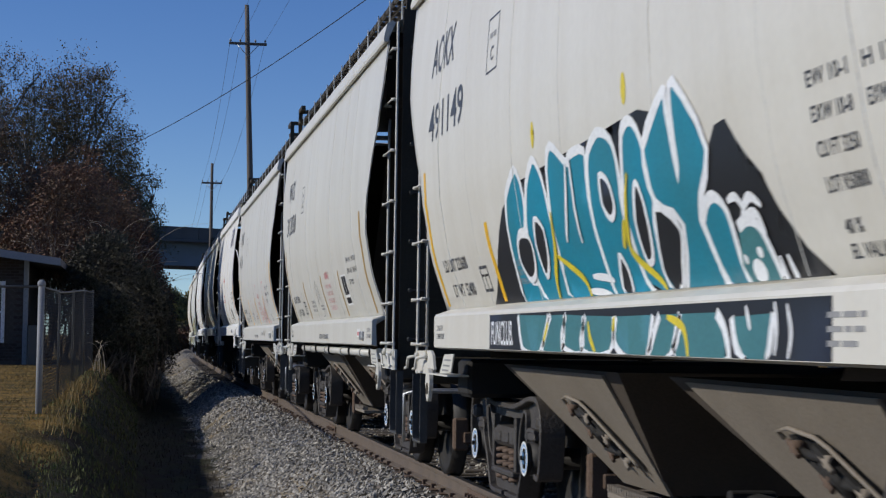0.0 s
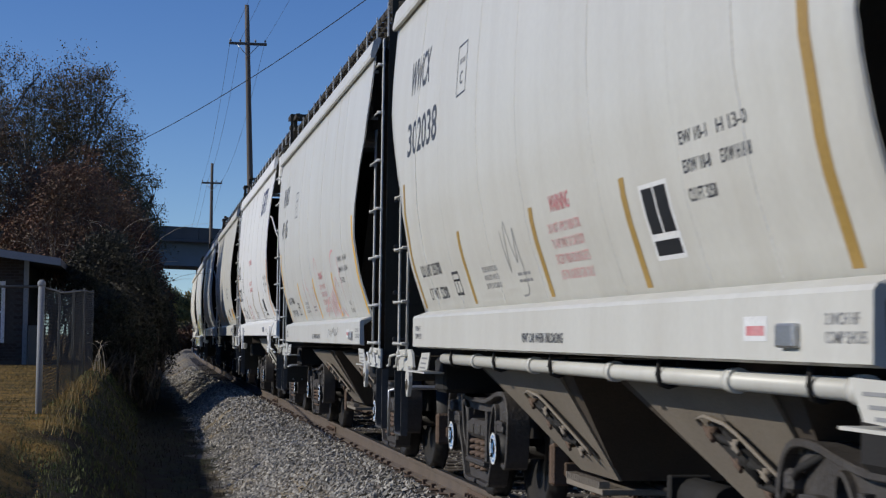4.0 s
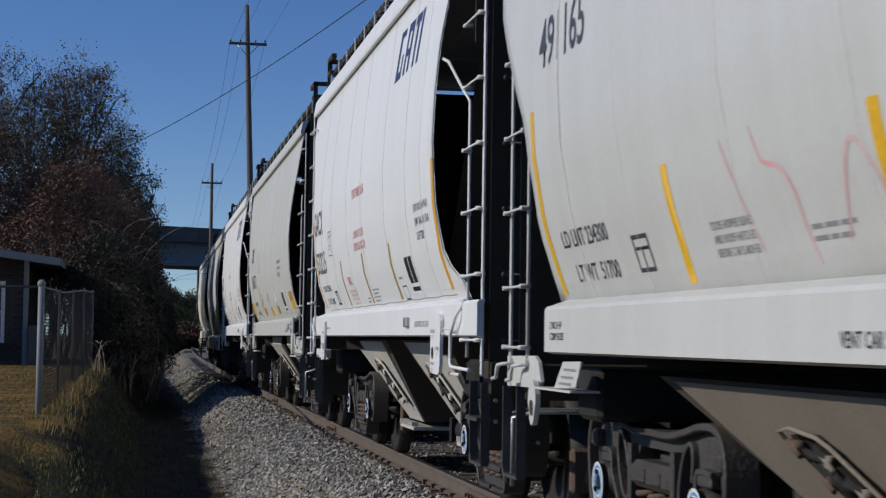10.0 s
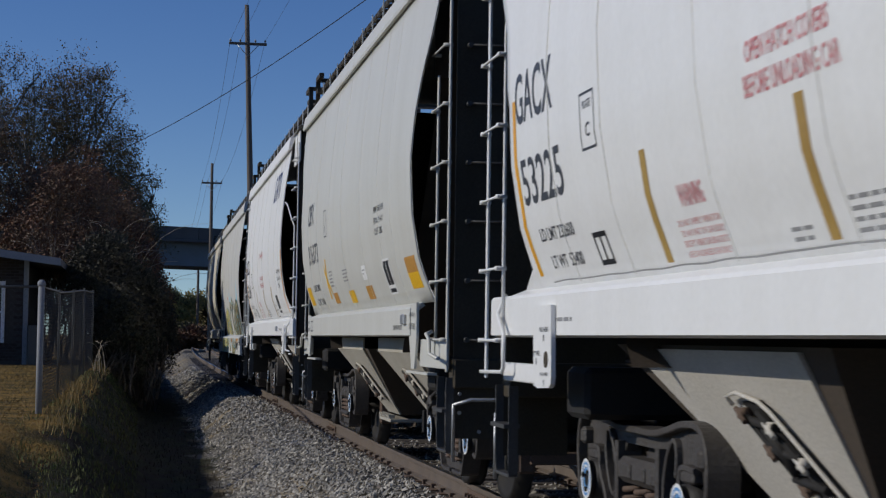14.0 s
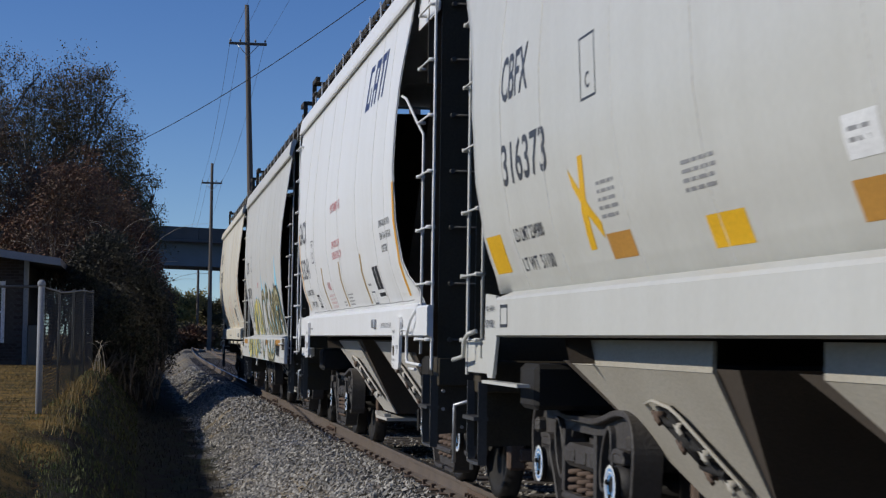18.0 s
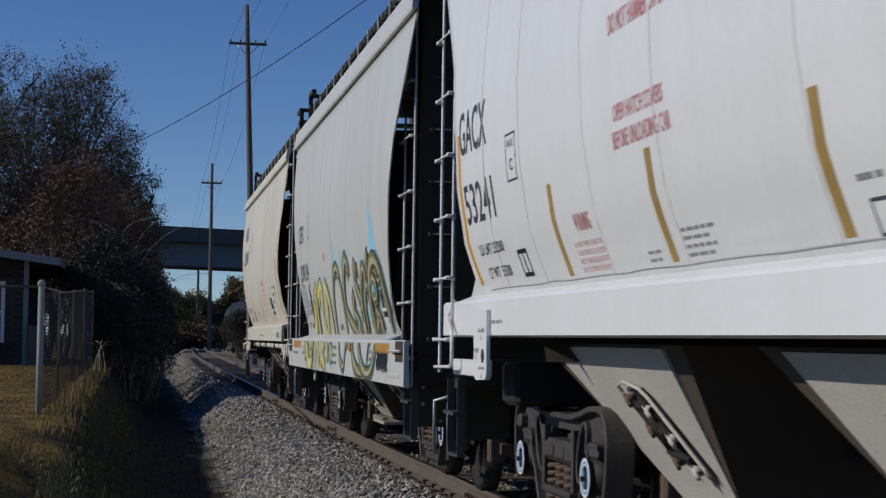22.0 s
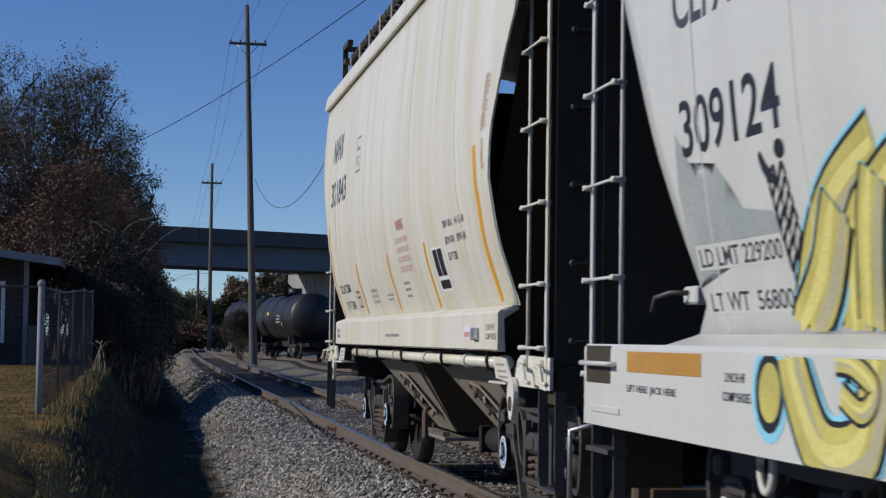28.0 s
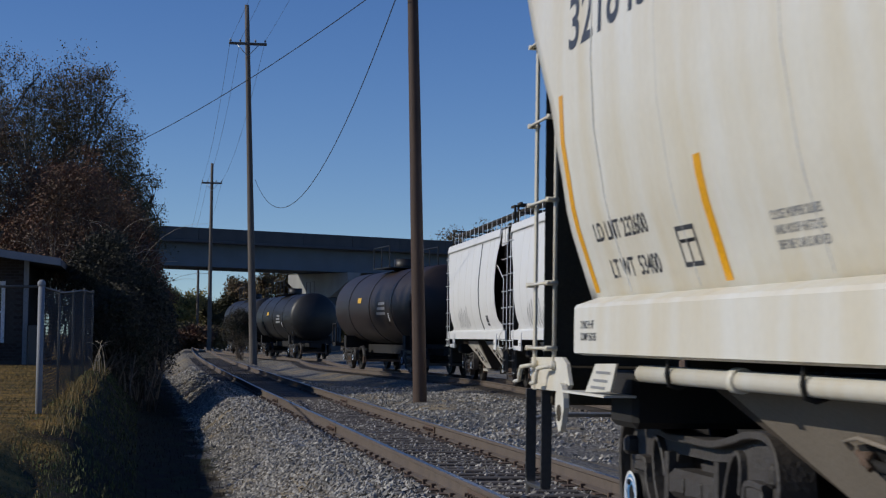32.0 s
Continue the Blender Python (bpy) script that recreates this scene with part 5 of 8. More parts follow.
def dims(sd, y, z, rows):
    for i, (a, b) in enumerate(rows):
        sd.text(a, y, y - 0.34, z - i * 0.115, z - i * 0.115 + 0.055, M_LETTER)
        if b:
            sd.text(b, y - 0.46, y - 0.8, z - i * 0.115, z - i * 0.115 + 0.055, M_LETTER)


def car_teal():
    sd = hopper_car("pipe", "cream", "cream covered hopper car with teal graffiti lettering on its side", 8.63, 6.0)
    deco_std(sd, "AOKX", "491149", M_YELLOW, M_YELLOW, "233600", "52400", 11, (2.42,))
    dims(sd, -3.14, 2.12, (("EW 10-1", "H 13-0"), ("EXW 10-8", "EXW H 8-8"), ("CU FT 3250", ""), ("LOT R50800", "")))
    sd.text("40 %", -3.18, -3.32, 1.64, 1.69, M_LETTER)
    sd.text("EL VALVE", -3.18, -3.5, 1.56, 1.61, M_LETTER)
    sd.bars(-3.18, -3.55, 1.26, 1.40, 3, M_PALETEXT, 5)
    # sprayed lettering
    sd.poly("graffiti_shadow", ((2.84, 1.45), (2.51, 1.66), (1.85, 2.07), (1.44, 2.19), (-0.91, 2.17), (-1.23, 2.29), (-1.46, 2.25), (-2.04, 2.01), (-2.19, 2.11), (-2.32, 2.12), (-2.41, 2.03), (-2.46, 1.9), (-2.6, 1.89), (-2.67, 1.76), (-2.62, 1.56), (-2.76, 1.57), (-2.87, 1.51), (-2.99, 1.44)), M_SPRAYBLACK, 0.002, "black sprayed cloud behind the letters")
    sd.rect("graffiti_shadow", 2.44, -3.22, 1.215, 1.455, M_SPRAYBLACK, 0.003)
    letters = (
        ((1.36, 2.27), (1.68, 2.14), (1.79, 1.88), (1.84, 1.46), (1.14, 1.45), (1.17, 1.62), (1.52, 1.63), (1.63, 1.75), (1.5, 1.9), (1.32, 1.92), (1.24, 2.11)),
        ((0.89, 2.28), (1.12, 2.16), (1.3, 1.88), (1.37, 1.62), (1.14, 1.45), (0.56, 1.44), (0.65, 1.69), (0.66, 1.91), (0.72, 2.16)),
        ((0.43, 2.31), (0.57, 2.2), (0.66, 1.82), (0.65, 1.44), (-0.44, 1.42), (-0.29, 1.66), (-0.2, 1.99), (-0.24, 2.21), (0.05, 2.22), (0.13, 2.19)),
        ((-0.52, 2.27), (-0.31, 2.2), (-0.22, 2.02), (-0.19, 1.66), (-0.29, 1.43), (-0.86, 1.42), (-0.8, 1.56), (-0.74, 1.82), (-0.79, 2.05), (-0.74, 2.21)),
        ((-1.07, 2.26), (-0.94, 2.22), (-0.83, 1.99), (-0.77, 1.82), (-0.8, 1.56), (-1.04, 1.44), (-1.31, 1.43), (-1.26, 1.54), (-1.26, 1.79), (-1.27, 2.03), (-1.19, 2.21)),
        ((-1.63, 2.32), (-1.25, 2.13), (-1.29, 1.88), (-1.57, 1.77), (-1.34, 1.43), (-1.94, 1.42), (-1.81, 1.77), (-2.08, 2.03), (-1.77, 2.34), (-1.69, 2.2), (-1.67, 1.95), (-1.64, 2.23)),
        ((-1.83, 1.77), (-1.93, 1.83), (-2.05, 1.85), (-2.15, 1.78), (-2.14, 1.6), (-2.16, 1.42), (-1.95, 1.42)),
    )
    for k, pts in enumerate(letters):
        sd.poly("graffiti_letter", pts, M_TEAL, 0.005 + 0.003 * k, "teal sprayed letter with white edge")
        sd.ribbon("graffiti_outline", pts + pts[:2], 0.05, M_SPRAYWHITE, 0.0065 + 0.003 * k, n=3)
    for pts in (
            ((1.03, 1.96), (1.13, 1.81), (1.1, 1.64), (0.93, 1.74), (0.86, 1.89)),
            ((-0.46, 2.07), (-0.44, 1.93), (-0.54, 1.86), (-0.64, 1.92), (-0.6, 2.03)),
            ((-0.48, 1.69), (-0.38, 1.54), (-0.48, 1.45), (-0.54, 1.5), (-0.56, 1.62)),
            ((-1.03, 1.98), (-0.91, 1.81), (-0.91, 1.65), (-1.02, 1.66), (-1.11, 1.82), (-1.1, 1.95)),
            ((1.52, 1.88), (1.63, 1.76), (1.52, 1.64), (1.34, 1.67), (1.23, 1.8), (1.28, 1.88)),
            ((-1.25, 1.86), (-1.11, 1.6), (-1.25, 1.46), (-1.41, 1.61), (-1.52, 1.76)),
            ):
        sd.poly("graffiti_counter", pts, M_SPRAYBLACK, 0.027)
        sd.ribbon("graffiti_counter", pts + pts[:2], 0.035, M_SPRAYWHITE, 0.0285, n=3)
    for pts in (
            ((0.13, 2.19), (0.25, 1.97), (0.4, 1.8)),
            ((0.05, 2.21), (0.08, 1.96), (0.1, 1.78)),
            ((0.1, 1.61), (-0.11, 1.6), (-0.27, 1.58)),
            ((0.25, 1.54), (0.02, 1.53), (-0.17, 1.51)),
            ((-2.19, 1.82), (-2.29, 1.83), (-2.34, 1.78), (-2.28, 1.74)),
            ((-2.33, 1.78), (-2.44, 1.82), (-2.53, 1.78)),
            ((-2.31, 1.75), (-2.45, 1.76), (-2.49, 1.68)),
            ((-2.55, 1.6), (-2.56, 1.52), (-2.58, 1.45)),
            ((-2.63, 1.6), (-2.66, 1.52), (-2.7, 1.44)),
            ):
        sd.ribbon("graffiti_stroke", pts, 0.04, M_SPRAYWHITE, 0.03, True)
    for pts in (
            ((0.61, 1.97), (0.7, 1.79), (0.9, 1.61), (0.94, 1.45)),
            ((-0.94, 2.04), (-0.77, 1.82), (-0.73, 1.69), (-1.05, 1.55), (-1.08, 1.46)),
            ((0.71, 1.74), (0.28, 1.6), (0.26, 1.46)),
            ((-0.74, 1.84), (-0.61, 1.72)),
            ):
        sd.ribbon("graffiti_drip", pts, 0.045, M_SPRAYYELLOW, 0.032, True)
    ball = ((-2.22, 1.72), (-2.33, 1.74), (-2.44, 1.71), (-2.5, 1.59), (-2.54, 1.43), (-2.19, 1.42), (-2.14, 1.58))
    sd.poly("graffiti_ball", ball, M_TEALDARK, 0.027, "dull teal sprayed ball with sprigs")
    sd.ribbon("graffiti_outline", ball[:5], 0.045, M_SPRAYWHITE, 0.029)
    for y, z, a, b in ((-2.31, 1.55, 0.07, 0.05), (-2.2, 1.6, 0.025, 0.02), (-2.37, 1.62, 0.03, 0.022)):
        sd.poly("graffiti_ball_spot", [(y + a * math.cos(k * math.pi / 6), z + b * math.sin(k * math.pi / 6)) for k in range(12)], M_SPRAYWHITE, 0.030)
    # lower parts of the letters on the sill
    for pts in (
            ((1.58, 1.43), (1.46, 1.24), (1.23, 1.2), (0.99, 1.21), (0.79, 1.42)),
            ((0.74, 1.42), (0.93, 1.21), (0.48, 1.2), (0.43, 1.42)),
            ((0.39, 1.42), (0.48, 1.26), (0.06, 1.21), (0.03, 1.41)),
            ((-0.02, 1.41), (0.06, 1.23), (-0.49, 1.22), (-0.55, 1.4)),
            ((-0.6, 1.4), (-0.58, 1.27), (-0.83, 1.19), (-1.1, 1.2), (-1.2, 1.4)),
            ((-1.3, 1.4), (-1.14, 1.2), (-1.39, 1.19), (-1.56, 1.3), (-1.59, 1.4)),
            ((-1.59, 1.4), (-1.53, 1.2), (-2.16, 1.19), (-2.17, 1.32), (-2.06, 1.4)),
            ((-2.24, 1.38), (-2.3, 1.26), (-2.48, 1.17), (-2.61, 1.2), (-2.69, 1.39)),
            ):
        sd.poly("graffiti_letter", pts, M_TEALDARK, 0.006)
        sd.ribbon("graffiti_outline", pts, 0.05, M_SPRAYWHITE, 0.008, n=3)
    for pts in (
            ((0.8, 1.38), (0.9, 1.28)),
            ((-0.07, 1.38), (-0.12, 1.3), (-0.22, 1.23)),
            ((-0.57, 1.4), (-0.54, 1.33)),
            ((-1.41, 1.39), (-1.64, 1.34), (-1.71, 1.21)),
            ):
        sd.ribbon("graffiti_drip", pts, 0.04, M_SPRAYYELLOW, 0.010, True)
    sd.text("FUNCLUB.", 2.38, 1.72, 1.25, 1.40, M_SPRAYWHITE)
    for pts in (((-2.7, 1.43), (-2.72, 1.34), (-2.7, 1.24)), ((-2.82, 1.42), (-2.86, 1.32), (-2.83, 1.23)), ((-2.4, 1.42), (-2.45, 1.33))):
        sd.ribbon("graffiti_stroke", pts, 0.03, M_SPRAYWHITE, 0.01, True)
    for y in (0.84, -1.03):
        sd.poly("paint_blob", [(y + 0.04 * math.cos(a), 2.41 + 0.075 * math.sin(a)) for a in [i * math.pi / 6 for i in range(12)]], M_SPRAYYELLOW, 0.006)


def car_numbers():
    sd = hopper_car("pipe", "grey_cream", "grey-cream covered hopper car with brown tape and a white pipe below", 21.48, 6.0, True)
    deco_std(sd, "WWCX", "302038", M_OCHRE, M_OCHRE, "233700", "52300", 21, (2.36, 0.05, -1.87))
    sign(sd, -2.12, -2.55, 1.64, 1.97)
    warning(sd, -0.4, -1.0, 1.6, 2.06, 4)
    dims(sd, -2.8, 2.08, (("EW 10-1", "H 13-0"), ("EXW 10-8", "EXW H 8-8"), ("CU FT 3250", "")))
    vent_text(sd)
    sd.rect("red_sticker", -3.43, -3.68, 1.29, 1.38, M_WHITE, 0.004)
    sd.rect("red_sticker", -3.46, -3.65, 1.31, 1.345, M_REDTEXT, 0.006)
    tag_reader(sd, -3.91, 1.31)
    sd.ribbon("scrawl", ((1.0, 1.95), (0.95, 1.7), (0.85, 2.0), (0.7, 1.75), (0.62, 1.95), (0.6, 1.6), (0.8, 1.55)), 0.012, M_PALETEXT)


def car_pink():
    sd = hopper_car("pipe", "pale_grey", "pale grey covered hopper car with faded pink scrawls", 34.215, 6.0)
    deco_std(sd, "RVRX", "491165", M_YELLOW, M_YELLOW, "234300", "51700", 31, (2.24, 0.07, -2.2), True, -4.5)
    warning(sd, -0.7, -1.3, 1.58, 2.08, 6)
    dims(sd, -2.98, 2.12, (("EW 10-1", "H 13-0"), ("EXW 10-8", "EXW H 8-8"), ("CU FT 3250", "")))
    vent_text(sd)
    r = random.Random(8)
    for pts, w in ((((1.5, 2.05), (1.42, 1.9), (1.36, 1.75), (1.3, 1.62)), 0.018), (((1.17, 2.07), (1.1, 1.94), (0.95, 1.9), (0.86, 1.82), (0.84, 1.68), (0.8, 1.55)), 0.022), (((0.5, 1.62), (0.38, 1.84), (0.28, 1.93), (0.16, 1.82), (0.08, 1.6)), 0.02),
                   (((-0.28, 2.02), (-0.3, 2.2), (-0.45, 2.26), (-0.6, 2.15), (-0.72, 1.9), (-0.8, 1.6)), 0.016), (((-0.72, 1.54), (-0.92, 1.64), (-1.1, 1.7), (-1.3, 1.75), (-1.46, 1.76)), 0.03),
                   (((-1.3, 1.74), (-1.42, 1.64), (-1.48, 1.54), (-1.5, 1.66), (-1.56, 1.76), (-1.6, 1.62), (-1.66, 1.54)), 0.035), (((-1.66, 1.56), (-1.7, 1.72), (-1.74, 1.8), (-1.78, 1.66), (-1.84, 1.54)), 0.035),
                   (((-1.84, 1.56), (-1.86, 1.74), (-1.93, 1.82), (-1.97, 1.72), (-1.92, 1.64), (-2.02, 1.58), (-2.1, 1.53)), 0.04), (((-2.08, 1.54), (-2.06, 1.74), (-2.14, 1.88), (-2.2, 1.78), (-2.14, 1.66), (-2.24, 1.58), (-2.34, 1.53)), 0.035),
                   (((-2.4, 1.55), (-2.32, 1.75), (-2.4, 1.9), (-2.55, 1.96), (-2.68, 1.86)), 0.025), (((-2.25, 2.05), (-2.28, 2.18), (-2.45, 2.25), (-2.67, 2.26)), 0.035), (((-2.85, 2.2), (-2.92, 2.05), (-2.98, 1.9), (-2.95, 1.7)), 0.025),
                   (((-2.5, 1.62), (-2.6, 1.56), (-2.75, 1.53)), 0.03)):
        sd.ribbon("pink_scrawl", pts, w, M_PINK, 0.006, True)
    sd.text("40 %", -3.18, -3.32, 1.64, 1.69, M_PALETEXT)
    sd.text("EL VALVE", -3.18, -3.5, 1.56, 1.61, M_PALETEXT)
    sd.ribbon("grey_scrawl", [(-1.5 - 0.055 * i + r.uniform(-0.05, 0.03), 1.34 + (r.uniform(0.0, 0.06) if i % 2 else -r.uniform(0.0, 0.05))) for i in range(20)], 0.012, M_PALETEXT)
    sd.rect("red_sticker", -3.43, -3.68, 1.29, 1.38, M_WHITE, 0.004)
    sd.rect("red_sticker", -3.46, -3.65, 1.31, 1.345, M_REDTEXT, 0.006)
    tag_reader(sd, -3.91, 1.31)


def car_white(number, load, light, s0):
    sd = hopper_car("full", "white", "white covered hopper car with a full-length sill and ochre tape", s0, 6.05)
    sd.text("GACX", 4.69, 3.8, 2.5, 2.79, M_LETTER)
    sd.text(number, 4.63, 3.69, 2.04, 2.3, M_LETTER)
    sd.outline("plate_box", 3.22, 2.95, 2.21, 2.49, 0.012, M_LETTER)
    sd.text("PLATE", 3.16, 3.01, 2.41, 2.45, M_LETTER)
    sd.text("C", 3.12, 3.04, 2.27, 2.34, M_LETTER)
    sd.text("LD LMT " + load, 4.43, 3.68, 1.83, 1.90, M_LETTER)
    sd.text("LT WT  " + light, 4.36, 3.68, 1.68, 1.75, M_LETTER)
    sd.outline("card_holder", 3.36, 3.11, 1.66, 1.82, 0.025, M_SPRAYBLACK)
    sd.rect("card_clip", 3.25, 3.22, 1.66, 1.82, M_SPRAYBLACK)
    sd.rect("tape", 4.77, 4.69, 1.65, 2.65, M_ORANGE)
    for y in (2.25, 0.38, -1.53):
        sd.rect("tape", y + 0.05, y - 0.04, 1.63, 2.12, M_OCHRE)
    sd.rect("tape", -4.05, -4.15, 1.65, 2.62, M_ORANGE)
    sd.text("DO NOT HAMMER ON CAR", 0.86, -0.08, 2.68, 2.78, M_REDTEXT)
    sd.text("OPEN HATCH COVERS", 0.83, 0.05, 2.28, 2.36, M_REDTEXT)
    sd.text("BEFORE UNLOADING CAR", 0.88, -0.01, 2.16, 2.24, M_REDTEXT)
    warning(sd, 1.85, 1.42, 1.63, 1.93, 9)
    sd.bars(0.75, 0.5, 1.63, 1.70, 2, M_PALETEXT, 3)
    sd.bars(0.18, -0.28, 1.63, 1.77, 4, M_PALETEXT, 4)
    sign(sd, -2.25, -2.72, 1.66, 1.98, 0.22)
    sd.bars(-1.72, -1.98, 1.78, 1.83, 1, M_PALETEXT, 2)
    sd.outline("lot_box", -1.76, -2.0, 1.62, 1.74, 0.012, M_LETTER)
    for i, (a, b) in enumerate((("EXW 10-8", "H 9-0"), ("EW  8-6", "H 15-0"), ("CU FT 3281", ""))):
        z = 2.28 - i * 0.11
        sd.text(a, -3.15, -3.5, z, z + 0.065, M_LETTER)
        if b:
            sd.text(b, -3.56, -3.82, z, z + 0.065, M_LETTER)
    y = -1.75                                                        # emblem in plain navy shapes, condensed and slanted
    for a, b, z0, z1 in ((0.0, 0.12, 3.5, 3.92), (0.12, 0.3, 3.86, 3.92), (0.12, 0.3, 3.5, 3.57), (0.26, 0.34, 3.5, 3.7), (0.46, 0.56, 3.5, 3.92), (0.56, 0.7, 3.84, 3.92), (0.56, 0.7, 3.64, 3.7), (0.68, 0.78, 3.5, 3.92),
                         (0.84, 1.14, 3.84, 3.92), (0.95, 1.05, 3.5, 3.84), (1.18, 1.28, 3.5, 3.92)):
        k = 0.35
        sd.poly("emblem_bar", ((y - a - (z0 - 3.5) * k, z0), (y - b - (z0 - 3.5) * k, z0), (y - b - (z1 - 3.5) * k, z1), (y - a - (z1 - 3.5) * k, z1)), M_NAVY, 0.006, "slanted navy emblem bar")
    r = random.Random(int(number))
    sd.ribbon("weld_line", [(4.5 - i * 0.3, 1.612 + r.uniform(-0.004, 0.004)) for i in range(30)], 0.007, M_PALETEXT, 0.005, n=3)
    tag_reader(sd, -2.38, 1.42)
    sd.bars(4.3, 3.6, 1.37, 1.42, 1, M_PALETEXT, 5)
    for words, far, near, z in (("PULL HERE", (4.32, 4.12), (-3.745, -3.92), 1.33), ("LIFT HERE", (4.475, 4.31), (-3.95, -4.12), 1.2), ("JACK HERE", (4.3, 4.11), (-3.745, -3.92), 1.085)):
        for a, b in (far, near):
            sd.text(words, a, b, z, z + 0.026, M_LETTER, -1.553)
            sd.text("I", (a + b) / 2 + 0.006, (a + b) / 2 - 0.006, z - 0.05, z - 0.015, M_LETTER, -1.553)
    sd.text("2 INCH TREAD CONC. SHOES", -2.75, -3.45, 1.38, 1.425, M_PALETEXT)


def car_squares():
    sd = hopper_car("plain", "grey", "light grey covered hopper car with orange and yellow square patches", 59.715, 5.65)
    sd.text("CBFX", 3.86, 3.13, 2.68, 2.95, M_LETTER)
    sd.text("316373", 3.9, 2.76, 2.19, 2.44, M_LETTER)
    sd.outline("plate_box", 1.95, 1.66, 2.45, 2.76, 0.012, M_LETTER)
    sd.text("C", 1.85, 1.77, 2.5, 2.58, M_LETTER)
    sd.text("LD LMT 234900", 3.84, 3.08, 1.86, 1.94, M_LETTER)
    sd.text("LT WT  51100", 3.84, 3.05, 1.69, 1.77, M_LETTER)
    for a, b, c, d, m in ((4.66, 4.22, 1.70, 1.93, M_YELLOW), (1.87, 1.45, 1.68, 1.80, M_RUSTTAPE), (0.36, -0.1, 1.66, 1.79, M_YELLOW), (-1.13, -1.58, 1.67, 1.80, M_RUSTTAPE),
                          (-4.02, -4.56, 1.83, 1.96, M_RUSTTAPE), (-4.02, -4.56, 1.70, 1.83, M_YELLOW)):
        sd.rect("square_patch", a, b, c, d, m)
    sd.poly("cross_tape", ((2.12, 2.2), (2.02, 2.2), (2.12, 1.74), (2.24, 1.74)), M_YELLOW, 0.005)
    sd.poly("cross_tape", ((2.36, 2.16), (2.30, 2.06), (1.9, 1.78), (1.88, 1.86)), M_YELLOW, 0.007)
    sd.bars(1.84, 1.5, 1.86, 2.06, 5, M_PALETEXT, 7)
    sd.bars(0.5, 0.05, 1.88, 2.03, 4, M_PALETEXT, 8)
    sd.rect("paper_label", -1.17, -1.45, 1.86, 2.0, M_WHITE)
    sd.bars(-1.21, -1.41, 1.9, 1.97, 2, M_PALETEXT, 9)
    sign(sd, -2.68, -3.1, 1.68, 2.0, 0.22)
    for i, a in enumerate(("EXW 10-8 H 8-9", "EW 8-6 H 14-11", "CU FT 3282")):
        sd.text(a, -2.5, -3.15 + i * 0.08, 2.43 - i * 0.1, 2.49 - i * 0.1, M_LETTER)
    tag_reader(sd, -3.92, 1.445)
    for y in (4.8, -4.17):
        sd.text("JACK HERE", y, y - 0.27, 1.455, 1.5, M_LETTER)
        sd.text("LIFT HERE", y, y - 0.27, 1.365, 1.41, M_LETTER)
    sd.outline("card_holder", 4.32, 4.1, 1.36, 1.5, 0.02, M_LETTER)
    sd.text("2 INCH HF COMP SHOES", -3.23, -3.75, 1.36, 1.40, M_LETTER)
    


def stroke_letter(sd, pts, w, under, over, light, lift, shade=True):
    """A fat sprayed stroke: pale halo, black edge, body, a dark side and a shine."""
    sd.ribbon("graffiti_halo", pts, w * 1.16 + 0.055, M_CYAN, lift * 0.5)
    sd.ribbon("graffiti_outline", pts, w * 1.16 + 0.022, under, lift + 0.0016)
    sd.ribbon("graffiti_letter", pts, w * 1.08, over, lift + 0.0032)
    sd.ribbon("graffiti_shade", [(y - w * 0.3, z - w * 0.12) for y, z in pts], w * 0.36, M_OLIVEDARK if shade else M_OLIVELIGHT, lift + 0.0042, True)
    sd.ribbon("graffiti_shine", [(y + w * 0.12, z + w * 0.1) for y, z in pts], w * 0.34, light, lift + 0.0052, True)


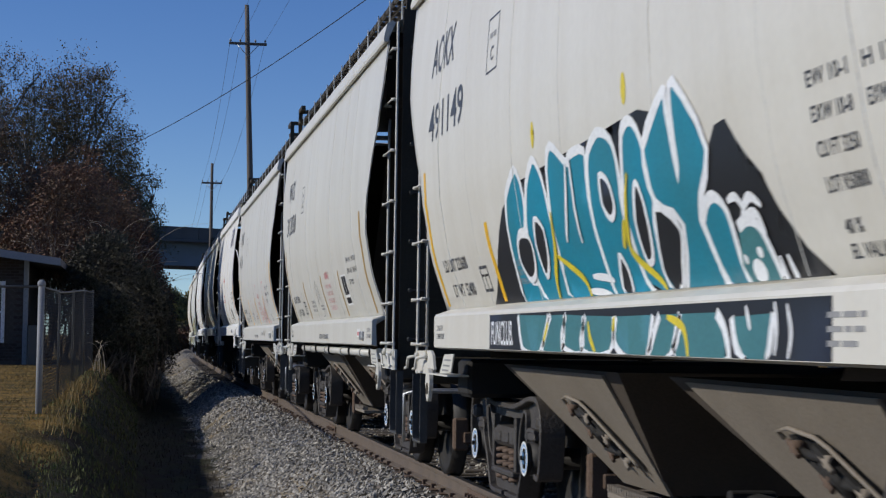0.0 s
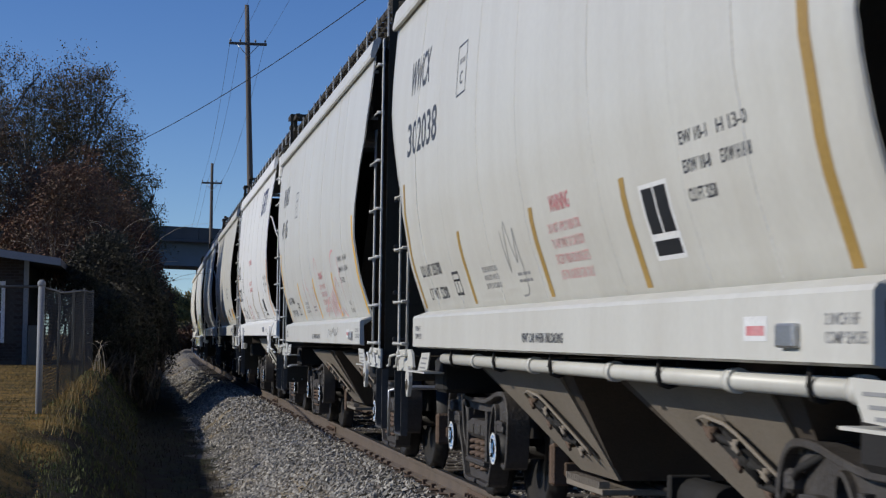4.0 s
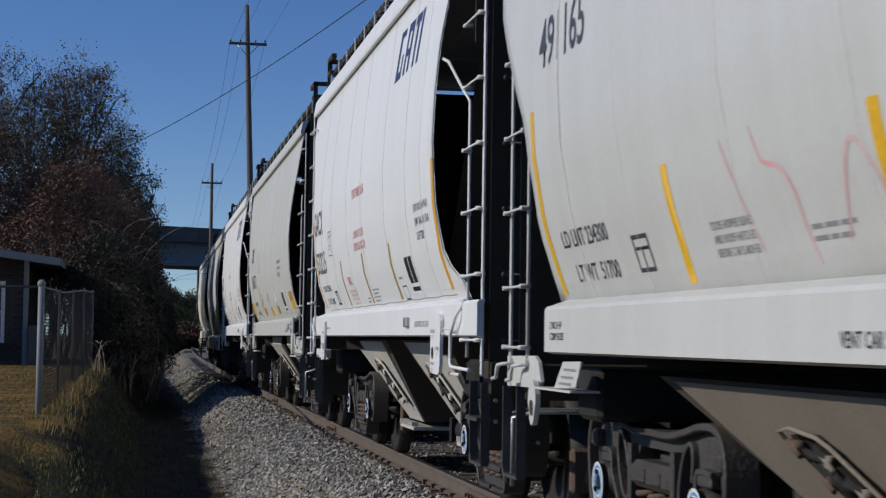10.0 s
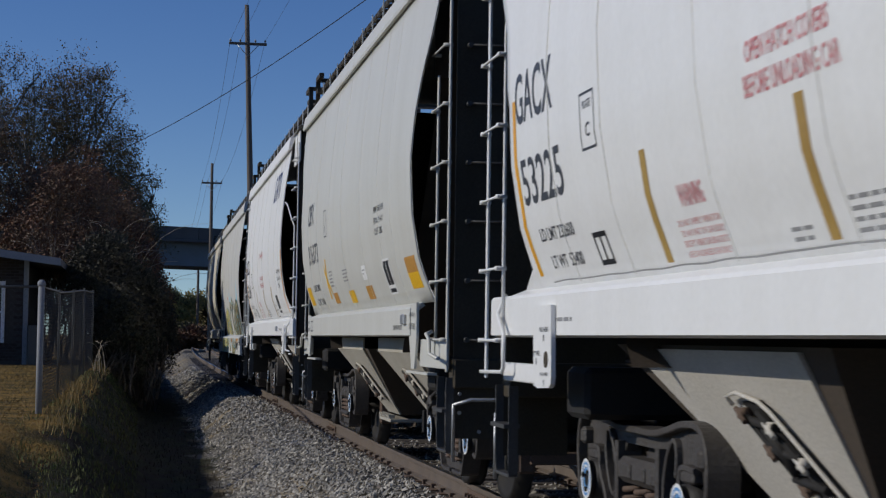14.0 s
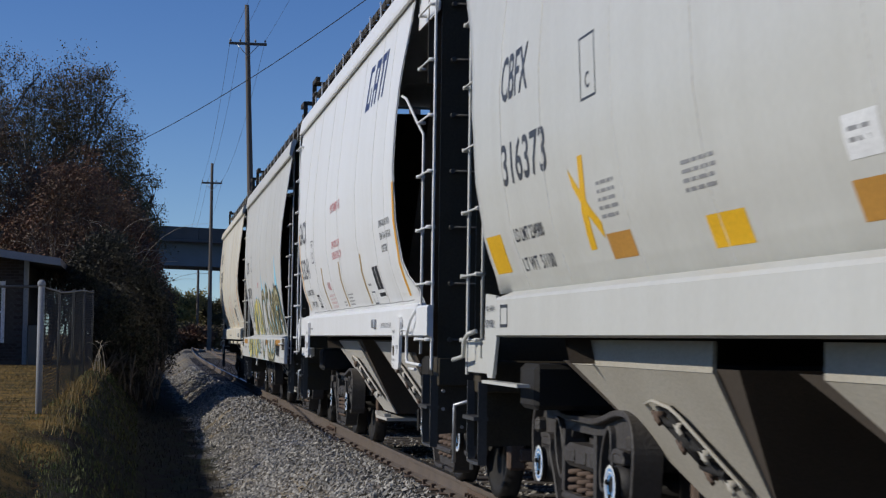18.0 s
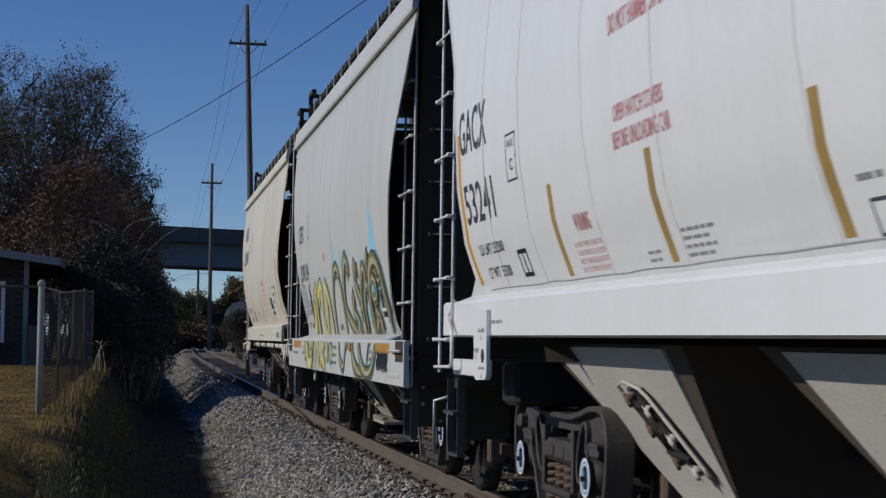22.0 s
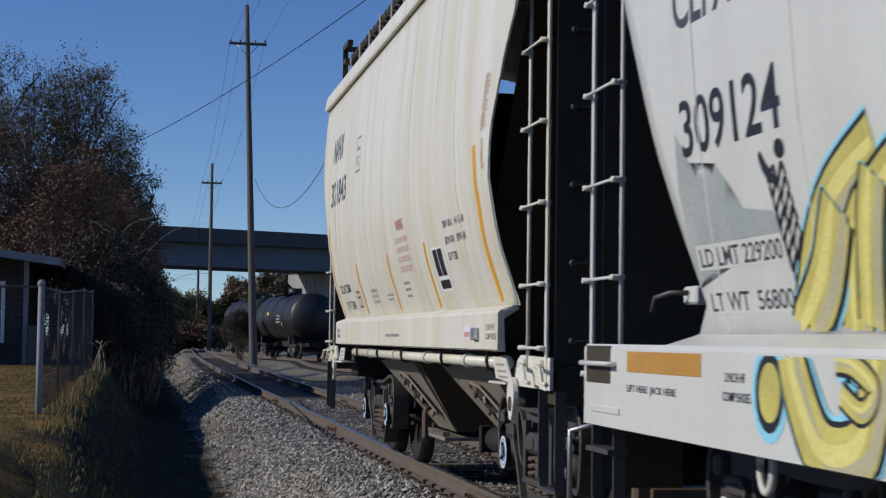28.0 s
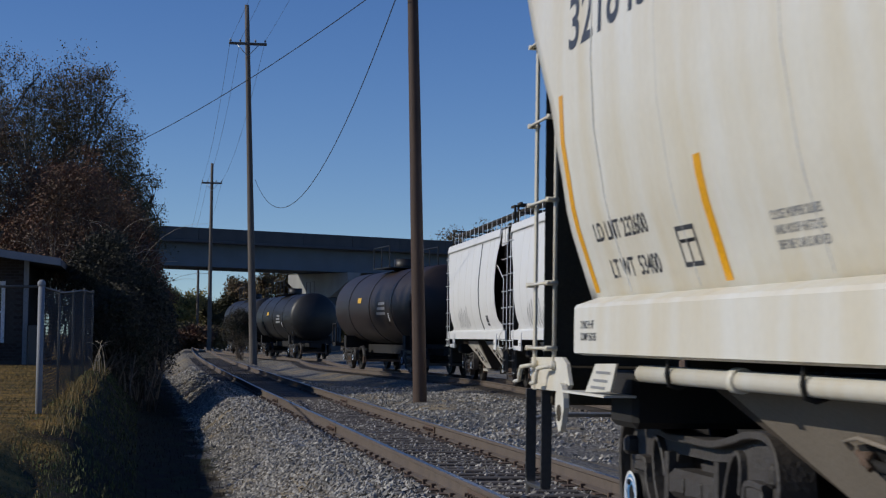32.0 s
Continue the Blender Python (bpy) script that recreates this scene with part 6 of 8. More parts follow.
def car_graffiti():
    sd = hopper_car("deep", "stone", "grey covered hopper car with olive and yellow graffiti", 85.145, 5.95)
    sd.text("CEFX", 4.12, 3.4, 2.53, 2.76, M_LETTER)
    sd.text("309124", 4.12, 3.0, 2.02, 2.25, M_SPRAYBLACK)
    sd.outline("plate_box", 2.95, 2.72, 2.55, 2.84, 0.012, M_LETTER)
    sd.rect("number_patch", 4.13, 3.13, 1.57, 1.67, PAINT["pale_grey"], 0.0045, "pale repainted patch behind the weights")
    sd.rect("number_patch", 4.08, 3.1, 1.395, 1.495, PAINT["pale_grey"], 0.0045)
    sd.text("LD LMT 229200", 4.09, 3.17, 1.58, 1.655, M_LETTER)
    sd.text("LT WT  56800", 4.05, 3.14, 1.405, 1.48, M_LETTER)
    sd.poly("worn_patch", ((4.16, 1.5), (4.24, 1.9), (4.2, 2.13), (4.06, 2.0), (3.98, 1.74), (3.9, 1.8), (3.76, 1.97), (3.6, 1.86), (3.5, 1.78), (3.2, 1.75), (3.12, 1.68), (3.95, 1.67), (4.08, 1.55)), M_OVERPAINT, 0.003, "grey patch of worn overpaint")
    sd.rect("red_patch", 1.14, 0.99, 2.19, 2.28, M_REDTEXT)
    r = random.Random(9)
    sd.poly("black_scrawl", [(3.06 + 0.05 * math.cos(a), 1.955 + 0.035 * math.sin(a)) for a in [i * math.pi / 6 for i in range(12)]], M_SPRAYBLACK, 0.006)
    sd.ribbon("black_scrawl", ((3.26, 1.96), (3.22, 1.9), (3.12, 1.84)), 0.05, M_SPRAYBLACK, 0.006, True)
    for k in range(9):                                                # a column of linked hand strokes
        y, z = 3.16 - k * 0.016, 1.88 - k * 0.052
        sd.ribbon("black_scrawl", ((y + 0.05, z + 0.03), (y + 0.04, z - 0.03), (y - 0.02, z + 0.02), (y - 0.05, z - 0.035), (y - 0.1, z + 0.025), (y - 0.13, z - 0.02)), r.uniform(0.016, 0.024), M_SPRAYBLACK, 0.006)
    sd.poly("black_scrawl", [(2.97 + 0.06 * math.cos(a) * (1 + 0.2 * math.sin(3 * a)), 1.42 + 0.035 * math.sin(a)) for a in [i * math.pi / 6 for i in range(12)]], M_SPRAYBLACK, 0.006)
    sign(sd, -3.45, -3.87, 1.46, 1.76, 0.3)
    for pts in (((0.23, 2.47), (0.12, 2.08), (-0.16, 2.06)), ((-3.2, 2.62), (-3.62, 2.0), (-3.1, 2.05)), ((-0.6, 2.3), (-0.8, 2.05), (-0.55, 2.05))):
        sd.poly("blue_spike", pts, M_CYAN, 0.004, "light blue sprayed spike")
    yellow = (
        (((3.1, 1.3), (2.72, 1.7), (2.28, 1.88)), 0.2),
        (((2.64, 1.3), (2.44, 1.66), (1.65, 1.89), (1.88, 1.53), (1.74, 1.3)), 0.2),
        (((1.59, 1.3), (1.17, 1.72), (0.88, 1.82)), 0.13),
        (((1.21, 1.9), (0.91, 1.68), (1.02, 1.3)), 0.2),
        (((3.05, 1.33), (2.8, 1.5), (2.62, 1.72)), 0.2), (((2.5, 1.33), (2.4, 1.6), (2.3, 1.8)), 0.16),
    )
    for i, (pts, w) in enumerate(yellow):
        stroke_letter(sd, pts, w, M_SPRAYBLACK, M_LEMON, M_LEMONLIGHT, 0.005 + i * 0.007, False)
    olive = (
        (((0.65, 1.3), (0.45, 1.7), (0.18, 1.98), (-0.16, 2.04), (-0.36, 1.93), (-0.45, 1.69), (-0.35, 1.3)), 0.15),
        (((-0.36, 2.07), (-0.35, 1.91)), 0.07),
        (((-1.3, 1.95), (-1.2, 2.06), (-1.04, 2.08), (-0.78, 1.89), (-0.68, 1.6), (-0.99, 1.41), (-1.39, 1.3)), 0.19),
        (((-1.88, 2.04), (-1.73, 1.88), (-1.89, 1.74), (-2.08, 1.63), (-1.85, 1.54)), 0.17),
        (((-1.53, 1.73), (-1.35, 1.57), (-1.57, 1.46), (-1.76, 1.34)), 0.16),
        (((-2, 2.06), (-1.98, 1.89)), 0.06),
        (((-2.06, 1.31), (-2.14, 1.67), (-2.34, 1.88), (-2.51, 1.96), (-2.64, 1.9), (-2.56, 1.81)), 0.14),
        (((-2.28, 1.32), (-2.36, 1.59), (-2.57, 1.77), (-2.73, 1.78), (-2.8, 1.64), (-2.68, 1.37)), 0.11),
        (((-2.84, 1.8), (-2.86, 2.01), (-2.97, 2.11)), 0.12),
        (((-2.93, 1.32), (-3.16, 1.45), (-3.29, 1.46), (-3.39, 1.32)), 0.17),
        (((-3.04, 1.68), (-3.17, 1.52), (-3.25, 1.49)), 0.13),
        (((-2.86, 1.32), (-2.85, 1.64), (-3.01, 1.88), (-3.24, 1.98), (-3.5, 1.98), (-3.74, 1.85), (-3.9, 1.63), (-3.99, 1.47)), 0.19),
        (((-3.99, 1.47), (-4.01, 1.37), (-4.04, 1.31)), 0.09),
        (((-3.03, 1.79), (-3.22, 1.84), (-3.39, 1.78), (-3.32, 1.66), (-3.11, 1.65), (-3.01, 1.73)), 0.1),
        (((-3.49, 1.9), (-3.57, 1.81), (-3.74, 1.83)), 0.06),
    )
    for i, (pts, w) in enumerate(olive):
        stroke_letter(sd, pts, w, M_SPRAYBLACK, M_OLIVE, M_OLIVELIGHT, 0.005 + i * 0.0035)
    for y, z, a, b in ((-3.2, 1.75, 0.09, 0.05), (-2.62, 1.52, 0.05, 0.1), (-1.62, 1.4, 0.04, 0.05)):
        sd.poly("blue_spot", [(y + a * math.cos(k * math.pi / 6), z + b * math.sin(k * math.pi / 6)) for k in range(12)], M_CYAN, 0.064)
    # on the sill
    low_y = (
        (((1.95, 1.26), (2.08, 0.92)), 0.14),
        (((1.77, 0.93), (1.54, 1.26), (1.26, 0.93)), 0.14),
        (((0.97, 1.25), (1.04, 0.94)), 0.13),
        (((0.63, 1.25), (0.95, 1.11), (0.56, 0.94)), 0.13),
        (((0.33, 1.26), (0.29, 1.01)), 0.13),
        (((2.82, 1.27), (2.76, 1.15), (2.58, 0.96), (2.4, 0.92), (2.22, 0.97), (2.13, 1.14), (2.09, 1.27)), 0.2),
        (((2.42, 1.23), (2.29, 1.22), (2.13, 1.15), (2.22, 1.08), (2.38, 1.13)), 0.06),
        )
    for i, (pts, w) in enumerate(low_y):
        stroke_letter(sd, pts, w, M_SPRAYBLACK, M_LEMON, M_LEMONLIGHT, 0.005 + i * 0.005, False)
    for y in (3.03, -0.02):
        for k, m in ((1.25, M_CYAN), (1.0, M_SPRAYBLACK), (0.74, M_LEMON)):
            sd.poly("graffiti_oval", [(y + 0.14 * k * math.cos(a), 1.115 + 0.14 * k * math.sin(a)) for a in [i * math.pi / 8 for i in range(16)]], m, 0.009 - 0.003 * k)
    low_o = (
        (((-0.82, 1.26), (-0.93, 1.07), (-1.27, 0.97), (-1.42, 1.16), (-1.62, 1.26)), 0.1),
        (((-2.02, 1.25), (-2.12, 1.08), (-2.45, 0.96), (-2.77, 0.92)), 0.14),
        (((-2.55, 1.26), (-2.78, 1.04), (-3.14, 0.94), (-3.54, 0.98), (-3.82, 1.18)), 0.13),
        (((-3.23, 1.02), (-3.31, 1.19), (-3.47, 1.27)), 0.05),
        )
    for i, (pts, w) in enumerate(low_o):
        stroke_letter(sd, pts, w, M_SPRAYBLACK, M_OLIVE, M_OLIVELIGHT, 0.005 + i * 0.004)
    sd.rect("orange_patch", -3.77, -4.72, 1.15, 1.25, M_RUSTTAPE)
    sd.rect("orange_patch", 4.82, 3.78, 1.15, 1.25, M_RUSTTAPE)
    sd.rect("orange_patch", -1.75, -1.92, 1.15, 1.25, M_RUSTTAPE, 0.03)
    r = random.Random(4)
    for i in range(13):
        y = -3.92 - i * 0.056
        sd.ribbon("black_drip", ((y, 1.18 - r.uniform(0, 0.03)), (y - 0.03, 1.11), (y + 0.02, 1.06), (y, 1.02 - r.uniform(0, 0.05))), 0.04, M_SPRAYBLACK, 0.007, True)
    sd.text("JACK HERE  LIFT HERE", -3.88, -4.66, 0.985, 1.025, M_LETTER)
    sd.text("CAUTION", 0.33, -0.05, 1.37, 1.44, M_LETTER)
    for i, t in enumerate(("OPEN HATCH", "BEFORE UNLOADING", "COMPARTMENT")):
        sd.text(t, -0.14 + (0.06 if i else 0.0), -0.58, 1.16 - i * 0.085, 1.20 - i * 0.085, M_LETTER)
    sd.text("2 INCH HF", -3.34, -3.56, 1.14, 1.175, M_LETTER)
    sd.text("COMP SHOES", -3.34, -3.6, 1.07, 1.105, M_LETTER)
    sd.text("2 INCH HF", 3.5, 3.28, 1.14, 1.175, M_LETTER)
    sd.text("COMP SHOES", 3.52, 3.22, 1.07, 1.105, M_LETTER)
    sd.text("LIFT HERE  JACK HERE", 4.82, 4.1, 1.055, 1.095, M_LETTER)
    tag_reader(sd, -2.96, 1.10)
    stand = part("brake_stand", made(lambda bm: [box(bm, -1.24, -1.18, 4.72, 4.78, 1.25, 1.78, 0.006), box(bm, -1.34, -1.1, 4.66, 4.84, 1.45, 1.53, 0.01)]), PAINT["stone"], sd.car, "small brake valve stand on the end sill")
    part("brake_pipe", made(bent, [(-1.2, 4.9, 1.26), (-1.2, 4.9, 1.9), (-1.2, 4.86, 2.05), (-1.2, 4.7, 2.1), (-1.2, 4.6, 2.3)], 0.014, 8), M_GALV, stand)
    part("brake_handle", made(bent, [(-1.3, 4.75, 1.5), (-1.42, 4.78, 1.5), (-1.45, 4.9, 1.48), (-1.45, 4.95, 1.42)], 0.012, 8), M_GRAB, stand)
    part("brake_valve", made(lambda bm: [rod(bm, (-1.2, 4.75, 1.62), (-1.2, 4.75, 1.86), 0.05, 10), rod(bm, (-1.28, 4.75, 1.7), (-1.1, 4.75, 1.7), 0.035, 8)]), M_RUSTY, stand)
    bm = bmesh.new()
    ring = [(-1.42, 3.55 + 0.07 * math.cos(a), 0.83 + 0.1 * math.sin(a)) for a in [i * math.pi / 8 for i in range(17)]]
    bent(bm, ring, 0.016)
    part("lifting_ring", bm, PAINT["stone"], sd.sillob)


def car_last():
    sd = hopper_car("pipe", "yellow_cream", "yellowed cream covered hopper car at the tail of the train", 97.83, 6.0, True)
    deco_std(sd, "NAHX", "321843", M_ORANGE, M_ORANGE, "232600", "53400", 41, (2.46, 0.18, -1.9))
    sign(sd, -2.2, -2.66, 1.64, 1.97)
    warning(sd, -0.55, -1.14, 1.83, 2.28, 14)
    sd.bars(-0.4, -0.78, 1.62, 1.78, 3, M_PALETEXT, 5)
    dims(sd, -2.85, 2.08, (("EW 10-1", "H 13-0"), ("EXW 10-8", "EXW H 8-8"), ("CU FT 3250", "")))
    sd.bars(0.5, -0.5, 1.28, 1.34, 1, M_PALETEXT, 5)
    sd.rect("red_sticker", -3.43, -3.68, 1.29, 1.38, M_WHITE, 0.004)
    sd.rect("red_sticker", -3.46, -3.65, 1.30, 1.335, M_REDTEXT, 0.006)
    tag_reader(sd, -3.91, 1.32)
    r = random.Random(6)
    for i in range(26):
        z = 2.6 + i * 0.013
        y = -4.5 - (z - 2.6) * 0.35 + r.uniform(-0.03, 0.03)
        sd.ribbon("rust_scar", ((y, z), (y - r.uniform(0.03, 0.1), z + 0.008), (y - r.uniform(0.1, 0.2), z + 0.004)), 0.009, M_SCRAPE, 0.005, True)
    for i in range(12):
        z = 2.36 + i * 0.016
        y = -4.47 + r.uniform(-0.03, 0.02)
        sd.ribbon("rust_scar", ((y, z), (y - 0.03, z + 0.012), (y - r.uniform(0.04, 0.1), z - 0.01)), 0.010, M_SCRAPE, 0.005, True)


car_teal()
car_numbers()
car_pink()
car_white("53225", "232600", "53400", 46.24)
car_squares()
car_white("53241", "232500", "53500", 72.31)
car_graffiti()
car_last()


# ---- poles and wires ----
def utility_pole(name, x, y, z0, height, r0, r1, material, label, arms=(), lean=(0, 0)):
    pole = new(name)
    tagged(pole, label, "utility pole", "poles along the track")
    pole.matrix_basis = pose(x, y, z0)

    def shaft():
        bm = bmesh.new()
        n, k = 14, 12
        rows = []
        for i in range(n + 1):
            t = i / n
            c = Vector((lean[0] * t * height, lean[1] * t * height, t * (height + 0.5) - 0.5))
            r = r0 + (r1 - r0) * t
            rows.append([bm.verts.new(c + Vector((math.cos(a) * r, math.sin(a) * r, 0)) * (1 + 0.04 * noise.noise(Vector((a, t * 30, x))))) for a in [2 * math.pi * j / k for j in range(k)]])
        for p, q in zip(rows, rows[1:]):
            for j in range(k):
                bm.faces.new((p[j], p[(j + 1) % k], q[(j + 1) % k], q[j])).smooth = True
        bm.faces.new(rows[-1])
        return bm
    part("pole_shaft", shaft(), material, pole)
    for za, half, yaw in arms:
        off = Vector((lean[0] * za, lean[1] * za, 0))
        bm = bmesh.new()
        box(bm, -half, half, -0.22, -0.12, za - 0.08, za + 0.08, 0.01)
        arm = part("crossarm", bm, M_POLE, pole)
        arm.matrix_basis = pose(off.x, off.y, 0, 0, 0, yaw)
        for s in (-1, 1):
            bm = bmesh.new()
            bent(bm, [(s * half * 0.55, -0.24, za - 0.1), (0, -0.24, za - 0.75)], 0.025)
            part("arm_brace", bm, M_GALV, arm)
        for q in (-0.92, -0.4, 0.4, 0.92):
            bm = bmesh.new()
            rod(bm, (q * half, -0.17, za + 0.08), (q * half, -0.17, za + 0.2), 0.03, 8)
            rod(bm, (q * half, -0.17, za + 0.14), (q * half, -0.17, za + 0.26), 0.07, 10, 0.05)
            part("insulator", bm, M_CONC, arm)
    return pole


utility_pole("utility_pole", 6.67, 105.0, -0.1, 21.1, 0.24, 0.13, M_POLE, "tall weathered grey wooden utility pole with one crossarm", ((18.75, 1.12, 2),), (-0.038, 0))
utility_pole("utility_pole", 6.55, 170.0, 0.0, 17.8, 0.22, 0.13, M_POLE, "grey wooden utility pole with crossarm before the bridge", ((15.9, 0.98, 2),), (-0.003, 0))
utility_pole("utility_pole", 7.3, 230.0, 0.2, 11.0, 0.2, 0.14, M_POLE, "thin wooden pole standing beyond the bridge")
utility_pole("utility_pole", 6.37, 40.1, -0.15, 11.5, 0.165, 0.115, M_CREOSOTE, "dark creosoted wooden pole between the two tracks", (), (-0.034, 0))


def wire(a, b, sag, r, label):
    """A hanging cable between two points."""
    a, b = Vector(a), Vector(b)
    bm = bmesh.new()
    n, prev = 28, None
    for i in range(n + 1):
        t = i / n
        p = a + (b - a) * t - Vector((0, 0, sag * 4 * t * (1 - t)))
        d = (b - a).normalized()
        u = d.cross(Vector((0, 0, 1))).normalized()
        w = u.cross(d)
        ring = [bm.verts.new(p + u * math.cos(k) * r + w * math.sin(k) * r) for k in (0.5, 2.6, 4.7)]
        if prev:
            for j in range(3):
                bm.faces.new((prev[j], prev[(j + 1) % 3], ring[(j + 1) % 3], ring[j]))
        prev = ring
    tagged(part("overhead_wire", bm, M_WIRE), label, "wire", "overhead wires")


ARM1 = (6.67 - 0.712, 104.8, 18.85)
ARM2 = (6.5, 169.8, 16.1)
for q in (-1.03, -0.45, 1.03):
    wire((ARM1[0] + q, ARM1[1], ARM1[2]), (ARM2[0] + q * 0.9, ARM2[1], ARM2[2]), 1.2, 0.011, "thin sagging wire between the crossarms")
    wire((ARM1[0] + q, ARM1[1], ARM1[2]), (7.5 + q, 40, 20.5), 0.6, 0.011, "thin wire rising overhead from the tall pole")
    wire((ARM2[0] + q * 0.9, ARM2[1], ARM2[2]), (6.8 + q, 240, 14), 1.2, 0.011, "thin wire running on beyond the bridge")
wire((-1.2, 64.0, 7.7), (5.9, 38.0, 9.6), 0.35, 0.013, "thick black service cable crossing over the track")
wire((6.55, 105.0, 10.6), (5.95, 40.0, 10.0), 3.4, 0.016, "slack cable hanging between the two poles")


# ---- the overpass ----
def overpass():
    br = new("overpass")
    tagged(br, "long road overpass with concrete parapet and blue-grey steel girders", "bridge", kind="structure")
    br.matrix_basis = pose(1.9, 175.0, 0, 0, 0, math.degrees(math.atan2(12, 25)))
    u0, u1 = -140, 150
    bm = bmesh.new()
    box(bm, u0, u1, 0.0, 11.0, 10.55, 10.95)
    box(bm, u0, u1, 0.25, 10.8, 10.95, 11.35)
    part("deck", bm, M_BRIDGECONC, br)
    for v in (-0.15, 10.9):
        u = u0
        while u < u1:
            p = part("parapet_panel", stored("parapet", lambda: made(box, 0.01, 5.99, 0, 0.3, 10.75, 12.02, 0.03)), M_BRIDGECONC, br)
            p.matrix_basis = pose(u, v, 0)
            u += 6.0
    for v in (0.9, 3.7, 6.5, 9.3):
        bm = bmesh.new()
        box(bm, u0, u1, v - 0.02, v + 0.02, 8.25, 10.5)
        box(bm, u0, u1, v - 0.3, v + 0.3, 8.2, 8.27)
        box(bm, u0, u1, v - 0.25, v + 0.25, 10.48, 10.55)
        u = u0
        while u < u1:
            box(bm, u - 0.01, u + 0.01, v + 0.02, v + 0.2, 8.27, 10.48)
            u += 4.0
        part("girder", bm, M_GIRDER, br)
    bm = bmesh.new()
    box(bm, u0, u1, -0.6, -0.15, 10.5, 10.75, 0.04)
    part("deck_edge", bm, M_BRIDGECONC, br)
    for u in (-45, -14, 22, 48, 80):
        bm = bmesh.new()
        vs = ((-0.6, 8.15), (11.6, 8.15), (11.6, 7.2), (8.2, 5.6), (2.8, 5.6), (-0.6, 7.2))
        a = [bm.verts.new((u - 0.8, v, z)) for v, z in vs]
        c = [bm.verts.new((u + 0.8, v, z)) for v, z in vs]
        for i in range(6):
            bm.faces.new((a[i], a[(i + 1) % 6], c[(i + 1) % 6], c[i]))
        bm.faces.new(a)
        bm.faces.new(c)
        bmesh.ops.recalc_face_normals(bm, faces=bm.faces)
        cap = part("pier_cap", bm, M_CONC, br, "pale concrete hammerhead pier cap")
        bm = bmesh.new()
        box(bm, u - 0.75, u + 0.75, 2.9, 8.1, -1.5, 5.6, 0.1)
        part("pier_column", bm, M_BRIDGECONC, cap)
    return br


overpass()


def bridge_car():
    car = new("passenger_car")
    tagged(car, "dark passenger car driving along the road overpass", "car")
    bm = bmesh.new()
    prism(bm, ((-2.2, 0.35), (2.2, 0.35), (2.25, 0.78), (1.5, 0.98), (0.9, 1.45), (-1.5, 1.5), (-2.0, 1.05), (-2.25, 0.95)), -0.85, 0.85)
    part("body", bm, mat("dark_car_paint", (0.03, 0.032, 0.036), 0.3, bump=0), car)
    for s in (-1, 1):
        bm = bmesh.new()
        prism(bm, ((-1.4, 1.02), (1.05, 1.02), (0.7, 1.36), (-1.3, 1.4)), s * 0.853, s * 0.862)
        part("side_window", bm, M_GLASS, car)
    for y in (-1.4, 1.4):
        for s in (-1, 1):
            bm = bmesh.new()
            rod(bm, (s * 0.68, y, 0.33), (s * 0.88, y, 0.33), 0.33, 16)
            part("wheel", bm, M_WIRE, car)
    return car


BRIDGE_CAR = bridge_car()


# ---- cars standing on the siding ----
def siding_pose(y):
    x0, x1 = side_x(y - 4), side_x(y + 4)
    return pose((x0 + x1) / 2, y, 0.0, 0, 0, -math.degrees(math.atan2(x1 - x0, 8)))


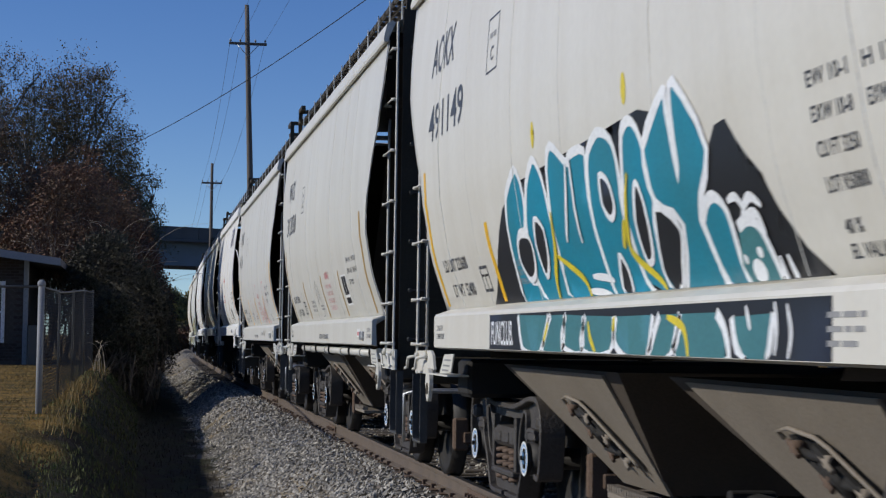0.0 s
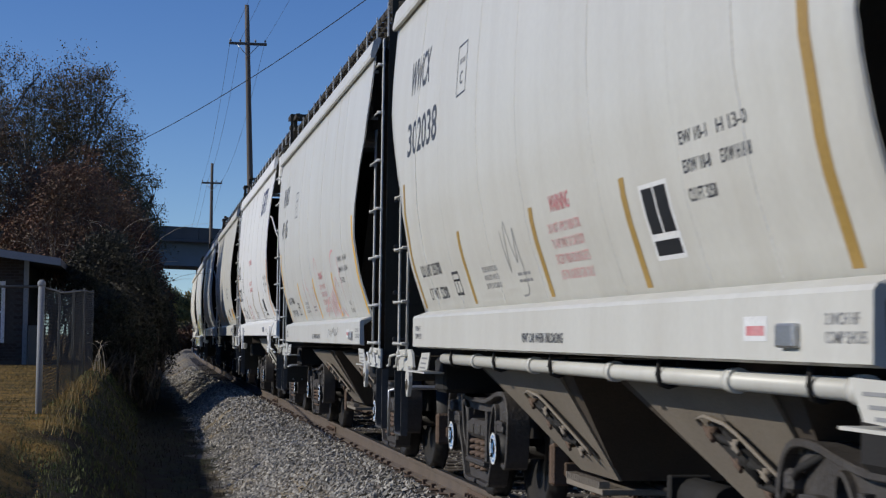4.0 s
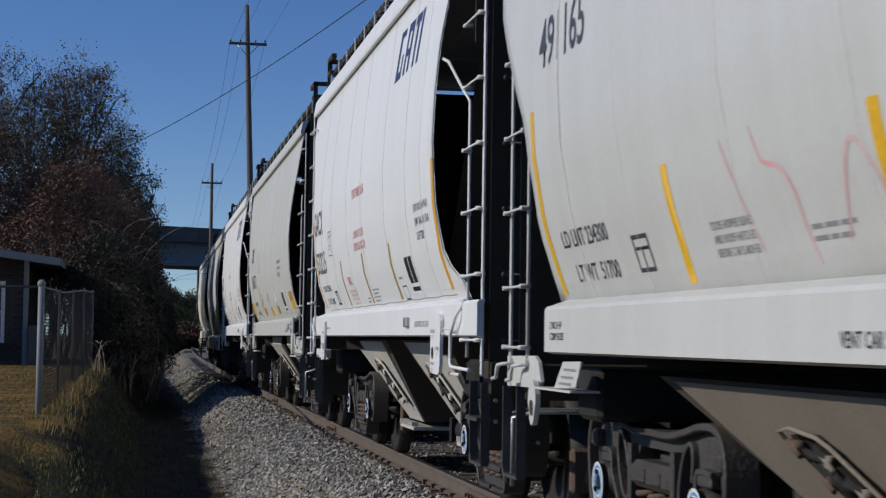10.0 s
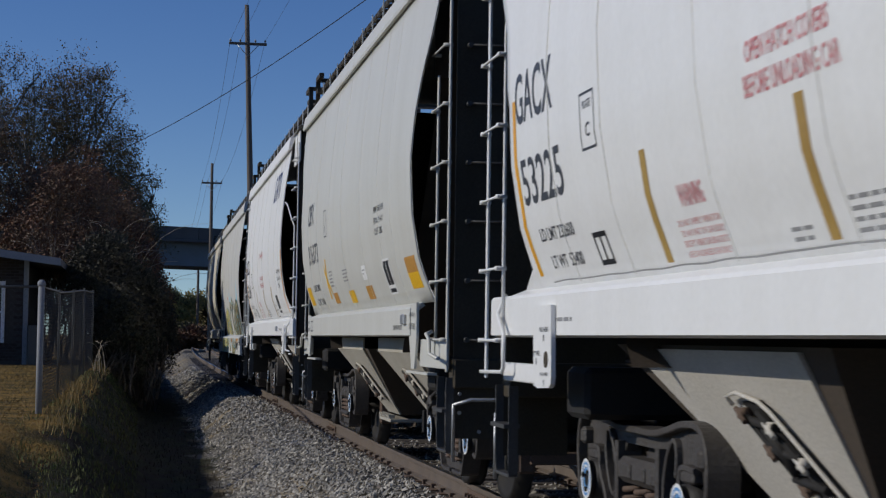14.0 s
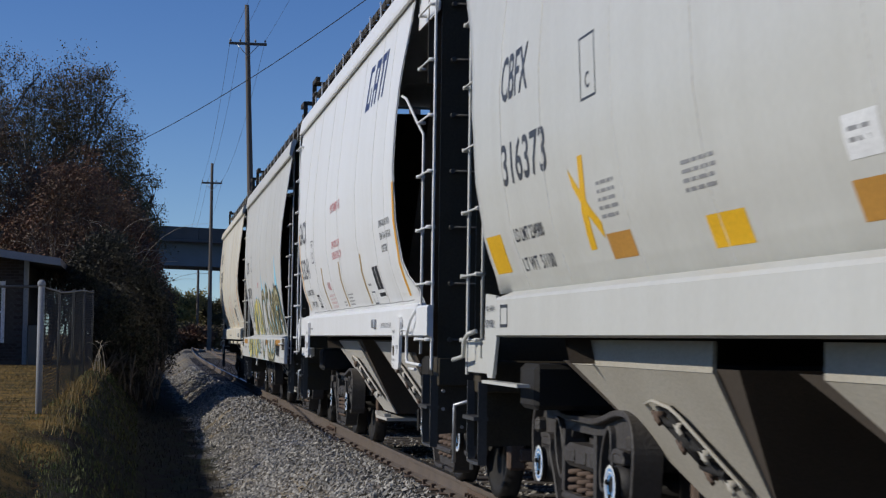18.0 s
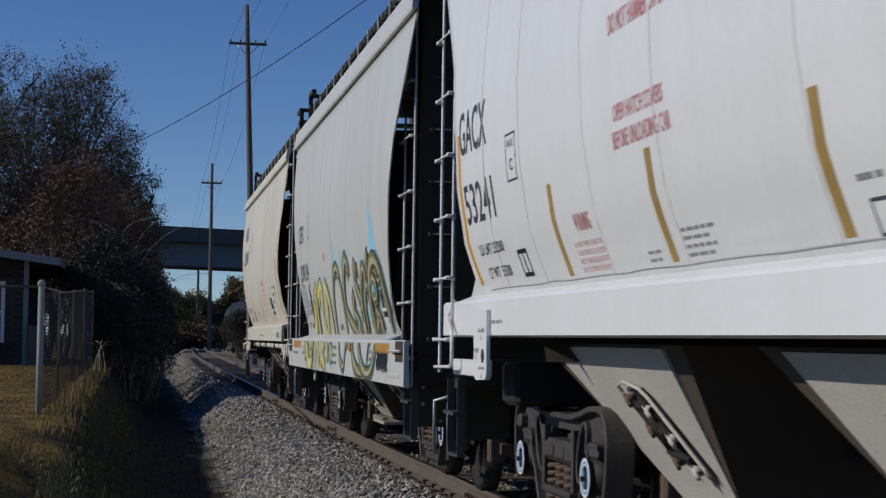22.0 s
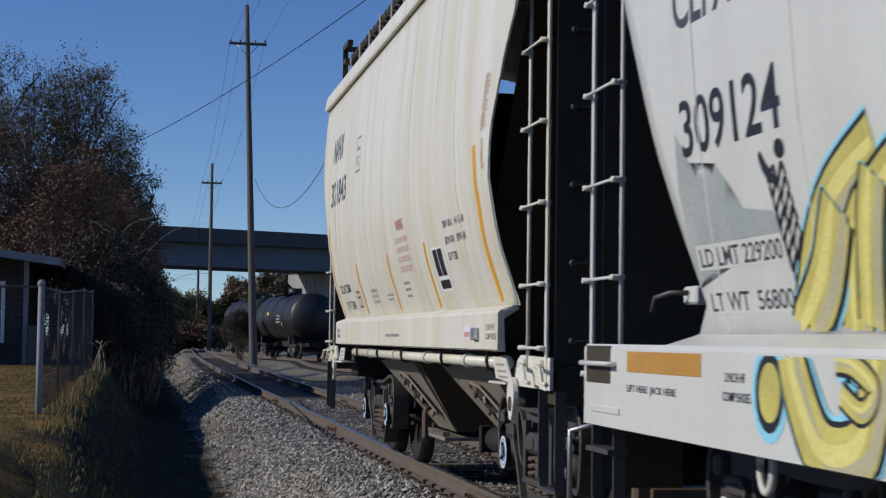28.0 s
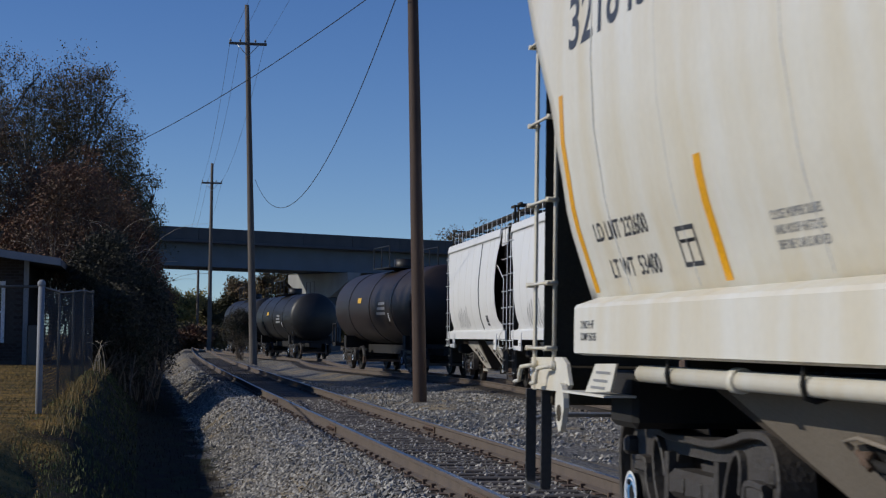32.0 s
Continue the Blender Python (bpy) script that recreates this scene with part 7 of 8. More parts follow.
def tank_car(y, material, label, bands):
    car = new("tank_car")
    tagged(car, label, "tank car", "tank cars on the siding")
    car.matrix_basis = siding_pose(y)

    def shell():
        bm = bmesh.new()
        R, L, k = 1.48, 6.3, 32
        prof = [(-L - 0.55, 0.0), (-L - 0.5, 0.5), (-L - 0.32, 1.0), (-L - 0.1, 1.33), (-L, 1.44), (-L + 0.1, R), (L - 0.1, R), (L, 1.44), (L + 0.1, 1.33), (L + 0.32, 1.0), (L + 0.5, 0.5), (L + 0.55, 0.0)]
        rows = [[bm.verts.new((math.cos(a) * max(r, 0.001), yy, 2.55 + math.sin(a) * max(r, 0.001))) for a in [2 * math.pi * j / k for j in range(k)]] for yy, r in prof]
        for p, q in zip(rows, rows[1:]):
            for j in range(k):
                bm.faces.new((p[j], q[j], q[(j + 1) % k], p[(j + 1) % k])).smooth = True
        return bm
    tank = part("tank", stored("tank_shell", shell), material, car)
    for yb in bands:
        def band():
            bm = bmesh.new()
            a = [[bm.verts.new((math.cos(t) * r, o, 2.55 + math.sin(t) * r)) for r, o in ((1.48, -0.05), (1.5, -0.05), (1.5, 0.05), (1.48, 0.05))] for t in [2 * math.pi * j / 32 for j in range(32)]]
            for j in range(32):
                p, q = a[j], a[(j + 1) % 32]
                for m in range(3):
                    bm.faces.new((p[m], q[m], q[m + 1], p[m + 1]))
            return bm
        b = part("tank_band", stored("tank_band", band), M_TANK, tank)
        b.matrix_basis = pose(0, yb, 0)

    def dome():
        bm = bmesh.new()
        rod(bm, (0, 0, 3.95), (0, 0, 4.45), 0.45, 18)
        box(bm, -1.0, 1.0, -1.3, 1.3, 4.05, 4.09)
        for sx in (-1, 1):
            for yy in (-1.3, 0, 1.3):
                rod(bm, (sx * 0.98, yy, 4.05), (sx * 0.98, yy, 4.9), 0.025, 6)
            rod(bm, (sx * 0.98, -1.3, 4.9), (sx * 0.98, 1.3, 4.9), 0.025, 6)
        return bm
    part("valve_platform", stored("tank_dome", dome), M_TANK, car)

    def frame_under():
        bm = bmesh.new()
        box(bm, -0.35, 0.35, -7.0, 7.0, 0.7, 1.05)
        for s in (-1, 1):
            box(bm, -1.4, 1.4, s * 6.5, s * 7.0, 0.95, 1.1)
            box(bm, -1.3, 1.3, s * 5.0 - 0.2, s * 5.0 + 0.2, 0.9, 1.4)
            for sx in (-1, 1):
                rod(bm, (sx * 1.4, s * 6.4, 1.9), (sx * 1.4, s * 7.0, 1.9), 0.025, 6)
                rod(bm, (sx * 1.4, s * 6.4, 1.0), (sx * 1.4, s * 6.4, 1.9), 0.025, 6)
                rod(bm, (sx * 1.4, s * 7.0, 1.0), (sx * 1.4, s * 7.0, 1.9), 0.025, 6)
        return bm
    part("underframe", stored("tank_frame", frame_under), M_UNDER, car)
    for yc in (-5.0, 5.0):
        truck_parts(car, yc)

    def decal(a0, a1, y0, y1, material):
        bm = bmesh.new()
        rows = [[bm.verts.new((-math.cos(t) * 1.487, yy, 2.55 + math.sin(t) * 1.487)) for yy in (y0, y1)] for t in [a0 + (a1 - a0) * i / 5 for i in range(6)]]
        for p, q in zip(rows, rows[1:]):
            bm.faces.new((p[0], p[1], q[1], q[0]))
        part("tank_marking", bm, material, tank)
    decal(0.06, 0.26, 2.2, 3.4, M_WHITE) if "white" in label else decal(0.1, 0.24, 1.4, 2.0, M_YELLOW)
    for i in range(3):
        decal(0.02 - 0.13 * i, 0.09 - 0.13 * i, -2.6, -1.6 + 0.2 * i, M_PALETEXT)
    decal(-0.42, -0.2, -3.0, -3.12, M_WHITE)
    return car


tank_car(69.6, M_TANKBROWN, "black tank car with a rust-brown top on the siding", (-3.6, 0.0, 3.6))
tank_car(114.5, M_TANK, "dull black tank car with yellow placard on the siding", (-3.6, 0.0, 3.6))
tank_car(130.5, M_TANK, "black tank car on the curve of the siding", (-3.6, 0.0, 3.6))
for yc, tag in ((52.0, "white covered hopper car with scrawled side on the siding"), (39.7, "white covered hopper car standing nearer on the siding")):
    sd = hopper_car("full", "white", tag, None, 6.05)
    sd.car.matrix_basis = siding_pose(yc)
    sd.car["group"] = "hopper cars on the siding"
    sd.poly("side_strap", ((-1.25, 1.6), (-1.4, 1.6), (-1.4, 4.1), (-1.25, 4.1)), M_SPRAYBLACK, 0.006)
    sign(sd, -2.25, -2.7, 1.68, 2.0)
    for k in range(6):
        sd.ribbon("grey_scrawl", ((3.2 - k * 0.35, 1.62), (3.0 - k * 0.35, 2.1 + 0.1 * (k % 3)), (2.9 - k * 0.35, 1.7), (2.7 - k * 0.35, 2.0)), 0.04, M_PALETEXT, 0.006)


# ---- house, fence ----
def house():
    h = new("house")
    tagged(h, "low dark brick house with a pale flat eave and white window", "house")
    x1, y0, y1, z0 = -2.85, 45.0, 54.0, 0.45
    bm = bmesh.new()
    box(bm, -14, x1, y0, y1, z0, 3.25)
    wall = part("wall", bm, M_MORTAR, h)
    brick = stored("brick", lambda: made(box, 0, 0.2, -0.012, 0.0, 0, 0.062, 0.003))
    row = 0
    z = z0 + 0.15
    while z < 3.2:
        x = x1 - 0.215 - (0.107 if row % 2 else 0)
        while x > -4.0:
            if not (x < -3.08 and 1.0 < z < 2.62):
                b = part("brick", brick, M_BRICK, wall)
                b.matrix_basis = pose(x, y0, z)
            x -= 0.215
        z += 0.075
        row += 1
    for sx, w in ((x1 + 0.02, 0.1),):
        bm = bmesh.new()
        box(bm, sx - 0.02, sx + w, y0 - 0.06, y0 + 0.06, z0, 3.2, 0.01)
        part("corner_post", bm, M_FASCIA, h)
    win = new("window_1")
    win.parent = h
    for a, b2, c, d in ((-4.2, -3.29, 2.48, 2.57), (-4.2, -3.29, 1.05, 1.15), (-3.38, -3.29, 1.15, 2.48), (-4.2, -4.1, 1.15, 2.48), (-4.1, -3.38, 1.78, 1.84)):
        bm = bmesh.new()
        box(bm, a, b2, y0 - 0.07, y0 + 0.02, c, d, 0.008)
        part("window_frame", bm, M_TRIM, win)
    bm = bmesh.new()
    box(bm, -4.1, -3.38, y0 - 0.03, y0 - 0.02, 1.15, 2.48)
    part("pane", bm, M_GLASS, win)
    bm = bmesh.new()
    vs = ((-14.5, 4.6), (-1.95, 2.98), (-1.95, 3.14), (-14.5, 4.8))
    a = [bm.verts.new((x, y0 - 0.9, z)) for x, z in vs]
    c = [bm.verts.new((x, y1 + 0.9, z)) for x, z in vs]
    for i in range(4):
        bm.faces.new((a[i], a[(i + 1) % 4], c[(i + 1) % 4], c[i]))
    bm.faces.new(a)
    bm.faces.new(c)
    bmesh.ops.recalc_face_normals(bm, faces=bm.faces)
    roof = part("roof", bm, M_SHINGLE, h)
    bm = bmesh.new()
    vs = ((-14.5, 4.56), (-1.93, 2.95), (-1.93, 3.13), (-14.5, 4.76))
    a = [bm.verts.new((x, y0 - 0.94, z)) for x, z in vs]
    c = [bm.verts.new((x, y0 - 0.905, z)) for x, z in vs]
    for i in range(4):
        bm.faces.new((a[i], a[(i + 1) % 4], c[(i + 1) % 4], c[i]))
    bm.faces.new(a)
    bm.faces.new(c)
    part("fascia", bm, M_FASCIA, roof)
    bm = bmesh.new()
    box(bm, -2.7, -2.3, y0 - 0.4, y0 + 0.1, z0, 1.5, 0.03)
    tagged(part("meter_cabinet", bm, M_GRAB), "dull grey utility cabinet against the house", "cabinet")
    return h


house()


def fence():
    f = new("chain_link_fence")
    tagged(f, "galvanised chain-link fence with a bright corner post on the bank", "fence")
    corner, far, left = Vector((-1.37, 25.5)), Vector((-1.08, 42.0)), Vector((-9.0, 26.2))

    def post(p, r, top):
        z = ground_z(p.x, p.y)
        bm = bmesh.new()
        rod(bm, (p.x, p.y, z - 0.3), (p.x, p.y, z + top), r, 12)
        bmesh.ops.create_icosphere(bm, subdivisions=2, radius=r * 1.35, matrix=Matrix.Translation((p.x, p.y, z + top)))
        part("post", bm, M_FASCIA if r > 0.03 else M_LINEPOST, f)
        return z
    post(corner, 0.045, 1.82)
    for k in range(1, 5):
        post(corner.lerp(far, k / 4), 0.02, 1.8)
    for k in range(1, 4):
        post(corner.lerp(left, k / 3), 0.026, 1.8)
    for end in (far, left):
        n = 12
        bm = bmesh.new()
        pts = []
        for i in range(n + 1):
            p = corner.lerp(end, i / n)
            pts.append(Vector((p.x, p.y, ground_z(p.x, p.y) + 1.78)))
        bent(bm, pts, 0.018, 8)
        part("top_rail", bm, M_LINEPOST, f)
        length = (end - corner).length
        vs, fs = [], []
        pitch, r = (0.1, 0.0014)
        k = -30
        while k * pitch < length:
            for sgn in (1, -1):
                a, b = k * pitch, k * pitch + 1.72 * 1.0
                if sgn < 0:
                    a, b = b, a
                q = []
                za, zb = 0.04, 1.76
                ta, tb = a / length, b / length
                lo, hi = min(ta, tb), max(ta, tb)
                if hi <= 0 or lo >= 1:
                    continue

                def cut(t):
                    u = (t - ta) / (tb - ta)
                    return t, za + (zb - za) * u
                for t in (max(lo, 0.0), min(hi, 1.0)):
                    tt, z = cut(t)
                    p = corner.lerp(end, tt)
                    q.append(Vector((p.x, p.y, ground_z(p.x, p.y) + z)))
                base = len(vs)
                for p in q:
                    vs += [(p.x + r, p.y, p.z), (p.x - r, p.y + r, p.z), (p.x - r, p.y - r, p.z)]
                fs += [(base + i, base + (i + 1) % 3, base + 3 + (i + 1) % 3, base + 3 + i) for i in range(3)]
            k += 1
        part("wire_mesh", mesh_of("wire_mesh", vs, fs), M_LINEPOST, f)


fence()


# ---- trees and growth ----
class Growth:
    """Collects tapered limbs and small leaves as plain arrays."""

    def __init__(self, seed):
        self.r = random.Random(seed)
        self.v, self.f, self.lv, self.lf, self.tips = [], [], [], [], []
        self.reach, self.crest, self.middle = 99.0, 99.0, 0.0

    def inside(self, p):
        """Within the crown's uneven outline."""
        k = 1 + 0.2 * noise.noise(p * 0.9)
        rise = max(p.z - self.middle, 0.0) / (self.crest - self.middle)
        return (p.x * p.x + p.y * p.y) / (self.reach * k) ** 2 + rise * rise / (k * k) < 1.0

    def limb(self, a, b, r0, r1, k=5):
        d = (b - a)
        if d.length < 1e-5:
            return
        d.normalize()
        u = d.orthogonal().normalized()
        w = d.cross(u)
        n = len(self.v)
        for p, r in ((a, r0), (b, r1)):
            for j in range(k):
                t = 2 * math.pi * j / k
                self.v.append(p + u * (math.cos(t) * r) + w * (math.sin(t) * r))
        self.f += [(n + j, n + (j + 1) % k, n + k + (j + 1) % k, n + k + j) for j in range(k)]

    def branch(self, p, d, length, r, depth, spread=0.55, lift=0.12, segs=4):
        rr = self.r
        q = p
        for i in range(segs):
            d = (d + Vector((rr.gauss(0, 0.13), rr.gauss(0, 0.13), lift * 0.5 + rr.gauss(0, 0.08)))).normalized()
            n = q + d * (length / segs)
            if not self.inside(n):
                if depth < 3 and i:
                    self.tips.append(q)
                    break
                d = (d * 0.75 + Vector((-q.x, -q.y, self.middle - q.z)).normalized() * 0.4).normalized()
                n = q + d * (length / segs * 0.4)
            r2 = r * (1 - 0.5 * (i + 1) / segs)
            self.limb(q, n, r * (1 - 0.5 * i / segs), r2, 6 if depth > 2 else (4 if depth > 0 else 3))
            if depth > 0 and i > 0:
                for _ in range(2 if depth > 2 else 3):
                    axis = Vector((rr.gauss(0, 1), rr.gauss(0, 1), rr.gauss(0, 1))).normalized()
                    nd = (d + axis * spread * rr.uniform(0.8, 1.5)).normalized()
                    self.branch(n, nd, length * rr.uniform(0.42, 0.68), r2 * 0.62, depth - 1, spread, lift, 3)
            if depth <= 1:
                self.tips.append(n)
            q = n

    def leaves(self, count, size, scatter, squash=1.0):
        rr = self.r
        for _ in range(count if self.tips else 0):
            c = rr.choice(self.tips) + Vector((rr.gauss(0, scatter), rr.gauss(0, scatter), rr.gauss(0, scatter * squash)))
            s = size * rr.uniform(0.5, 1.4)
            a = Vector((rr.gauss(0, 1), rr.gauss(0, 1), rr.gauss(0, 1))).normalized()
            b = a.orthogonal().normalized()
            n = len(self.lv)
            self.lv += [c - a * s, c + b * s * 0.5, c + a * s, c - b * s * 0.45 + a.cross(b) * s * 0.25]
            self.lf.append((n, n + 1, n + 2, n + 3))


def tree(name, seed, base, height, label, leafmat, leafcount, leafsize, scatter=0.3, lean=(0, 0), radius=0.18, depth=4, stems=1, spread=0.55, category="tree", twig=None, lift=0.12, reach=1.6):
    g = Growth(seed)
    g.reach, g.crest, g.middle = reach, height * 1.0, height * 0.45
    bx, by = base
    z = ground_z(bx, by) - 0.2
    for s in range(stems):
        o = Vector((g.r.gauss(0, 0.25), g.r.gauss(0, 0.25), 0)) if stems > 1 else Vector((0, 0, 0))
        d = Vector((lean[0] + g.r.gauss(0, 0.12 if stems > 1 else 0.03), lean[1] + g.r.gauss(0, 0.1), 1)).normalized()
        g.branch(o, d, height * g.r.uniform(0.62, 0.8), radius, depth, spread, lift, 6)
    th = new(name)
    tagged(th, label, category)
    th.matrix_basis = pose(bx, by, z)
    part("trunk", mesh_of("trunk", g.v, g.f), twig or M_BARK, th)
    if leafcount:
        g.leaves(leafcount, leafsize, scatter)
        part("crown", mesh_of("crown", g.lv, g.lf), leafmat, th)
    return th


BROWNTREE, OLIVETREE = "tall half-bare tree with thin brown autumn leaves", "tall leafy tree with dark olive leaves"
for i, (x, y, h, m, n, reach, lean) in enumerate((
        (-5.6, 61.0, 10.9, M_LEAFBROWN, 13000, 2.4, 0.0), (-4.0, 62.0, 11.1, M_LEAFBROWN, 13000, 2.2, 0.0), (-2.7, 62.0, 11.1, M_LEAFBROWN, 15000, 2.2, 0.0), (-1.75, 63.0, 10.5, M_LEAFBROWN, 15000, 1.9, 0.02), (-0.7, 65.0, 8.3, M_LEAFGREEN, 15000, 1.6, 0.04), (-0.35, 63.5, 6.9, M_LEAFGREEN, 13000, 1.3, 0.05),
        (-3.6, 67.0, 9.8, M_LEAFGREEN, 16000, 2.5, 0.0), (-6.9, 65.0, 11.2, M_LEAFGREEN, 15000, 2.6, 0.0), (-2.2, 69.0, 8.6, M_LEAFGREEN, 15000, 2.3, 0.0), (-5.0, 57.5, 8.6, M_LEAFRED, 10000, 1.9, 0.0))):
    tree("bare_tree", 11 + i, (x, y), h, BROWNTREE if m is M_LEAFBROWN else OLIVETREE, m, int(n * 0.9), 0.042, 0.13, (lean, 0), 0.11, 4, 2, 0.75, "tree", None, 0.05, reach)
# M_LEAFDARK bushes hold painted shade; the one at y 118 replaces a dark tank-car shape.
for i, (x, y, h, m, nm, reach) in enumerate(((-1.9, 50.5, 5.7, M_LEAFRED, "russet", 1.4), (-0.75, 52.0, 5.3, M_LEAFRED, "russet", 1.3), (-3.0, 56.5, 6.4, M_LEAFRED, "russet", 1.6), (-0.1, 57.0, 5.0, M_LEAFRED, "russet", 1.15),
                                             (-0.5, 62.0, 6.2, M_LEAFBROWN, "brown", 1.2), (-1.9, 57.5, 7.0, M_LEAFRED, "russet", 1.4), (-3.2, 55.4, 4.6, M_LEAFRED, "russet", 1.3),
                                             (-0.95, 48.2, 3.7, M_LEAFDARK, "shade-darkened green", 0.95), (-0.3, 49.0, 3.7, M_LEAFDARK, "shade-darkened green", 0.95), (0.05, 50.5, 3.6, M_LEAFDARK, "shade-darkened green", 0.85), (-0.5, 47.0, 2.6, M_LEAFDARK, "shade-darkened green", 0.75),
                                             (-0.1, 54.0, 4.0, M_LEAFDARK, "shade-darkened green", 1.0), (0.2, 60.0, 3.6, M_LEAFDARK, "shade-darkened green", 1.0), (0.1, 69.0, 4.6, M_LEAFDARK, "shade-darkened green", 1.0), (0.3, 78.0, 4.6, M_LEAFGREEN, "dark green", 1.1), (0.0, 90.0, 4.6, M_LEAFBROWN, "brown", 1.3), (6.5, 118.0, 3.4, M_LEAFDARK, "shade-darkened green", 1.1))):
    tree("wild_bush", 30 + i, (x, y), h, "tangled vine-covered bush with arching twigs and %s leaves" % nm, m, 15000 if m is M_LEAFDARK else 11000, 0.042, 0.12, (0.0, -0.03), 0.03, 3, 12, 0.62, "bush", M_TWIG, -0.06, reach)


def bare_shoots(base, count, length, seed, label):
    """Pale leafless shoots that rise and arch over."""
    r = random.Random(seed)
    bm = bmesh.new()
    for _ in range(count):
        a, h, o = r.uniform(0, 6.28), length * r.uniform(0.6, 1.1), length * r.uniform(0.15, 0.6)
        p0 = Vector((r.gauss(0, 0.25), r.gauss(0, 0.25), 0.0))
        d = Vector((math.cos(a), math.sin(a), 0)) * o
        lean = Vector((r.gauss(0, 0.06), r.gauss(0, 0.06), 0)) * h
        bent(bm, [p0 + lean * k + d * (k ** 2.6) + Vector((0, 0, h * (1.25 * k - 0.42 * k ** 3.2))) for k in [n / 9 for n in range(10)]], r.uniform(0.003, 0.0065), 3)
    ob = part("bare_shoots", bm, M_TWIGPALE)
    ob.matrix_basis = pose(*base)
    tagged(ob, label, "shrub")


bare_shoots((-0.75, 49.5, 1.2), 30, 3.6, 3, "pale bare shoots arching out of the vine bush")
bare_shoots((0.15, 51.0, 1.4), 18, 2.7, 4, "thin pale shoots hanging over the track side of the bush")
bare_shoots((-2.6, 52.0, 1.4), 18, 3.2, 5, "pale bare shoots rising behind the house corner")
bare_shoots((-0.85, 40.0, 0.4), 7, 0.9, 6, "dry bent stalks beside the end of the fence")


def far_tree(seed, x, y, h, w, leafmat, label):
    """A tree of the distance: stem, limbs and many clumps of leaves."""
    g = Growth(seed)
    g.branch(Vector((0, 0, 0)), Vector((0, 0, 1)), h * 0.6, 0.22, 3, 0.7, 0.1, 5)
    g.leaves(9000, 0.2, 0.36)
    th = new("tree")
    tagged(th, label, "tree", "trees beyond the bridge")
    th.matrix_basis = pose(x, y, 0.0)
    part("trunk", mesh_of("trunk", g.v, g.f), M_BARK, th)
    part("crown", mesh_of("crown", g.lv, g.lf), leafmat, th)


random.seed(21)
for i, (px, y, h, m, nm) in enumerate(((4.4, 232, 5.2, M_LEAFGOLD, "golden"), (6.2, 240, 4.6, M_LEAFGREEN, "green"), (8.6, 246, 4.2, M_LEAFGOLD, "golden"), (11.0, 236, 4.6, M_LEAFGREEN, "green"), (13.5, 240, 6.4, M_LEAFGREEN, "green"), (16.5, 238, 7.2, M_LEAFBROWN, "brown"),
                                       (19.5, 240, 7.4, M_LEAFBROWN, "brown"), (22.5, 244, 6.8, M_LEAFBROWN, "brown"), (2.0, 236, 4.2, M_LEAFBROWN, "brown"), (-2.0, 236, 5, M_LEAFBROWN, "brown"), (26.0, 244, 10, M_LEAFBROWN, "brown"), (46.0, 255, 12.4, M_LEAFBROWN, "brown"), (43.5, 258, 11.0, M_LEAFBROWN, "brown"),
                                       (50.0, 250, 12, M_LEAFGREEN, "green"), (-8.0, 232, 10, M_LEAFGREEN, "green"), (30.0, 250, 10, M_LEAFGREEN, "green"), (35.0, 250, 11, M_LEAFBROWN, "brown"))):
    far_tree(60 + i, px, y, h * 1.25, h * 0.6, m, "distant %s autumn tree beyond the bridge" % nm)


for i, (x, y, h, m, nm) in enumerate(((2.8, 212, 2.6, M_LEAFRED, "russet"), (4.6, 215, 2.4, M_LEAFRED, "russet"), (6.6, 213, 2.4, M_LEAFRED, "russet"), (6.0, 222, 2.8, M_LEAFGREEN, "olive"), (8.8, 216, 2.4, M_LEAFBROWN, "brown"), (11.5, 224, 2.9, M_LEAFGREEN, "olive"), (14.5, 220, 3.4, M_LEAFBROWN, "brown"), (18.0, 226, 4.2, M_LEAFGREEN, "olive"), (22.0, 224, 4.0, M_LEAFBROWN, "brown"), (26.0, 228, 4.0, M_LEAFGREEN, "olive"))):
    tree("bush", 90 + i, (x, y), h, "distant %s scrub below the bridge" % nm, m, 7000, 0.2, 0.3, (0, 0), 0.06, 3, 9, 0.7, "bush", None, 0.0, 2.6)


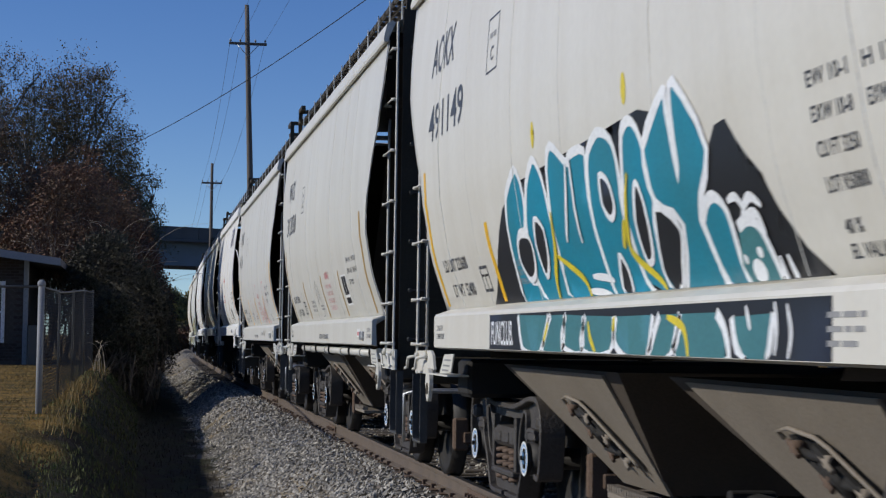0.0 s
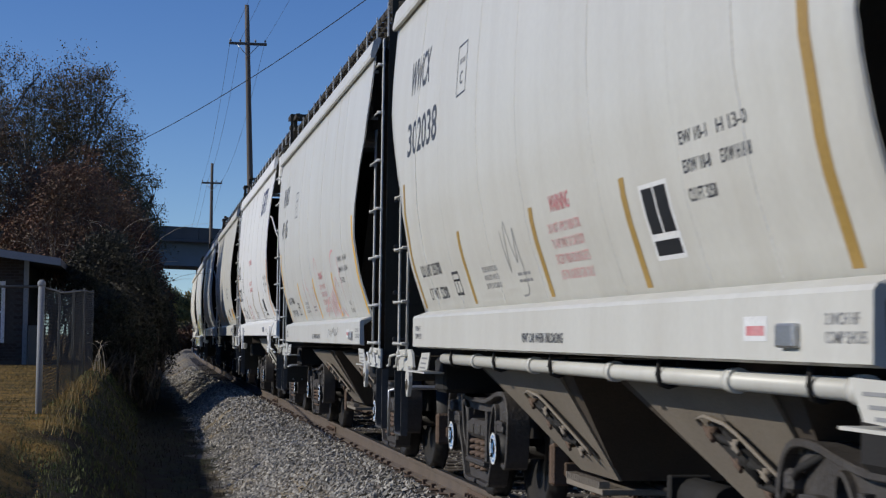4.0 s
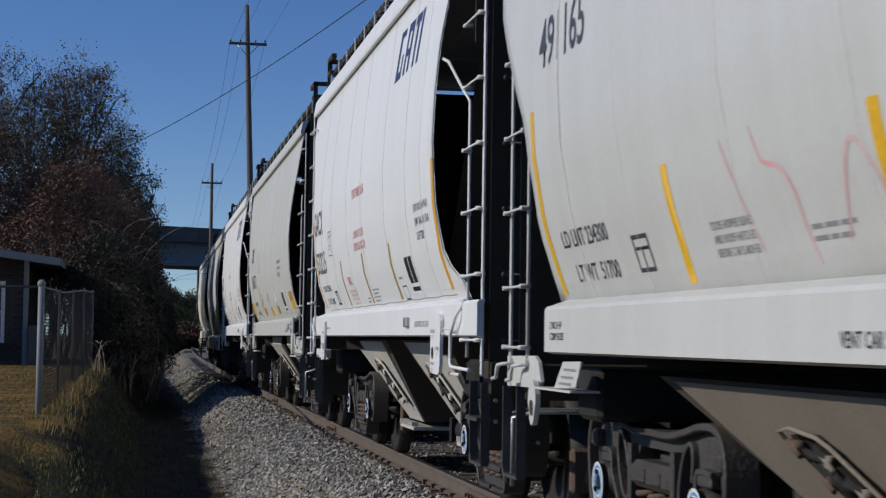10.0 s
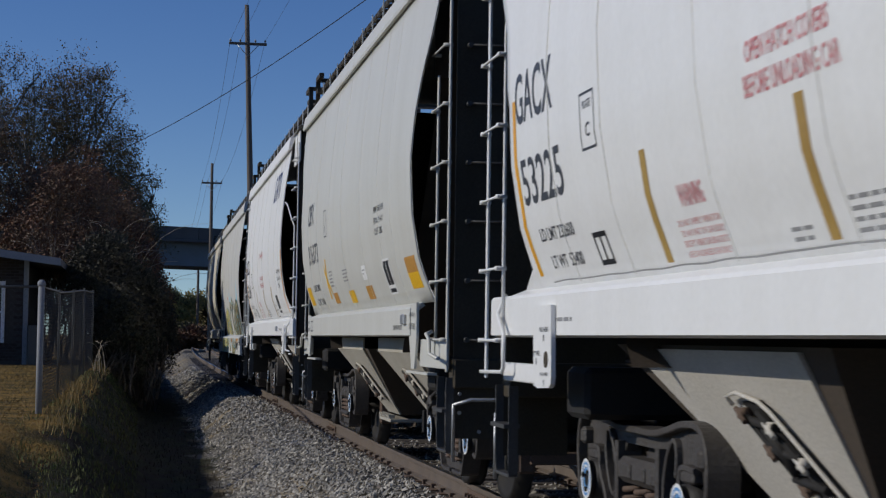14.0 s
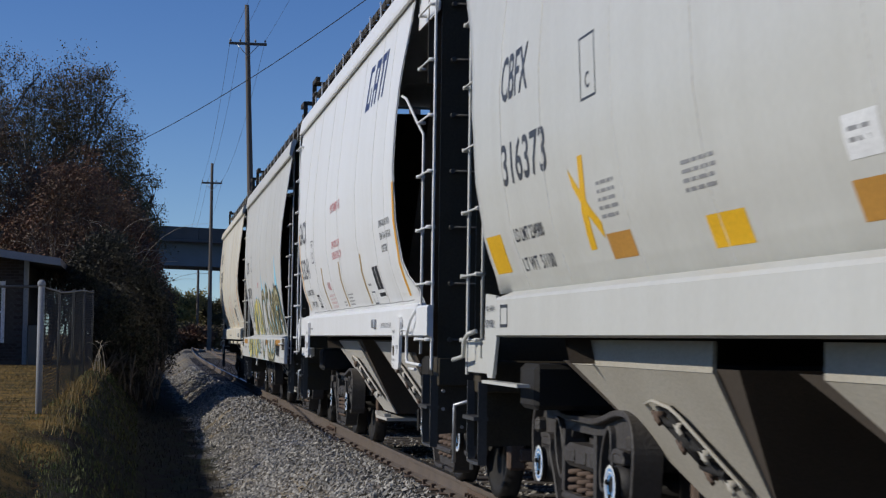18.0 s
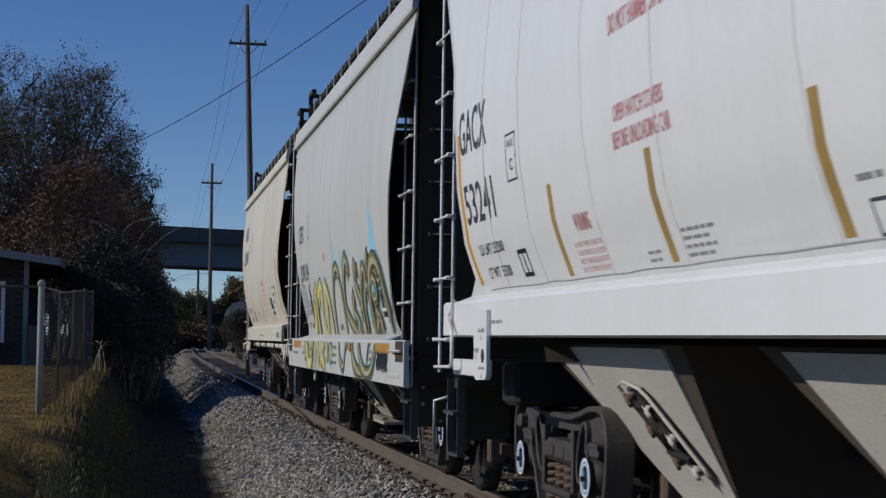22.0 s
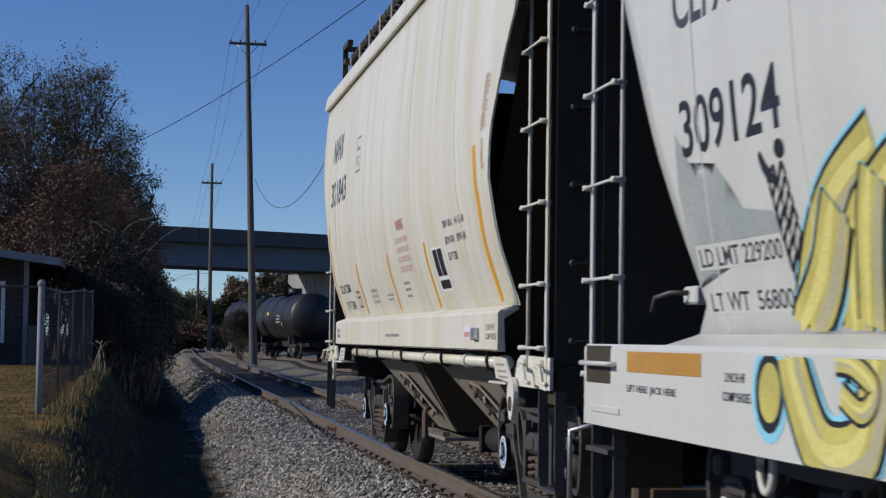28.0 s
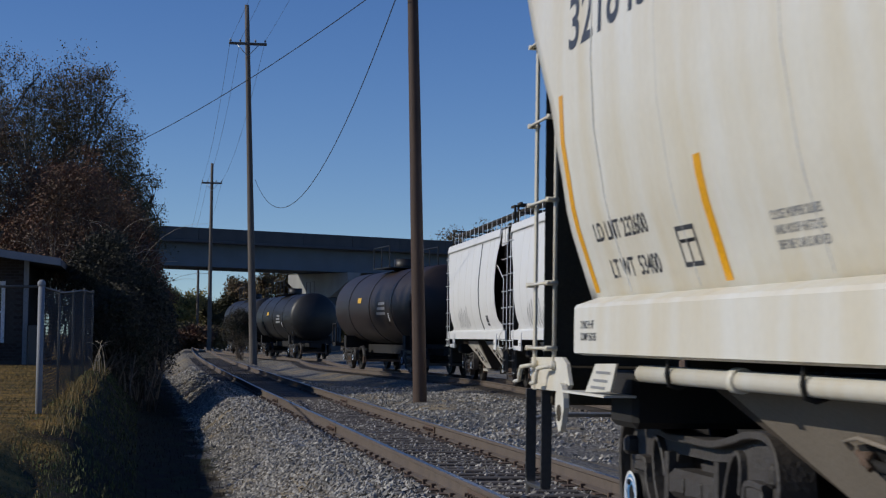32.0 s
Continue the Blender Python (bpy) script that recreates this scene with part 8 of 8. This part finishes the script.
def brush(name, count, area, hmin, hmax, material, label, seed, width=0.012, test=None, kind="stuff", lean=0.3):
    """Blades and stalks, each a bent tapering strip."""
    r = random.Random(seed)
    vs, fs = [], []
    x0, x1, y0, y1 = area
    for _ in range(count):
        x, y = r.uniform(x0, x1), r.uniform(y0, y1)
        if test and not test(x, y, r):
            continue
        z = ground_z(x, y)
        h = r.uniform(hmin, hmax)
        a = r.uniform(0, 6.28)
        dx, dy = math.cos(a) * width, math.sin(a) * width
        lx, ly = r.gauss(0, lean) * h, r.gauss(0, lean) * h
        n = len(vs)
        vs += [(x - dx, y - dy, z - 0.02), (x + dx, y + dy, z - 0.02), (x + lx * 0.4 + dx * 0.7, y + ly * 0.4 + dy * 0.7, z + h * 0.6), (x + lx * 0.4 - dx * 0.7, y + ly * 0.4 - dy * 0.7, z + h * 0.6), (x + lx, y + ly, z + h)]
        fs += [(n, n + 1, n + 2, n + 3), (n + 3, n + 2, n + 4)]
    tagged(part(name, mesh_of(name, vs, fs), material), label, "grass", kind=kind)


brush("yard_grass", 42000, (-7.0, -0.98, 12, 46), 0.008, 0.028, M_GRASSDRY, "short dry yellow lawn grass before the house", 1, 0.006, lean=0.9)
brush("bank_grass", 16000, (-1.5, 0.0, 9, 60), 0.02, 0.075, M_GRASSGREEN, "rough green grass on the shaded bank", 2, 0.007, lambda x, y, r: r.random() < 0.2 + 0.8 * (noise.noise(Vector((x, y * 0.4, 3))) > 0))
brush("dry_weeds", 1500, (-1.25, -0.75, 23, 44), 0.08, 0.32, M_GRASSDRY, "tall dry weeds along the crest of the bank", 3, 0.005, lambda x, y, r: noise.noise(Vector((x * 1.2, y * 0.6, 8))) > 0.05, lean=0.5)
brush("ditch_weeds", 2500, (-0.4, 1.2, 12, 70), 0.02, 0.09, M_WEEDSHADE, "low brown weeds in the shaded ditch", 4, 0.008)


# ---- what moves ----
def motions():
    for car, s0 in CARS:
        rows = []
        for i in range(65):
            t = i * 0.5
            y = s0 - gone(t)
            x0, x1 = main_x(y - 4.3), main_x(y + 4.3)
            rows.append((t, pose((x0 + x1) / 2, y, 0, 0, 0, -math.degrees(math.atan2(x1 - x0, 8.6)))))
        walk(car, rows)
    ang = math.atan2(12, 25)
    rows = []
    for i in range(33):
        u = min(13.7 - 16.8 * (i - 31), 140.0)                      # along the deck, towards the near end
        rows.append((i, pose(1.9 + math.cos(ang) * u - math.sin(ang) * 3.2, 175 + math.sin(ang) * u + math.cos(ang) * 3.2, 11.35, 0, 0, math.degrees(ang) + 90)))
    walk(BRIDGE_CAR, rows)
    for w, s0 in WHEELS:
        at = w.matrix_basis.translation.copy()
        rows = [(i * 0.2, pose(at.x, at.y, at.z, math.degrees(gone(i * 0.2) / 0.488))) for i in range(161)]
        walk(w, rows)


motions()
